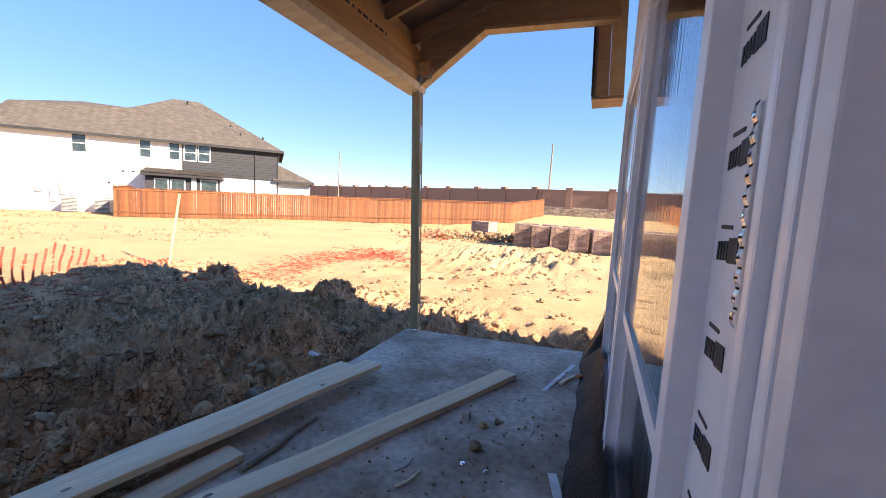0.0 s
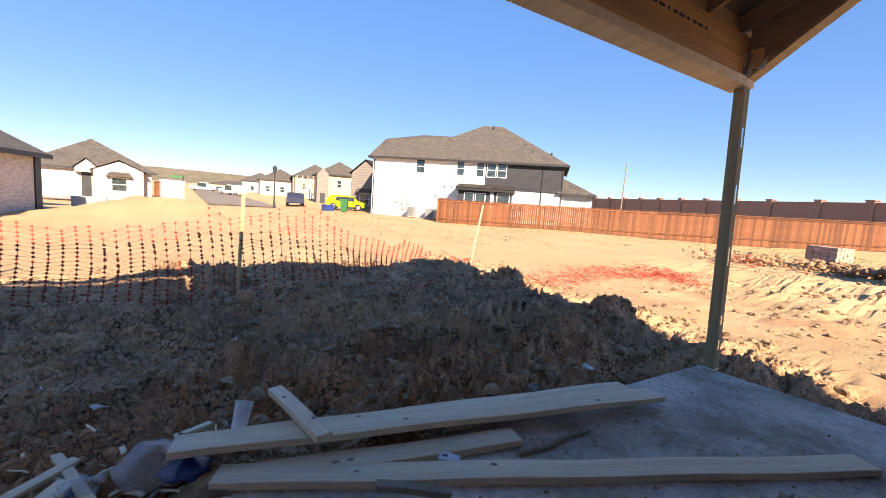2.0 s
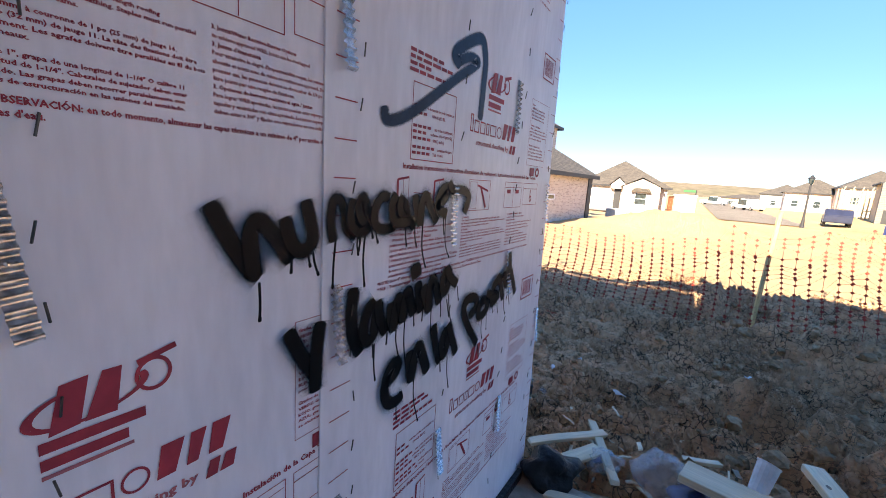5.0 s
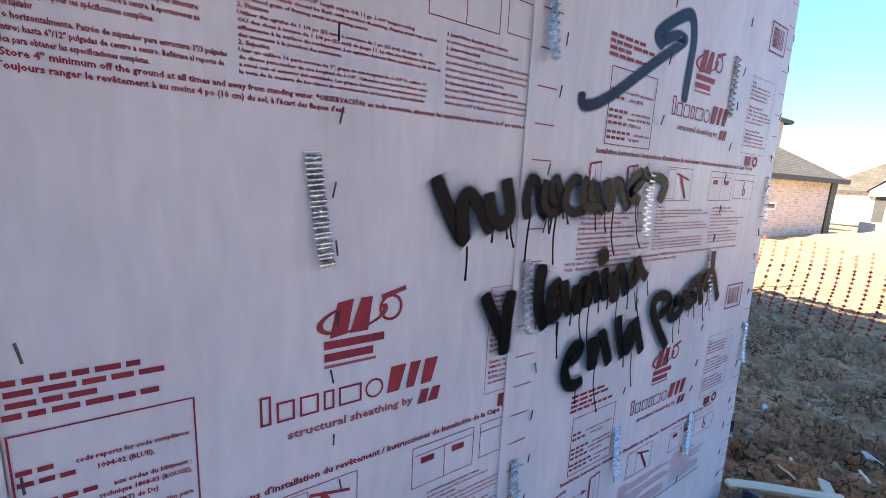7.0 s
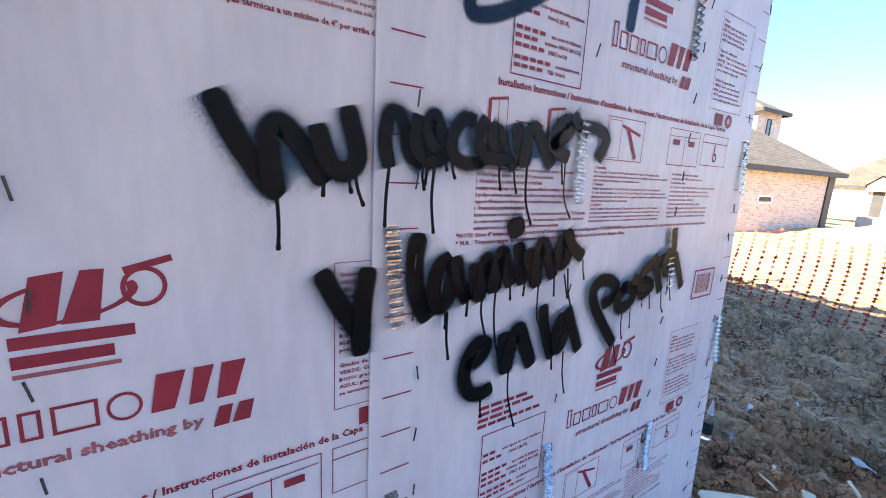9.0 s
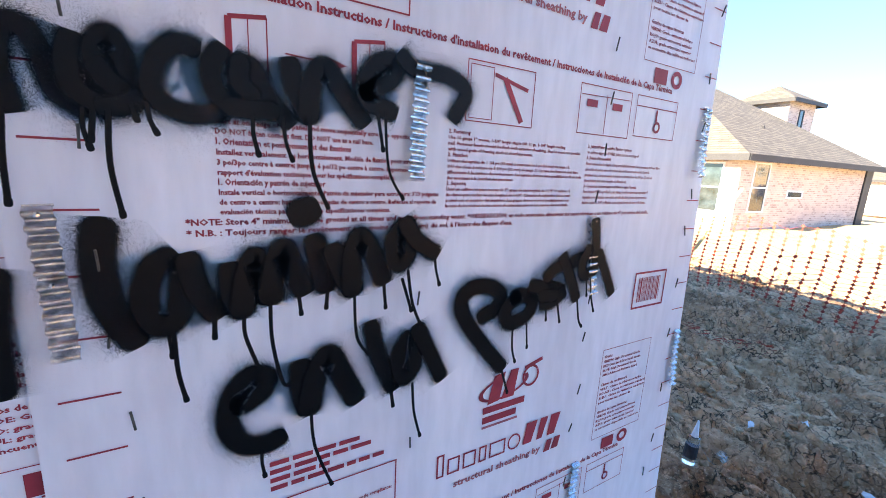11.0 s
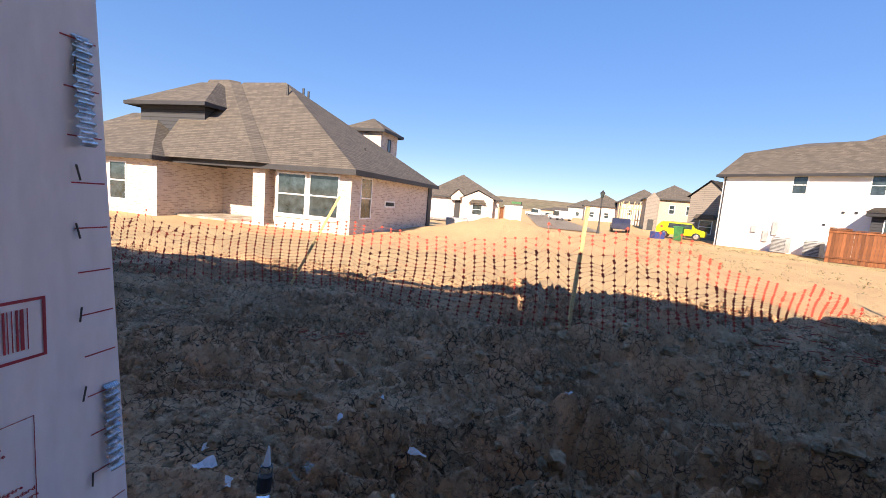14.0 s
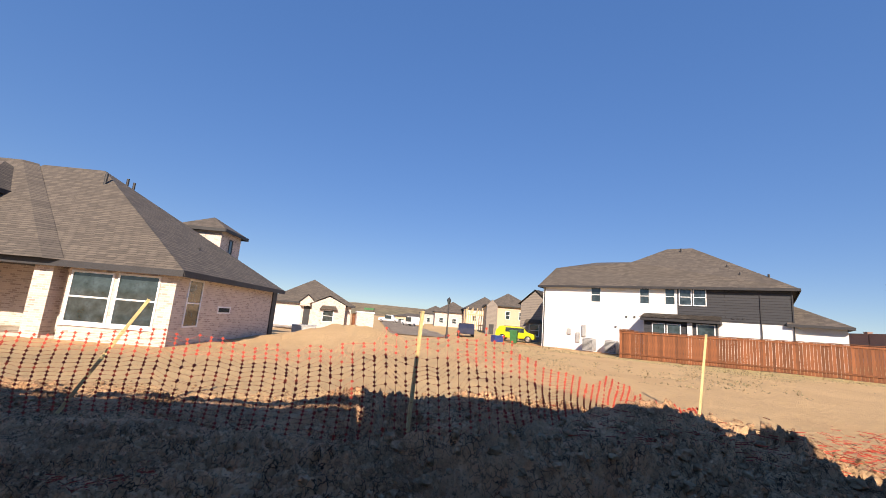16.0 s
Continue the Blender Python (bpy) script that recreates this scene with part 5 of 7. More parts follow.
# ---- rubbish by the wall's corner ----
def crumpled(name, x, y, z, size, seed, material, label, cat, flat=0.75, rough=0.55, sub=3):
    bm = lump_mesh(size, seed, flat, sub, rough)
    for f in bm.faces:
        f.smooth = True
    bmesh.ops.translate(bm, verts=bm.verts, vec=(x, y, z))
    return tagged(part(name, bm, material), label, cat)


crumpled("rubbish_bag", 0.72, 0.12, 0.06, 0.13, 3, M_BLACK, "small torn black plastic bag by the wall corner", "bag")
crumpled("plastic_bag", 0.44, 0.60, 0.085, 0.125, 8, M_MILKY, "inflated clear plastic bag in the rubbish", "bag", 0.8, 0.55)
crumpled("plastic_bag", 0.46, 0.34, 0.055, 0.085, 12, M_MILKY, "small clear plastic wrapper in the rubbish", "bag", 0.6, 0.6)
crumpled("cloth_scrap", 0.45, 0.76, 0.03, 0.10, 15, M_BLUE, "dark blue crumpled plastic scrap under the bag", "scrap", 0.35, 0.6)
crumpled("cloth_scrap", 0.40, 0.28, 0.03, 0.06, 19, M_BLUE, "dark blue crumpled scrap beside a clear wrapper", "scrap", 0.4, 0.6)
crumpled("dirt_heap", 0.62, 0.86, 0.0, 0.16, 23, M_CLOD, "low heap of dirt under the board ends", "dirt", 0.25, 0.5)
bm = bmesh.new()
rod(bm, (0.30, 0.98, 0.08), (0.20, 1.02, 0.19), 0.038, 0.048, 16)
cup = thing("paper_cup", "crushed white paper cup leaning on the boards", "cup")
part("body", bm, M_PAPER, cup)
bm = bmesh.new()
rod(bm, (0.198, 1.021, 0.192), (0.194, 1.023, 0.198), 0.051, 0.051, 16)
part("rim", bm, M_PAPER, cup)
for a, c, w, z, tz in (((0.76, 0.06), (0.36, 0.30), 0.09, 0.00, 0.03), ((0.50, -0.06), (0.22, 0.30), 0.06, -0.02, 0.05), ((0.12, 0.20), (0.60, 0.42), 0.045, 0.03, 0.02),
                       ((0.86, 0.16), (0.72, 0.62), 0.05, 0.0, 0.0), ((0.20, 0.55), (0.02, 0.85), 0.04, 0.01, 0.0)):
    plank("timber_scrap", a, c, w, z, 0.02, "splintered pale wood scrap in the rubbish by the wall", M_LUMBER, 0.02, tz)
rnd = random.Random(33)
for i in range(46):
    x, y = rnd.uniform(-0.1, 1.0), rnd.uniform(0.02, 1.0)
    wood = M_LUMBER if i % 3 else M_GREYWOOD
    plank("wood_splinter", (x, y), (x + rnd.uniform(-0.12, 0.12), y + rnd.uniform(-0.12, 0.12)), rnd.uniform(0.008, 0.028), max(gz(x, y), -0.03) + 0.012, 0.007,
          "thin pale wood splinter in the rubbish" if i % 3 else "thin grey wood splinter in the rubbish", wood, 0.006)
crumpled("dirt_spill", 0.98, 0.46, -0.045, 0.36, 27, M_CLOD, "thin spill of brown dirt over the slab's corner", "dirt", 0.14, 0.35, 4)


def ground_scrap(name, x, y, w, l, turn, material, label, cat="scrap", tilt=8):
    bm = bmesh.new()
    bmesh.ops.create_grid(bm, x_segments=4, y_segments=3, size=0.5)
    for v in bm.verts:
        v.co = Vector((v.co.x * l, v.co.y * w, 0.012 * math.sin(v.co.x * 5 + v.co.y * 3 + x * 9)))
    bmesh.ops.solidify(bm, geom=bm.faces[:], thickness=0.0015)
    ob = part(name, bm, material)
    ob.matrix_basis = pose(x, y, gz(x, y) + 0.022, tilt, 3, turn)
    return tagged(ob, label, cat)


for x, y, w, l, a in ((-0.56, 0.25, 0.03, 0.10, 80), (-0.92, -0.35, 0.03, 0.06, 20), (-0.20, -0.70, 0.06, 0.10, 150), (-0.35, -0.82, 0.03, 0.06, 10), (-1.27, -0.20, 0.025, 0.04, 40),
                      (-2.14, -0.60, 0.03, 0.05, 70), (-2.33, 0.40, 0.06, 0.09, 110), (-0.08, -0.47, 0.03, 0.07, 30), (-3.2, 1.4, 0.04, 0.08, 15), (-2.6, 2.2, 0.03, 0.06, 60),
                      (-3.8, -0.4, 0.03, 0.05, 120), (-1.6, 1.1, 0.03, 0.05, 95), (0.0, 0.55, 0.04, 0.07, 12), (-0.2, 1.0, 0.04, 0.05, 77)):
    ground_scrap("paper_scrap", x, y, w, l, a, M_PAPER, "small white paper scrap trodden into the clay", "paper")
ground_scrap("film_scrap", -0.39, -0.23, 0.06, 0.16, 65, M_CLEAR, "clear plastic film scrap on the clay", "film")
ground_scrap("timber_scrap", -0.34, -0.30, 0.035, 0.22, 60, M_GREYWOOD, "flat grey wood sliver on the clay", "wood")
can = ground_scrap("drink_can", 0.16, 4.05, 0.06, 0.10, 25, M_PAPER, "crushed blue and white can on the clay", "can", 20)
bm = bmesh.new()
rod(bm, (-0.04, -0.27, gz(-0.04, -0.27) + 0.03), (-0.06, -0.27, gz(-0.04, -0.27) + 0.16), 0.028, 0.026, 14)
bottle = thing("glue_bottle", "clear nozzle bottle with a dark label on the clay", "bottle")
part("body", bm, M_CLEAR, bottle)
bm = bmesh.new()
rod(bm, (-0.06, -0.27, gz(-0.04, -0.27) + 0.162), (-0.072, -0.27, gz(-0.04, -0.27) + 0.24), 0.016, 0.004, 12)
part("nozzle", bm, M_PAPER, bottle)
bm = bmesh.new()
rod(bm, (-0.044, -0.27, gz(-0.04, -0.27) + 0.06), (-0.053, -0.27, gz(-0.04, -0.27) + 0.12), 0.0295, 0.0285, 14)
part("label", bm, M_INK, bottle, "dark label with unreadable print")
loop = [(-0.62, 0.10), (-0.52, 0.16), (-0.46, 0.26), (-0.50, 0.34), (-0.60, 0.36)]
stick("yellow_cord", [(x, y, gz(x, y) + 0.03) for x, y in loop], 0.0045, "yellow cord looped on the clay", M_STAKE, "cord", False)
bm = lump_mesh(0.10, 31, 1.3, 3, 0.6)
bmesh.ops.translate(bm, verts=bm.verts, vec=(0.38, 3.10, gz(0.38, 3.1) + 0.08))
tagged(part("stump_scrap", bm, M_GREYWOOD), "torn grey root end sticking out of the clay", "root")

# clods broken out of the clay
clods = []
for s in range(10):
    bm = lump_mesh(1.0, 40 + s, 0.7, 1 if s < 5 else 2, 0.75 if s < 5 else 0.6)
    co = np.array([v.co[:] for v in bm.verts], np.float32)
    bm.verts.index_update()
    clods.append((co, [tuple(v.index for v in f.verts) for f in bm.faces]))
    bm.free()
gen = np.random.default_rng(77)
N = 15000
cx, cy = gen.uniform(-6.2, 0.7, N), gen.uniform(-3.6, 7.4, N)
ly = gen.uniform(0.7, 4.8, N // 10)
line = gen.choice(np.array([-1.42, -2.42, -0.18, -0.5]), N // 10)
cx[1::6][:len(ly)], cy[1::6][:len(ly)] = line - 0.16 * np.sin(ly * 1.5 + 0.4) * (line < -1) + gen.normal(0, 0.20, len(ly)), ly
cx[::6], cy[::6] = gen.uniform(-2.5, 2.8, len(cx[::6])), gen.uniform(5.0, 16.5, len(cx[::6]))
keep = ~((cx > 0.55) & (cy < 5.05)) & ~((np.abs(cx + 1.62 - 0.096 * np.clip(-cy, 0, 2.2)) < 0.21) & (gen.random(N) < 0.85)) & (gen.random(N) < 0.3 + 0.9 * fbm(cx * 0.9, cy * 0.9, 3, 81))
cx, cy = cx[keep], cy[keep]
cz = gzs(cx, cy)
V, F, n = [], [], 0
for i, (x, y, z) in enumerate(zip(cx, cy, cz)):
    r = 0.006 + 0.042 * gen.random() ** 6 * (1.5 if y > 0.8 else 0.8)
    co, fs = clods[i % 5 + (5 if r > 0.03 else 0)]
    a = gen.uniform(0, 6.28)
    rot = np.array([[math.cos(a), -math.sin(a), 0], [math.sin(a), math.cos(a), 0], [0, 0, 1]], np.float32)
    V.append(co @ rot.T * np.array([r, r * gen.uniform(0.6, 1.2), r], np.float32) + np.array([x, y, z + r * 0.2], np.float32))
    F += [tuple(n + k for k in f) for f in fs]
    n += len(co)
me = bpy.data.meshes.new("clods")
me.from_pydata(np.concatenate(V).tolist(), [], F)
me.materials.append(M_CLOD)
tagged(new("clods", me), "broken clods of dry clay all over the lot", "clods", kind="stuff")

# ---- safety net and stakes ----
def stake(x, y, tx, ty, tz, label):
    b = Vector((x, y, gz(x, y) - 0.15))
    d = Vector((tx, ty, tz)) - b
    bm = boxes((-0.019, 0.019, -0.019, 0.019, 0, d.length), bevel=0.003)
    st = thing("stake", label, "stake", Matrix.Translation(b) @ d.to_track_quat("Z", "Y").to_matrix().to_4x4(), group="stakes")
    part("shaft", bm, M_STAKE, st)
    part("tip", boxes((-0.021, 0.021, -0.021, 0.021, d.length + 0.001, d.length + 0.012), bevel=0.003), M_GREYWOOD if tx < -5.2 else M_STAKE, st)


stake(-3.64, 1.27, -3.67, 1.34, 1.31, "yellow wooden stake holding up orange safety mesh")
stake(-3.80, -2.62, -4.10, -2.01, 1.18, "leaning wooden stake behind the orange safety mesh")
stake(-5.46, 6.53, -6.00, 7.20, 1.36, "tilted wooden stake beside the fallen mesh")


def net_top(y):
    """The upper edge of the mesh over the ground along the line of stakes."""
    ks = ((-14, 0.80), (-6, 0.80), (-3.4, 0.82), (-1, 1.0), (1.3, 1.14), (2.2, 1.05), (3.0, 0.78), (4.0, 0.50), (5.2, 0.28), (6.6, 0.16))
    for (a, u), (c, w) in zip(ks, ks[1:]):
        if a <= y <= c:
            t = (y - a) / (c - a)
            return u + (w - u) * t * t * (3 - 2 * t)
    return ks[0][1] if y < ks[0][0] else ks[-1][1]


rnd = random.Random(4)
cols = []
y = -14.0
while y < 6.7:
    sag = 0.05 * math.sin(y * 1.35) + 0.03 * math.sin(y * 3.1)
    x0 = -3.62 + 0.08 * math.sin(y * 0.7) - (0.36 * (y - 1.6) if y > 1.6 else 0)
    h = net_top(y) + 0.4 * sag
    pts = []
    for k in range(20):
        u = k / 19
        xx = x0 + 0.14 * (1 - u) * math.sin(y * 0.9) - 0.12 * u + 0.012 * rnd.random()
        yy = y + 0.04 * math.sin(u * 3 + y)
        pts.append(Vector((xx, yy, 0.01 + h * u)))
    cols.append(pts)
    y += 0.130


flat = [p for pts in cols for p in pts]
for p, z in zip(flat, gzs([p.x for p in flat], [p.y for p in flat])):
    p.z += z


def ribbon(bm, a, c, w):
    side = Vector((0, 1, 0)) if abs((c - a).z) > abs((c - a).y) else Vector((0, 0, 1))
    v = [bm.verts.new(p) for p in (a - side * w / 2, a + side * w / 2, c + side * w / 2, c - side * w / 2)]
    bm.faces.new(v)


net_fence = thing("safety_net", "orange plastic safety mesh hung along stakes, fallen at one end", "safety net")
for lo, hi in ((-99, -2.6), (-2.6, 1.3), (1.3, 99)):
    net = bmesh.new()
    for i, pts in enumerate(cols):
        if not lo <= pts[0].y < hi:
            continue
        for k in range(19):
            ribbon(net, pts[k], pts[k + 1], 0.0046)
            p = pts[k + 1]
            s = 0.021
            v = [net.verts.new(p + Vector((0.001, dy, dz))) for dy, dz in ((-s, 0), (0, -s * 0.95), (s, 0), (0, s * 0.95))]
            net.faces.new(v)
            if i + 1 < len(cols):
                ribbon(net, pts[k + 1], cols[i + 1][k + 1], 0.0026)
    part("mesh_panel", net, M_NET, net_fence)

# mesh that lies crumpled on the ground
fallen = bmesh.new()
rnd = random.Random(14)
gen = np.random.default_rng(14)
t = gen.random(2600)
fx = -4.1 + 0.7 * t + 0.5 * np.sin(t * 6) + gen.normal(0, 0.45, 2600)
fy = 3.8 + 7.8 * t + gen.normal(0, 0.4, 2600)
keep = gen.random(2600) < 0.15 + fbm(fx * 1.1, fy * 1.1, 3, 91) * (0.5 + 0.6 * t)
heap = gen.normal(0, 1, (2, 700))
fx = np.concatenate([fx[keep], -3.3 + 0.75 * heap[0], gen.normal(-4.2, 0.5, 160)])
fy = np.concatenate([fy[keep], 11.4 + 0.45 * heap[1] - 0.3 * heap[0], gen.normal(17.5, 0.8, 160)])
for i, (x, y, z) in enumerate(zip(fx, fy, gzs(fx, fy))):
    far_off = i >= len(fx) - 160
    a = Vector((x, y, z + rnd.uniform(0.01, 0.45 if far_off else 0.10)))
    ang, ln = rnd.uniform(0, 3.14), 0.2 if far_off else 0.12
    ribbon(fallen, a, a + Vector((math.cos(ang) * ln, math.sin(ang) * ln, rnd.uniform(-0.03, 0.03))), 0.012 if far_off else 0.009)
for cx, cy in ((-2.05, -1.25), (-2.2, -0.95)):
    for i in range(60):
        x, y = rnd.gauss(cx, 0.07), rnd.gauss(cy, 0.12)
        a = Vector((x, y, gz(x, y) + rnd.uniform(0.005, 0.04)))
        ang = rnd.uniform(0, 3.14)
        ribbon(fallen, a, a + Vector((math.cos(ang) * 0.06, math.sin(ang) * 0.06, 0)), 0.005)
tagged(part("fallen_net", fallen, M_NET), "crumpled orange safety mesh lying on the dirt", "safety net", kind="stuff")

# dry grass tufts across the open lot
tufts = bmesh.new()
rnd = random.Random(55)
M_GRASS = mat("dry grass", (0.30, 0.235, 0.115), (0.18, 0.15, 0.075), 0.5, 8, 0.9, 0)
gen = np.random.default_rng(55)
gx, gy = gen.uniform(-34, 6, 3600), gen.uniform(7, 34, 3600)
keep = ~((gy < 9 + 0.2 * gx) | (fbm(gx * 0.16, gy * 0.16, 4, 41) < 0.47) | ((gx > -9) & (gy < 13)))
gx, gy = np.repeat(gx[keep], 3), np.repeat(gy[keep], 3)
gx, gy = gx + gen.normal(0, 0.12, len(gx)), gy + gen.normal(0, 0.12, len(gy))
for x, y, z in zip(gx, gy, gzs(gx, gy)):
    a = rnd.uniform(0, 6.28)
    b = Vector((x, y, z))
    w = Vector((math.cos(a), math.sin(a), 0)) * 0.03
    tufts.faces.new([tufts.verts.new(b - w), tufts.verts.new(b + w), tufts.verts.new(b + Vector((w.y * 2, -w.x * 2, rnd.uniform(0.03, 0.08))))])
tagged(part("grass", tufts, M_GRASS), "sparse dry grass tufts on the open lot", "grass", kind="stuff")


# ---- fences and walls at the lot's edge ----
def picket_run(parent, p, q, h, material):
    """Upright boards side by side with rails behind, following the ground."""
    p, q = Vector(p), Vector(q)
    d = q - p
    n = max(2, int(d.length / 0.145))
    t = d.normalized()
    nrm = Vector((-t.y, t.x, 0))
    r = random.Random(int(abs(p.x) * 100))
    spots = [p + t * (i + 0.5) * d.length / n for i in range(n)]
    foot = gzs([s.x for s in spots], [s.y for s in spots])
    bm = boxes((-0.069, 0.069, 0.0, 0.016, 0.0, 1.0))
    shared = bpy.data.meshes.new("picket")
    bm.to_mesh(shared)
    bm.free()
    shared.materials.append(material)
    turn = Matrix.Rotation(math.atan2(t.y, t.x), 4, "Z")
    for i in range(n):
        c = spots[i] + nrm * r.uniform(-0.004, 0.004)
        z0 = foot[i] + 0.02
        zt = p.z + (q.z - p.z) * (i + 0.5) / n + h + r.uniform(-0.012, 0.012)
        ob = new("picket", shared)
        ob.parent = parent
        ob.matrix_basis = Matrix.Translation((c.x, c.y, z0)) @ turn @ Matrix.Diagonal((1, 1, zt - z0, 1))
    for rz in (0.3, h - 0.12):
        bm = boxes((0, d.length, -0.045, -0.005, rz, rz + 0.09))
        rail = part("rail", bm, material, parent)
        rail.matrix_basis = Matrix.Translation(p) @ d.to_track_quat("X", "Z").to_matrix().to_4x4()
    bm = boxes((0, d.length, -0.05, 0.05, h + 0.01, h + 0.05))
    cap = part("cap", bm, material, parent)
    cap.matrix_basis = Matrix.Translation(p) @ d.to_track_quat("X", "Z").to_matrix().to_4x4()


fence = thing("fence", "red-brown stained cedar board fence behind the houses", "fence")
picket_run(fence, (-25.2, 17.0, -0.40), (-14.0, 28.3, -0.12), 1.83, M_CEDAR)
picket_run(fence, (-14.0, 28.3, -0.12), (-4.7, 37.6, 0.25), 1.83, M_CEDAR)
picket_run(fence, (-4.7, 37.6, 0.30), (-3.0, 45.5, 0.92), 1.80, M_CEDAR)
picket_run(fence, (-25.2, 17.0, -0.40), (-27.6, 19.6, -0.38), 1.95, M_CEDAR)

WALL_LINE = ((46, 46.5), (-3.9, 50.4), (-17.2, 56.4), (-52, 70), (-95, 86))
bwall = tagged(new("boundary_wall"), "long brown brick boundary wall on a stone footing", "wall", kind="structure")
stones = random.Random(6)
for (xa, ya), (xb, yb) in zip(WALL_LINE, WALL_LINE[1:]):
    a, c = Vector((xa, ya, 0)), Vector((xb, yb, 0))
    d = c - a
    m = Matrix.Translation(a) @ d.to_track_quat("X", "Z").to_matrix().to_4x4()
    L = d.length
    o = part("wall", boxes((0, L, -0.15, 0.15, 2.1, 4.0)), M_BWALL, bwall)
    o.matrix_basis = m
    o = part("coping", boxes((0, L, -0.2, 0.2, 4.0, 4.08)), M_BWALL, bwall)
    o.matrix_basis = m
    o = part("footing", boxes((0, L, -0.22, 0.22, -0.8, 2.1)), M_MORTAR, bwall)
    o.matrix_basis = m
    k = 0
    u = 1.0
    while u < L:
        col = part("pilaster", boxes((-0.35, 0.35, -0.3, 0.3, 1.9, 4.22), (-0.40, 0.40, -0.35, 0.35, 4.22, 4.32)), M_BWALL, bwall)
        col.matrix_basis = m @ pose(u, 0, 0)
        u += 4.6
    if xa < 30 and xb > -30 or xa > 40:
        V, F = [], []
        for row in range(8):
            u = 0.0
            while u < L:
                w = stones.uniform(0.25, 0.6)
                z0 = 0.75 + row * 0.17
                b = len(V)
                dp = 0.23 + stones.uniform(0.0, 0.05)
                for y in (0.2, dp):
                    V += [(u, y, z0), (u + w - 0.03, y, z0), (u + w - 0.03, y, z0 + 0.15), (u, y, z0 + 0.15)]
                    V += [(u, -y, z0), (u + w - 0.03, -y, z0), (u + w - 0.03, -y, z0 + 0.15), (u, -y, z0 + 0.15)]
                for e in (0, 4):
                    F.append((b + 8 + e, b + 9 + e, b + 10 + e, b + 11 + e))
                    for k in range(4):
                        F.append((b + e + k, b + e + (k + 1) % 4, b + 8 + e + (k + 1) % 4, b + 8 + e + k))
                u += w
        me = bpy.data.meshes.new("stones")
        me.from_pydata(V, [], F)
        me.materials.append(M_STONE)
        ob = new("stones", me)
        ob.parent = bwall
        ob.matrix_basis = m
        tagged(ob, kind="stuff")

for x, y, h, r in ((-41, 62, 10.0, 0.11), (-4.4, 60, 10.9, 0.13)):
    pole = thing("utility_pole", "bare dark utility pole beyond the boundary wall", "pole", pose(x, y, 0))
    bm = bmesh.new()
    rod(bm, (0, 0, -0.5), (0.12, 0, h), r, r * 0.7, 10)
    part("shaft", bm, M_GREYWOOD, pole)


# ---- brick pallets ----
def brick_pallet():
    th = thing("brick_pallet", "pallet of stacked brown bricks on the dirt", "brick pallet", pose(0, 0, 0), group="brick pallets")
    part("pallet", boxes((-0.36, 0.36, -0.45, -0.33, 0, 0.09), (-0.36, 0.36, 0.33, 0.45, 0, 0.09), (-0.36, 0.36, -0.06, 0.06, 0, 0.09), (-0.36, 0.36, -0.47, 0.47, 0.091, 0.115)), M_GREYWOOD, th)
    V, F = [], []

    def put(x0, x1, y0, y1, z0, z1):
        b = len(V)
        V.extend([(x0, y0, z0), (x1, y0, z0), (x1, y1, z0), (x0, y1, z0), (x0, y0, z1), (x1, y0, z1), (x1, y1, z1), (x0, y1, z1)])
        F.extend(tuple(b + k for k in f) for f in ((0, 1, 5, 4), (1, 2, 6, 5), (2, 3, 7, 6), (3, 0, 4, 7), (4, 5, 6, 7)))
    r = random.Random(3)
    for row in range(12):
        z = 0.118 + row * 0.067
        for i in range(4):
            for j in range(5):
                if 0 < i < 3 and 0 < j < 4 and row < 11:
                    continue
                o = r.uniform(-0.006, 0.006)
                x0, y0 = -0.35 + i * 0.176 + o, -0.46 + j * 0.185 + o
                put(x0, x0 + 0.168, y0, y0 + 0.177, z, z + 0.062)
    me = bpy.data.meshes.new("bricks")
    me.from_pydata(V, [], F)
    me.materials.append(M_BRICK)
    ob = new("bricks", me)
    ob.parent = th
    tagged(ob, kind="stuff")
    return th


pal = brick_pallet()
spots = [(-0.45, 18.9, 8), (0.32, 18.75, 6), (1.10, 18.6, 9), (1.88, 18.5, 5), (2.75, 18.45, 10), (3.7, 18.3, 4), (4.8, 18.2, 6), (6.0, 18.0, 2),
         (-0.3, 19.9, 12), (0.6, 19.8, 5), (1.5, 19.7, 8), (2.5, 19.6, 3)]
pal.matrix_basis = pose(-3.1, 22.2, gz(-3.1, 22.2), 0, 0, -14)
pal.scale = (1.5, 1.1, 0.98)
for x, y, a in spots:
    c = copy_thing(pal, pose(x, y, gz(x, y), 0, 1, a))
    c.scale = (1.0, 1.0, 1.08)
rub = bmesh.new()
rnd = random.Random(29)
for i in range(260):
    x, y = rnd.gauss(-1.9, 0.9), rnd.gauss(20.6, 0.7)
    if i > 150:
        x, y = rnd.gauss(-5.0, 0.9), rnd.gauss(19.5, 0.9)
    bmesh.ops.create_icosphere(rub, subdivisions=1, radius=rnd.uniform(0.06, 0.2), matrix=Matrix.Translation((x, y, gz(x, y) + rnd.uniform(0.0, 0.35))) @ Matrix.Rotation(rnd.uniform(0, 3), 4, "Z") @ Matrix.Diagonal((1, 0.6, 0.6, 1)))
tagged(part("rubble", rub, M_CLOD), "heap of dark broken brick and clay by the pallets", "rubble", kind="stuff")


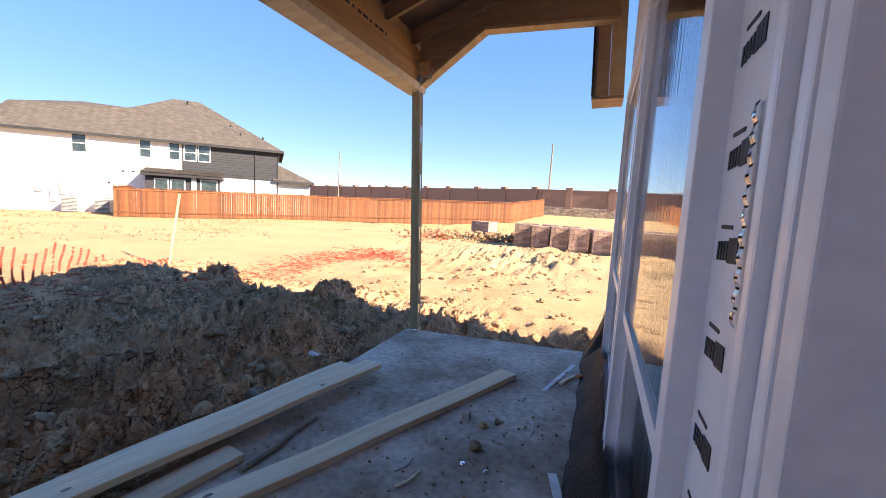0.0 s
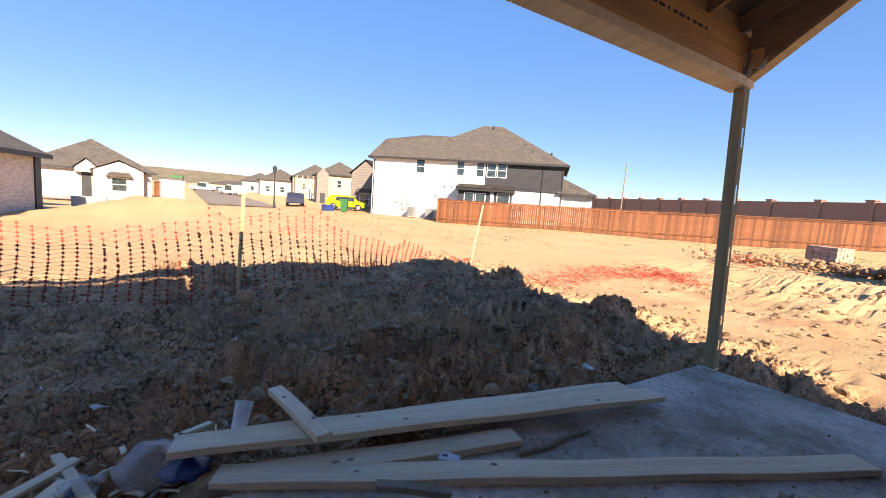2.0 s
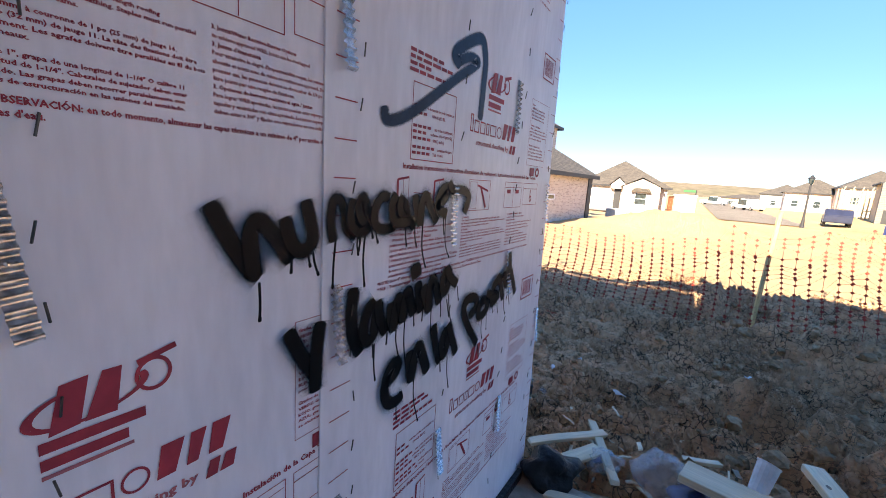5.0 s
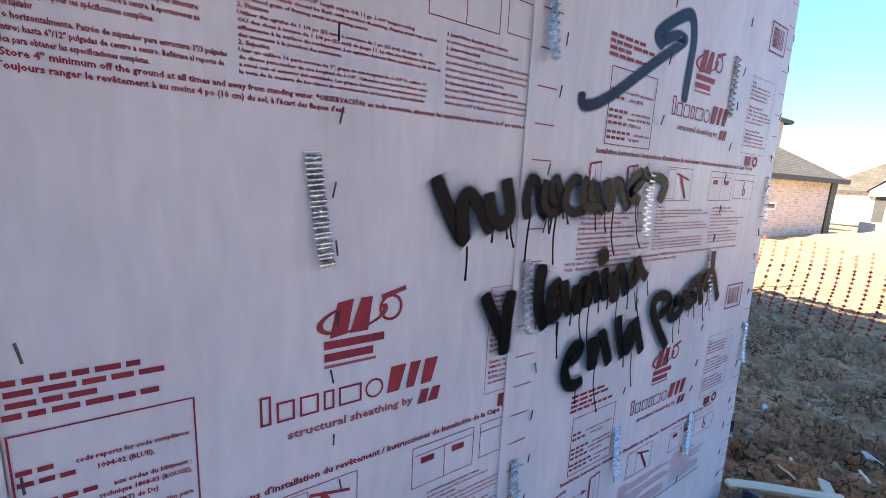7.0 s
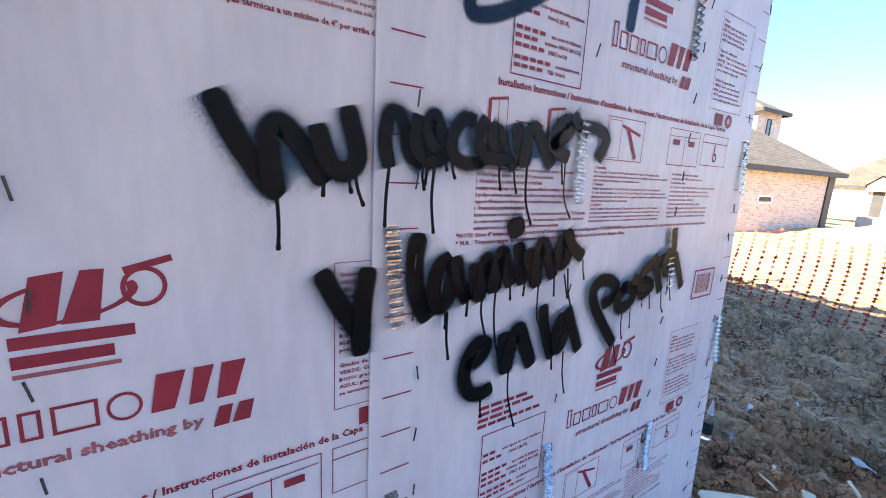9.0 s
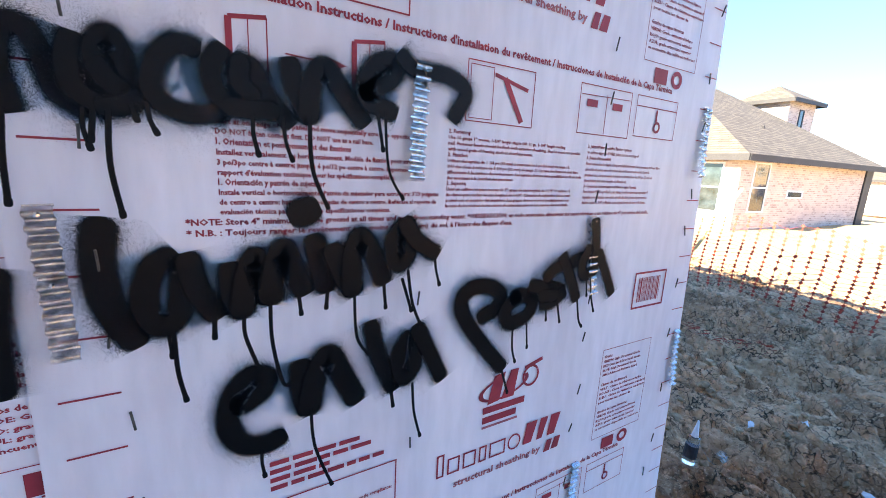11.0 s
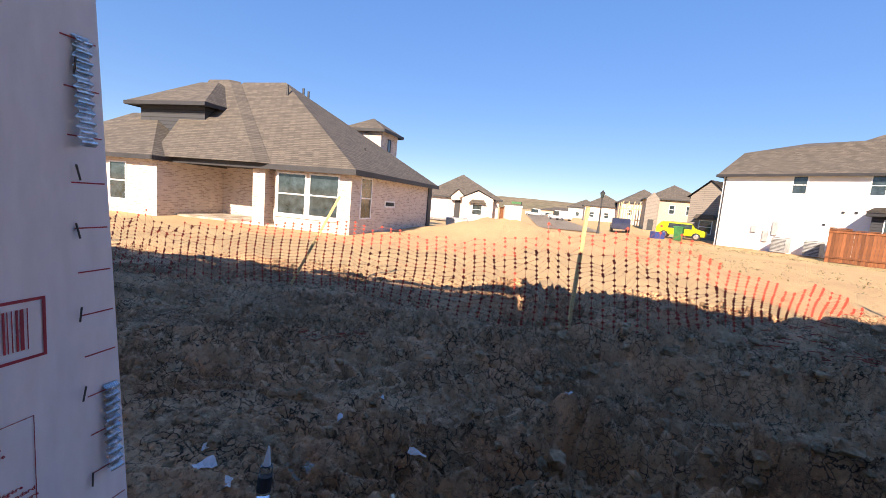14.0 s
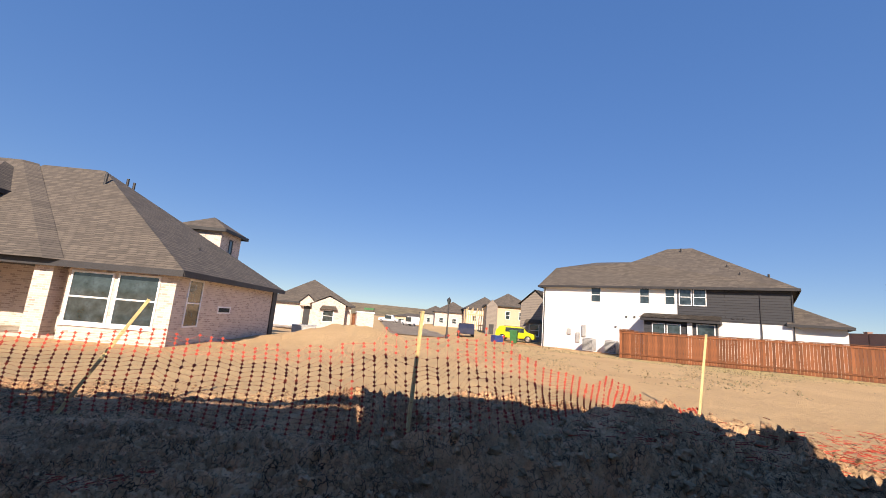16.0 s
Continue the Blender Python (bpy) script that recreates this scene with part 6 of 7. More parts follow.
# ---- houses ----
def hip_roof(parent, x0, x1, y0, y1, z, rise, over=0.35, ridge=None, name="roof", label=""):
    """A hipped roof with an eave board; ridge gives its ends, along the longer side."""
    x0, x1, y0, y1 = x0 - over, x1 + over, y0 - over, y1 + over
    if ridge is None:
        if x1 - x0 >= y1 - y0:
            r = (y1 - y0) / 2
            ridge = ((x0 + r, y0 + r), (x1 - r, y0 + r))
        else:
            r = (x1 - x0) / 2
            ridge = ((x0 + r, y0 + r), (x0 + r, y1 - r))
    (ax, ay), (bx, by) = ridge
    v = [(x0, y0, z), (x1, y0, z), (x1, y1, z), (x0, y1, z), (ax, ay, z + rise), (bx, by, z + rise)]
    along_x = x1 - x0 >= y1 - y0
    polys = [(0, 1, 5, 4), (1, 2, 5), (2, 3, 4, 5), (3, 0, 4)] if along_x else [(0, 1, 4), (1, 2, 5, 4), (2, 3, 5), (3, 0, 4, 5)]
    ro = part(name, faces(v, polys + [(3, 2, 1, 0)]), M_SHINGLE, parent, label)
    part("fascia", boxes((x0, x1, y0 - 0.03, y0, z - 0.17, z + 0.01), (x0, x1, y1, y1 + 0.03, z - 0.17, z + 0.01), (x0 - 0.03, x0, y0, y1, z - 0.17, z + 0.01), (x1, x1 + 0.03, y0, y1, z - 0.17, z + 0.01),
                         (x0, x1, y0, y1, z - 0.06, z - 0.004)), M_FASCIA, parent)
    return ro


def house_window(parent, x0, x1, z0, z1, y=0.0, rail=True, side=None, axis="x", trim=None):
    """A window in a wall at y (or, along y, at that x): frame proud of the wall, dark pane behind."""
    f, o = 0.06, -0.03 if side is None else side

    def b(*s):
        if axis == "x":
            return boxes(*[(a, c, min(y + p, y + q), max(y + p, y + q), u, w) for a, c, p, q, u, w in s])
        return boxes(*[(min(y + p, y + q), max(y + p, y + q), a, c, u, w) for a, c, p, q, u, w in s])
    w = part("window", b((x0, x0 + f, o, 0.02, z0, z1), (x1 - f, x1, o, 0.02, z0, z1), (x0 + f, x1 - f, o, 0.02, z0, z0 + f), (x0 + f, x1 - f, o, 0.02, z1 - f, z1)), trim or M_TRIM, parent)
    if rail:
        zm = (z0 + z1) / 2 - 0.02
        part("rail", b((x0 + f, x1 - f, o * 0.8, 0.01, zm, zm + 0.05)), trim or M_TRIM, w)
    part("pane", b((x0 + f, x1 - f, o * 0.35, o * 0.15, z0 + f, z1 - f)), M_PANE, w)
    return w


# white two-storey house
a, c = Vector((-33.9, 14.85)), Vector((-21.5, 26.7))
wh = thing("white_house", "white brick two-storey house with charcoal siding and grey hip roof", "house",
           Matrix.Translation((a.x, a.y, 0)) @ Matrix.Rotation(math.atan2(c.y - a.y, c.x - a.x), 4, "Z"))
part("wall", boxes((0, 10.62, 0, 11, -0.6, 4.93), (10.62, 17.15, 0, 11, -0.6, 2.62)), M_WHITEBRICK, wh)
part("siding", boxes((10.62, 17.15, -0.02, 11, 2.62, 4.93)), M_SIDING, wh, "charcoal lap siding")
ZE = 4.98
part("roof", faces([(-0.35, -0.35, ZE), (17.5, -0.35, ZE), (17.5, 11.3, ZE), (-0.35, 11.3, ZE), (0.1, 2.4, 6.95), (6.8, 2.6, 7.4), (9.05, 5.6, 9.0), (10.95, 5.6, 9.0), (3.0, 5.4, 7.9)],
                   [(0, 1, 7, 6, 5, 4), (1, 2, 7), (2, 3, 8, 5, 6, 7), (3, 0, 4, 8), (4, 5, 8), (0, 3, 2, 1)]), M_SHINGLE, wh, "grey shingle hip roof")
part("fascia", boxes((-0.38, 17.53, -0.42, -0.35, ZE - 0.16, ZE + 0.02), (-0.42, -0.36, -0.35, 11.3, ZE - 0.16, ZE + 0.02), (17.5, 17.56, -0.35, 11.3, ZE - 0.16, ZE + 0.02), (-0.35, 17.5, -0.35, 0.02, ZE - 0.06, ZE - 0.02)), M_FASCIA, wh)
for x0, x1 in ((4.25, 5.1), (8.02, 8.76), (9.78, 10.5), (10.72, 11.55), (11.62, 12.45)):
    house_window(wh, x0, x1, 3.66, 4.9, -0.02 if x0 > 10.6 else 0.0)
part("wing", boxes((17.15, 19.6, 0.3, 10, -0.6, 2.66)), M_WHITEBRICK, wh)
hip_roof(wh, 17.0, 19.6, 0.0, 10.0, 2.72, 1.35, 0.25, ((17.2, 2.2), (17.2, 8)), "wing_roof")
porch = part("porch", boxes((8.55, 13.1, -0.9, -0.02, 1.0, 2.40), (8.55, 13.1, -0.9, -0.02, -0.6, 1.0)), M_SIDING, wh, "dark porch bay")
part("porch_roof", prism([(8.35, 2.42), (13.35, 2.42), (13.30, 2.62), (8.40, 2.62)], -1.35, 0.0), M_FASCIA, wh)
part("porch_shingles", faces([(8.30, -1.4, 2.62), (13.4, -1.4, 2.62), (13.3, 0.0, 3.0), (8.4, 0.0, 3.0)], [(0, 1, 2, 3)], 0.03), M_SHINGLE, wh)
for x0, x1 in ((9.08, 9.95), (10.05, 10.95)):
    house_window(wh, x0, x1, 1.42, 2.25, -0.92, rail=False)
house_window(wh, 11.9, 13.0, 1.3, 2.35, -0.92, rail=False)
part("column", boxes((11.35, 11.65, -1.0, -0.9, -0.5, 2.42)), M_WHITEBRICK, wh)
for x in (0.12, 15.45, 17.08):
    part("downspout", boxes((x, x + 0.07, -0.08, -0.025, -0.4, 4.85)), M_FASCIA, wh)
for x, z in ((7.0, 2.55), (7.6, 2.57), (6.2, 1.7), (13.9, 2.85), (14.2, 2.85), (14.5, 2.85)):
    part("vent", boxes((x, x + 0.14, -0.07, -0.025, z, z + 0.12)), M_FASCIA, wh)
for x, z0, z1 in ((2.35, 0.9, 1.35), (3.6, 0.8, 1.75), (3.1, 0.3, 1.1)):
    part("meter_box", boxes((x, x + 0.32, -0.14, -0.02, z0, z1), bevel=0.01), M_GREYUTIL, wh)
for px, py, h in ((10.2, 5.0, 0.7), (13.6, 2.4, 0.35), (14.4, 1.2, 0.35), (16.0, 1.0, 0.3), (4.5, 2.0, 0.25), (7.6, 2.2, 0.25)):
    bm = bmesh.new()
    zr = ZE + min((py + 0.35) * 0.6, 3.6)
    rod(bm, (px, py, zr - 0.3), (px, py, zr + h), 0.07, 0.07, 8)
    part("roof_vent", bm, M_FASCIA, wh)


def ac_unit(m):
    ac = thing("air_conditioner", "grey outdoor air conditioner beside the house wall", "air conditioner", m, group="air conditioners")
    part("case", boxes((-0.42, 0.42, -0.42, 0.42, 0, 0.95), bevel=0.03), M_GREYUTIL, ac)
    part("top_grille", boxes((-0.36, 0.36, -0.36, 0.36, 0.952, 0.975), bevel=0.005), M_FASCIA, ac)
    for i in range(9):
        part("louvre", boxes((-0.40, 0.40, -0.434, -0.424, 0.10 + i * 0.09, 0.13 + i * 0.09)), M_FASCIA, ac)
    return ac


hm = wh.matrix_basis
ac_unit(hm @ pose(4.5, -0.9, -0.28))
ac_unit(hm @ pose(6.2, -0.8, -0.30))

# cream brick house
o = Vector((-13.3, -6.1))
bh = thing("brick_house", "cream brick single-storey house with grey hip roofs and a tower", "house",
           Matrix.Translation((o.x, o.y, 0)) @ Matrix(((-0.07, -0.9975, 0, 0), (-0.9975, 0.07, 0, 0), (0, 0, 1, 0), (0, 0, 0, 1))))
part("wall", boxes((0, 3.44, 0, 9.9, -0.8, 2.08)), M_CREAM, bh)
part("wall", boxes((3.44, 8.6, 2.6, 9.9, -0.8, 2.08)), M_CREAM, bh)
part("wall", boxes((8.6, 16.0, -0.9, 9.9, -0.8, 2.08)), M_CREAM, bh)
part("column", boxes((3.86, 4.46, -0.10, 0.46, -0.8, 2.0)), M_CREAM, bh)
part("porch_floor", boxes((3.44, 8.6, 0.0, 2.6, -0.8, -0.30)), M_CONC, bh)
part("porch_ceiling", boxes((3.44, 8.6, 0.0, 2.6, 2.0, 2.06)), M_FASCIA, bh)
ZB = 2.12
part("roof", faces([(-0.35, -0.35, ZB), (9.2, -0.35, ZB), (9.2, 10.2, ZB), (-0.35, 10.2, ZB), (6.9, 4.9, 6.75), (9.6, 4.9, 6.75), (16.4, -0.35, ZB), (16.4, 10.2, ZB), (14.5, 4.9, 4.4)],
                   [(0, 1, 5, 4), (3, 0, 4), (2, 3, 4, 5), (1, 6, 8, 5), (6, 7, 8), (7, 2, 5, 8)]), M_SHINGLE, bh, "grey shingle hip roof")
part("porch_roof", faces([(3.40, -0.36, ZB + 0.015), (3.82, -0.66, ZB + 0.015), (9.2, -0.66, ZB + 0.015), (11.6, 4.56, 6.80), (10.25, 4.56, 6.80), (9.8, 4.88, 6.77)],
                         [(1, 2, 3, 4), (0, 1, 4, 5)]), M_SHINGLE, bh, "grey shingle slope over the porch")
hip_roof(bh, 8.75, 16.0, -0.95, 6.0, ZB - 0.02, 2.35, 0.35, ((12.3, 2.2), (14.0, 2.2)), "wing_roof")
part("fascia", boxes((-0.38, 8.4, -0.40, -0.34, ZB - 0.20, ZB + 0.01), (-0.40, -0.34, -0.35, 10.2, ZB - 0.20, ZB + 0.01), (-0.35, 8.4, -0.34, 0.02, ZB - 0.09, ZB - 0.02), (-0.34, 0.02, 0.0, 10.2, ZB - 0.09, ZB - 0.02)), M_FASCIA, bh)
house_window(bh, 0.50, 1.86, 0.17, 1.88)
house_window(bh, 1.98, 3.34, 0.17, 1.86)
part("sill", boxes((0.42, 3.42, -0.06, -0.01, 0.08, 0.165)), M_TRIM, bh)
house_window(bh, 4.6, 5.4, 0.10, 1.75, 2.6)
house_window(bh, 10.3, 11.3, 0.15, 1.80, -0.9)
house_window(bh, 0.75, 1.75, 0.22, 1.92, 0.0, axis="y")
house_window(bh, 3.15, 4.30, 0.72, 1.02, 0.0, rail=False, axis="y")
part("corner_board", boxes((-0.06, 0.5, 9.3, 9.95, -0.8, 2.0)), M_FASCIA, bh)
part("upper_wall", boxes((8.65, 12.6, 1.5, 6.0, 3.0, 4.76)), M_SIDING, bh, "dark sided upper room")
hip_roof(bh, 8.65, 12.6, 1.5, 6.0, 4.80, 1.6, 0.45, ((10.1, 3.7), (11.3, 3.7)), "upper_roof")
part("upper_fascia", boxes((8.16, 13.09, 1.01, 1.05, 4.64, 4.80), (8.16, 8.20, 1.05, 6.4, 4.64, 4.80), (8.20, 13.0, 1.05, 1.5, 4.66, 4.70)), M_FASCIA, bh)
part("tower", boxes((3.1, 5.35, 8.9, 11.4, 1.0, 5.14)), M_CREAM, bh, "square cream brick tower")
hip_roof(bh, 3.1, 5.35, 8.9, 11.4, 5.20, 0.85, 0.30, None, "tower_roof")
house_window(bh, 9.9, 10.35, 3.7, 4.8, 3.1, rail=False, axis="y", trim=M_FASCIA)
for px, py, z in ((6.0, 3.9, 6.0), (6.3, 5.6, 6.3), (6.4, 6.2, 6.3), (3.0, 6.0, 3.9), (1.6, 4.0, 3.1), (2.6, 7.6, 3.4)):
    bm = bmesh.new()
    rod(bm, (px, py, z - 0.6), (px, py, z + 0.35), 0.06, 0.06, 8)
    part("roof_vent", bm, M_FASCIA, bh)


def plain_house(x, y, turn, w, d, z0, eave, rise, wall, label, windows=(), storeys=1, gable=None):
    h = thing("house", label, "house", pose(x, y, z0, 0, 0, turn), group="houses along the street")
    part("wall", boxes((0, w, 0, d, -1.0, eave)), wall, h)
    hip_roof(h, 0, w, 0, d, eave, rise, 0.4)
    for x0, x1, za, zb in windows:
        house_window(h, x0, x1, za, zb, rail=zb - za > 0.8)
    if gable:
        gx0, gx1, gz1 = gable
        part("gable", prism([(gx0, -0.5), (gx1, -0.5), (gx1, eave), ((gx0 + gx1) / 2, gz1), (gx0, eave)], -1.4, 0.2), wall, h)
        g = (gx0 + gx1) / 2
        part("gable_roof", faces([(gx0 - 0.3, -1.6, eave - 0.1), (g, -1.6, gz1 + 0.15), (gx1 + 0.3, -1.6, eave - 0.1), (gx1 + 0.3, 1.6, eave - 0.1), (g, 2.5, gz1 + 0.15), (gx0 - 0.3, 1.6, eave - 0.1)],
                                 [(0, 1, 4, 5), (1, 2, 3, 4)], 0.12), M_SHINGLE, h)
        house_window(h, g - 0.6, g + 0.6, 0.7, 2.0, -1.4)
        part("bay_roof", prism([(g - 1.0, 2.1), (g + 1.0, 2.1), (g + 0.7, 2.5), (g - 0.7, 2.5)], -1.9, -1.41), M_SHINGLE, h)
    return h


# single-storey house across the side street
fh = plain_house(-46.9, -12.1, 99.9, 9.1, 11, -0.80, 2.70, 3.0, M_CREAM, "pale brick house with an arched entry and front gable", gable=(4.6, 8.3, 3.5))
part("garage_door", boxes((0.7, 3.5, -0.06, 0.01, -0.1, 2.1)), M_JAMB, fh, "grey garage door")
for i in range(4):
    part("door_panel", boxes((0.78, 3.42, -0.08, -0.062, 0.0 + 0.52 * i, 0.44 + 0.52 * i), bevel=0.005), M_JAMB, fh)
part("entry", boxes((3.75, 4.45, -0.05, 0.0, -0.1, 2.4)), M_FASCIA, fh, "dark arched entry")
part("entry_gable", prism([(3.3, 2.3), (4.9, 2.3), (4.9, 2.75), (4.1, 3.5), (3.3, 2.75)], -0.6, 0.1), M_CREAM, fh)
part("entry_roof", faces([(3.15, -0.8, 2.72), (4.1, -0.8, 3.62), (5.05, -0.8, 2.72), (5.05, 1.2, 2.72), (4.1, 1.9, 3.62), (3.15, 1.2, 2.72)], [(0, 1, 4, 5), (1, 2, 3, 4)], 0.1), M_SHINGLE, fh)
part("wing", boxes((-5.5, -0.01, 1.2, 9.0, -1.0, 2.65)), M_CREAM, fh)
hip_roof(fh, -5.5, 0.3, 1.2, 9.0, 2.68, 2.5, 0.35, None, "wing_roof")
part("driveway", boxes((0.4, 3.8, -6.0, -0.02, -0.35, -0.02)), M_CONC, fh)

# row beyond the white house
plain_house(-43.7, 16.6, 43.7, 9.0, 7.5, -0.5, 4.2, 1.9, M_DUSK, "dark sided two-storey house beyond the white one", ((0.8, 1.5, 2.6, 3.7), (2.4, 3.1, 2.6, 3.7)), gable=(0.2, 3.6, 5.6))
tan_house = plain_house(-58.7, 16.1, 80, 6.5, 10, -1.2, 5.2, 2.1, M_TAN, "tan brick two-storey house with a grey roof and dark porch front", ((4.6, 5.3, 3.2, 4.4), (2.6, 3.3, 3.2, 4.4)))
part("porch", prism([(-0.3, -0.5), (1.3, -0.5), (1.3, 5.0), (0.5, 5.9), (-0.3, 5.0)], -1.2, 0.0), M_DUSK, tan_house, "dark gabled porch front")
part("porch_door", boxes((0.15, 0.85, -1.24, -1.205, 0.1, 2.3)), M_FASCIA, tan_house)
plain_house(-92.9, 12.3, 85, 8.5, 10, -1.6, 4.6, 2.6, M_CREAM, "pale brick two-storey house down the street", ((1, 2.0, 2, 3.2), (4, 5, 2, 3.2)))
plain_house(-84.0, 18.0, 85, 8.5, 10, -1.6, 5.6, 2.9, M_CREAM, "pale two-storey house with a broad grey roof", ((1, 2.0, 3, 4.2), (4, 5, 3, 4.2)))
plain_house(-118.0, 11.0, 85, 9.0, 10, -1.9, 4.6, 2.4, M_GREYUTIL, "grey two-storey house down the street", ((2, 3.0, 2, 3.2),))
plain_house(-150.0, 4.0, 85, 26.0, 10, -2.0, 3.2, 1.2, M_TAN, "low tan building at the end of the street", ((2, 4.0, 1, 2.2), (8, 10, 1, 2.2)))

frame_house = thing("timber_skeleton_house", "unfinished yellow timber house frame", "house", pose(-72.0, 15.4, -1.1, 0, 0, 85))
for i in range(12):
    for yy in (0.0, 3.0):
        part("stud", boxes((i * 0.40, i * 0.40 + 0.13, yy, yy + 0.13, 0, 3.6 + (0.5 if i % 3 else 1.0))), M_LUMBER_Y, frame_house)
for z in (0.05, 1.7, 3.5):
    part("plate", boxes((0, 4.6, -0.03, 0.16, z, z + 0.18)), M_LUMBER_Y, frame_house)
for i in range(5):
    bm = bmesh.new()
    rod(bm, (i * 0.9, 0, 3.6), (i * 0.9 + 0.6, 2.0, 4.9), 0.08, 0.08, 5)
    part("brace", bm, M_LUMBER_Y, frame_house)


# ---- street ----
def strip(name, pts, width, lift, material, label):
    bm = bmesh.new()
    rows = []
    for i, (x, y) in enumerate(pts):
        q = Vector(pts[min(i + 1, len(pts) - 1)]) - Vector(pts[max(i - 1, 0)])
        nrm = Vector((-q.y, q.x)).normalized() * width / 2
        rows.append([bm.verts.new((x + s * nrm.x, y + s * nrm.y, gz(x, y) + lift)) for s in (-1, 1)])
    for r0, r1 in zip(rows, rows[1:]):
        bm.faces.new((r0[0], r0[1], r1[1], r1[0]))
    bmesh.ops.solidify(bm, geom=bm.faces[:], thickness=0.25)
    bmesh.ops.recalc_face_normals(bm, faces=bm.faces)
    return tagged(part(name, bm, material), label, name, kind="structure")


strip("road", [(-42 - 3 * i, 5.2 - 0.08 * i) for i in range(36)], 7.0, 0.10, M_ASPHALT, "dusty grey street between the houses")
strip("pavement", [(-41.8, -20 + 2.0 * i) for i in range(10)], 1.4, 0.14, M_CONC, "pale concrete pavement along the street")

lamp = thing("street_lamp", "black street lamp with a lantern head by the road", "street lamp", pose(-41.1, 7.4, gz(-41.1, 7.4)))
bm = bmesh.new()
rod(bm, (0, 0, -0.3), (0, 0, 3.5), 0.085, 0.06, 10)
part("shaft", bm, M_FASCIA, lamp)
bm = bmesh.new()
rod(bm, (0, 0, 0), (0, 0, 0.7), 0.16, 0.10, 10)
part("base", bm, M_FASCIA, lamp)
bm = bmesh.new()
rod(bm, (0, 0, 3.5), (0, 0, 3.95), 0.13, 0.23, 8)
part("lantern", bm, M_PANE, lamp)
bm = bmesh.new()
rod(bm, (0, 0, 3.96), (0, 0, 4.25), 0.26, 0.02, 8)
part("cap", bm, M_FASCIA, lamp)

sign = thing("street_sign", "green street sign on a dark pole", "sign", pose(-46.0, -0.4, gz(-46, -0.4)))
bm = bmesh.new()
rod(bm, (0, 0, -0.3), (0, 0, 2.6), 0.05, 0.05, 8)
part("pole", bm, M_FASCIA, sign)
part("blade", boxes((-0.02, 0.02, -1.1, 0.05, 2.35, 2.58)), M_GREEN, sign, "green blade with unreadable print")
booth = thing("portable_toilet", "pale portable booth on the building site", "booth", pose(-38.6, -1.0, gz(-38.6, -1.0), 0, 0, 8))
part("body", boxes((-0.8, 0.8, -0.8, 0.8, 0, 1.9), bevel=0.06), M_CREAM, booth)
part("top", boxes((-0.85, 0.85, -0.85, 0.85, 1.9, 2.05), bevel=0.05), M_PAPER, booth)
util = thing("utility_box", "low green utility cabinet on the verge", "utility box", pose(-27.5, -4.4, gz(-27.5, -4.4), 0, 0, 6))
part("cabinet", boxes((-0.5, 0.5, -0.75, 0.75, 0, 0.62), bevel=0.03), M_GREYUTIL, util)
part("lid", boxes((-0.53, 0.53, -0.78, 0.78, 0.622, 0.68), bevel=0.02), M_GREYUTIL, util)


def car(m, paint, label, profile, length=3.9, width=1.75):
    th = thing("car", label, "car", m, group="parked cars")
    body = prism(profile, -width / 2, width / 2)
    bmesh.ops.bevel(body, geom=body.edges[:], offset=0.06, segments=2, affect="EDGES")
    part("body", body, paint, th)
    glass_z = max(z for x, z in profile)
    part("side_window", boxes((-0.95, 0.85, -width / 2 - 0.012, width / 2 + 0.012, 0.92, glass_z - 0.12), bevel=0.005), M_PANE, th)
    part("roof_panel", boxes((-1.1, 0.7, -width / 2 + 0.08, width / 2 - 0.08, glass_z + 0.002, glass_z + 0.03), bevel=0.01), M_TYRE, th)
    for x in (-length / 2 + 0.72, length / 2 - 0.72):
        for s in (-1, 1):
            bm = bmesh.new()
            rod(bm, (x, s * (width / 2 - 0.18), 0.33), (x, s * (width / 2 + 0.02), 0.33), 0.33, 0.33, 18)
            wheel = part("wheel", bm, M_TYRE, th)
            bm = bmesh.new()
            rod(bm, (x, s * (width / 2 + 0.022), 0.33), (x, s * (width / 2 + 0.03), 0.33), 0.2, 0.18, 12)
            part("rim", bm, M_STEEL, wheel)
    for s in (-0.6, 0.6):
        part("headlight", boxes((length / 2 - 0.05, length / 2 + 0.015, s - 0.14, s + 0.14, 0.68, 0.84), bevel=0.005), M_PAPER, th)
    return th


HATCH = [(-1.9, 0.35), (1.95, 0.35), (1.95, 0.8), (1.1, 0.98), (0.75, 1.42), (-1.5, 1.46), (-1.9, 0.95)]
VAN = [(-2.6, 0.4), (2.6, 0.4), (2.6, 1.0), (1.6, 1.2), (1.0, 1.95), (-0.6, 1.95), (-0.7, 1.2), (-2.6, 1.15)]
car(pose(-38.4, 13.9, gz(-38.4, 13.9), 0, 0, 68), M_YELLOW, "bright yellow hatchback parked by the white house", HATCH)
car(pose(-45.3, 10.2, gz(-45.3, 10.2), 0, 0, 172), M_NAVY, "dark blue car parked on the street", HATCH)
car(pose(-84.0, 6.6, gz(-84, 6.6), 0, 0, 35), M_CARWHITE, "white pickup truck on the street", VAN, 5.2, 2.0)
car(pose(-110.0, 2.0, gz(-110, 2.0), 0, 0, 80), M_CARWHITE, "white pickup truck far down the street", VAN, 5.2, 2.0)
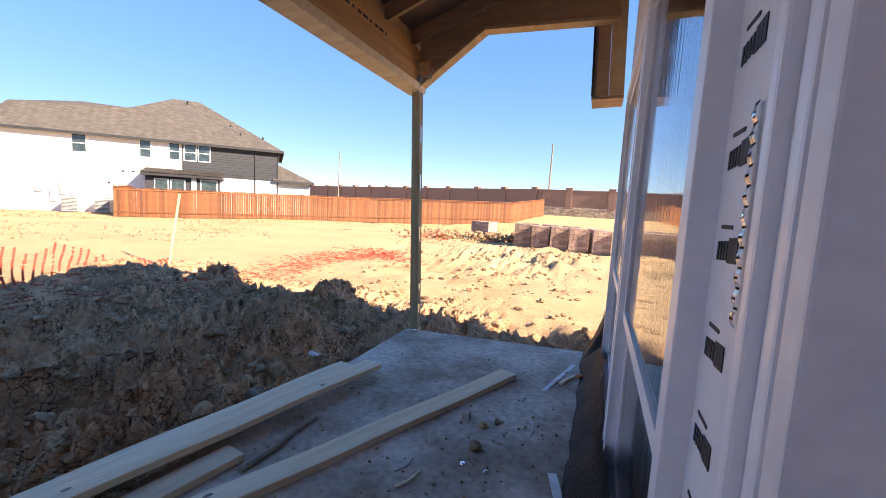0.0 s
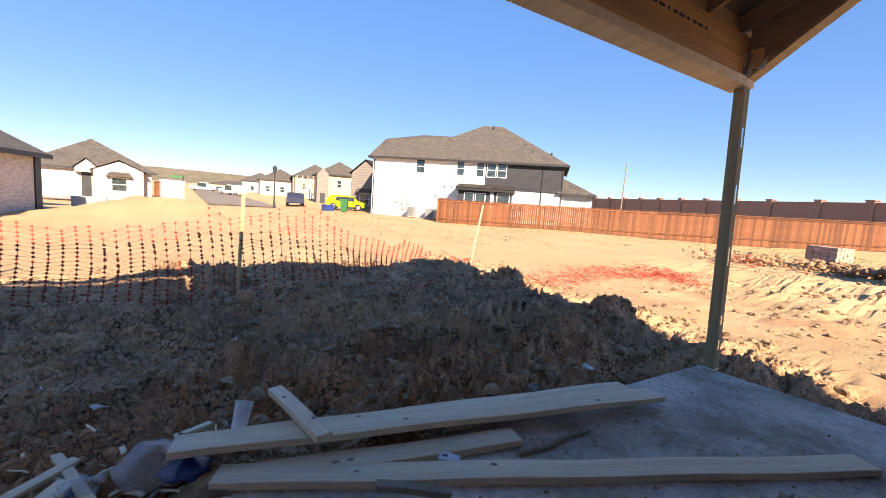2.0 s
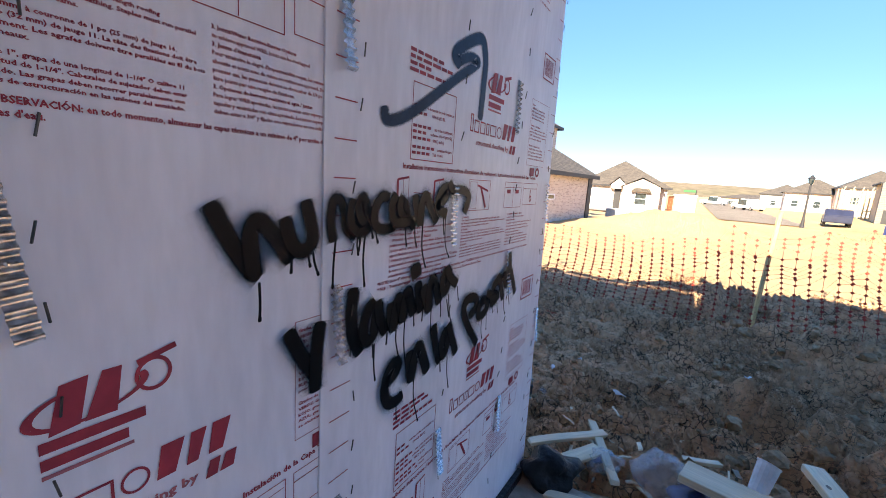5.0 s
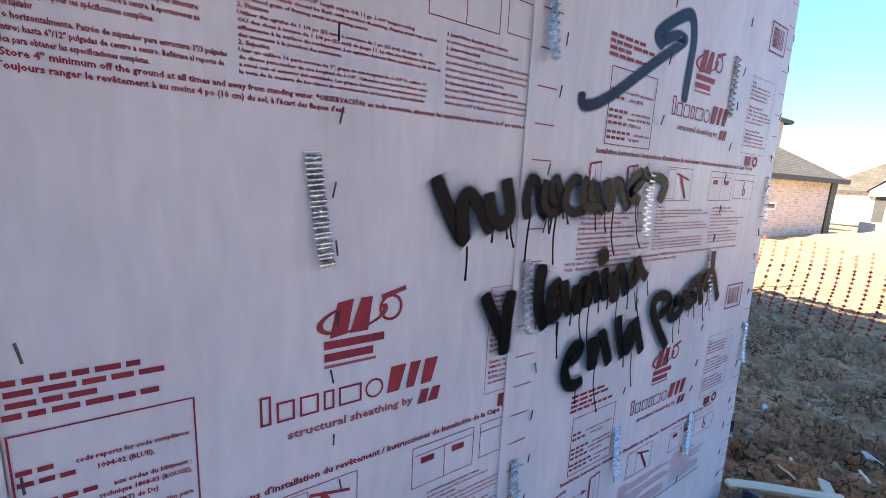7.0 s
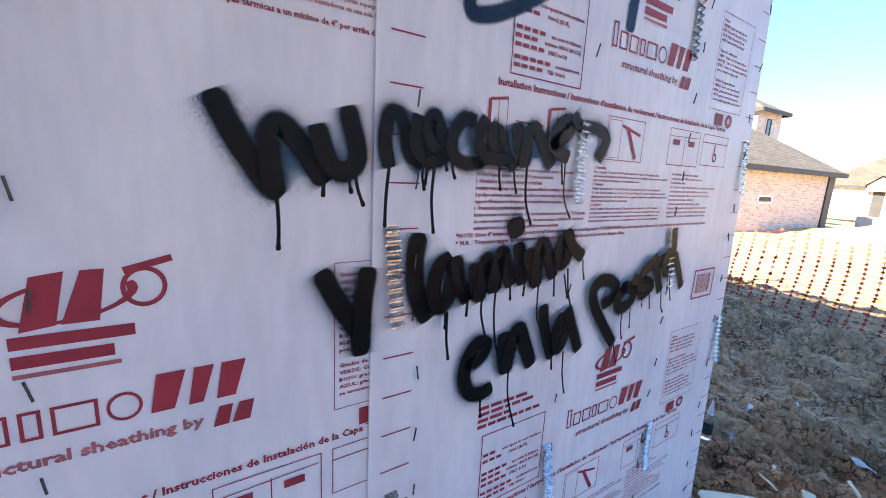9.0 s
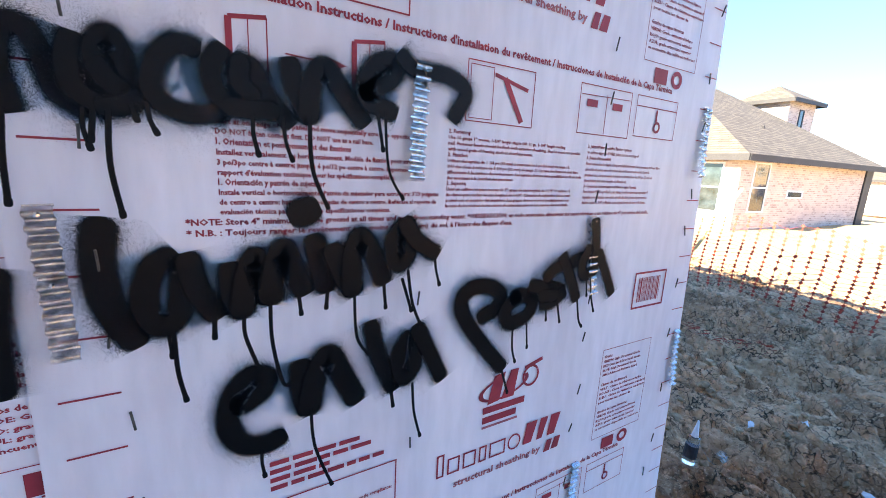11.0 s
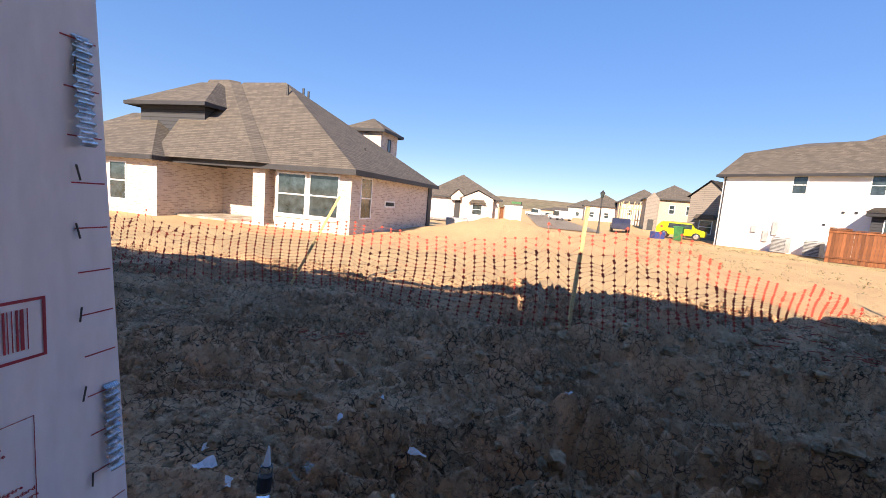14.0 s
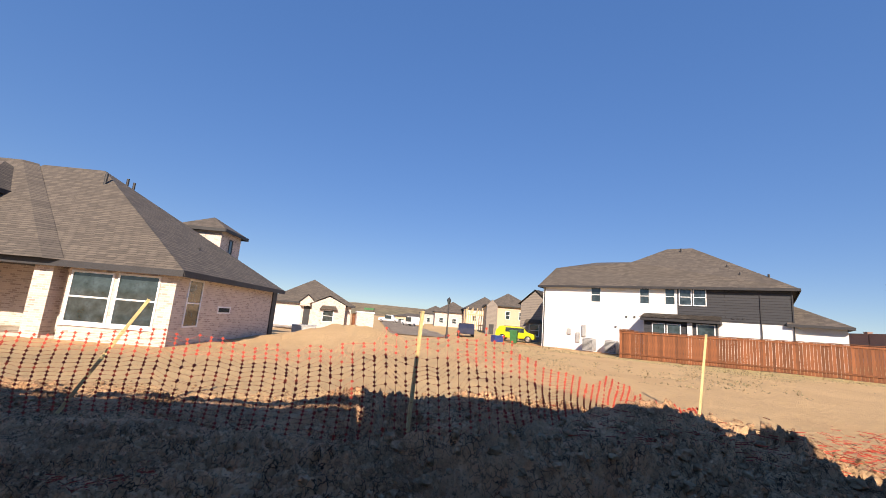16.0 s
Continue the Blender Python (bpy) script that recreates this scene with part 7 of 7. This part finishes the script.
binn = thing("wheeled_bin", "green wheeled bin standing by the yellow car", "bin", pose(-34.9, 12.6, gz(-34.9, 12.6), 0, 0, 60))
bm = bmesh.new()
bmesh.ops.create_cone(bm, cap_ends=True, segments=4, radius1=0.36, radius2=0.48, depth=1.05, matrix=Matrix.Translation((0, 0, 0.56)) @ Matrix.Rotation(radians(45), 4, "Z"))
part("tub", bm, M_GREEN, binn)
part("lid", boxes((-0.37, 0.40, -0.36, 0.36, 1.09, 1.16), bevel=0.02), M_GREEN, binn)
crate = thing("plastic_crate", "dark blue plastic crate beside the bin", "crate", pose(-35.8, 11.3, gz(-35.8, 11.3), 0, 0, 20))
part("tub", boxes((-0.35, 0.35, -0.45, 0.45, 0, 0.55), bevel=0.03), M_BLUE, crate)
part("lid", boxes((-0.37, 0.37, -0.47, 0.47, 0.552, 0.60), bevel=0.015), M_BLUE, crate)

side_fence = thing("fence", "short cedar board fence beside the pale house", "fence")
picket_run(side_fence, (-49.2, -3.0, -0.75), (-49.6, -1.9, -0.75), 1.8, M_CEDAR)

# low brown hills on the horizon
hill_mat = mat("dry hillside", (0.22, 0.16, 0.10), (0.15, 0.13, 0.07), 0.01, 0.15, 0.95, 0.3, spread=0.3)
V, F = [], []
for i in range(121):
    az = radians(60 + 240 * i / 120)
    d = 420
    x, y = d * math.cos(az), d * math.sin(az)
    k = math.exp(-((math.degrees(az) - 184) / 22) ** 2)
    top = 1.0 + 9.0 * k * (0.6 + 0.7 * float(fbm(np.array([i * 0.16]), np.array([0.5]), 4, 71)[0])) + 2.0 * float(fbm(np.array([i * 0.3]), np.array([2.5]), 3, 72)[0])
    for dd, z in ((0.72, -6), (1.0, top), (1.5, top * 0.9), (1.6, -8)):
        V.append((x * dd, y * dd, z))
for i in range(120):
    for j in range(3):
        b = i * 4 + j
        F.append((b, b + 4, b + 5, b + 1))
me = bpy.data.meshes.new("backdrop")
me.from_pydata(V, [], F)
me.materials.append(hill_mat)
tagged(new("backdrop", me), "low dry brown hills along the horizon", "hills", kind="structure")
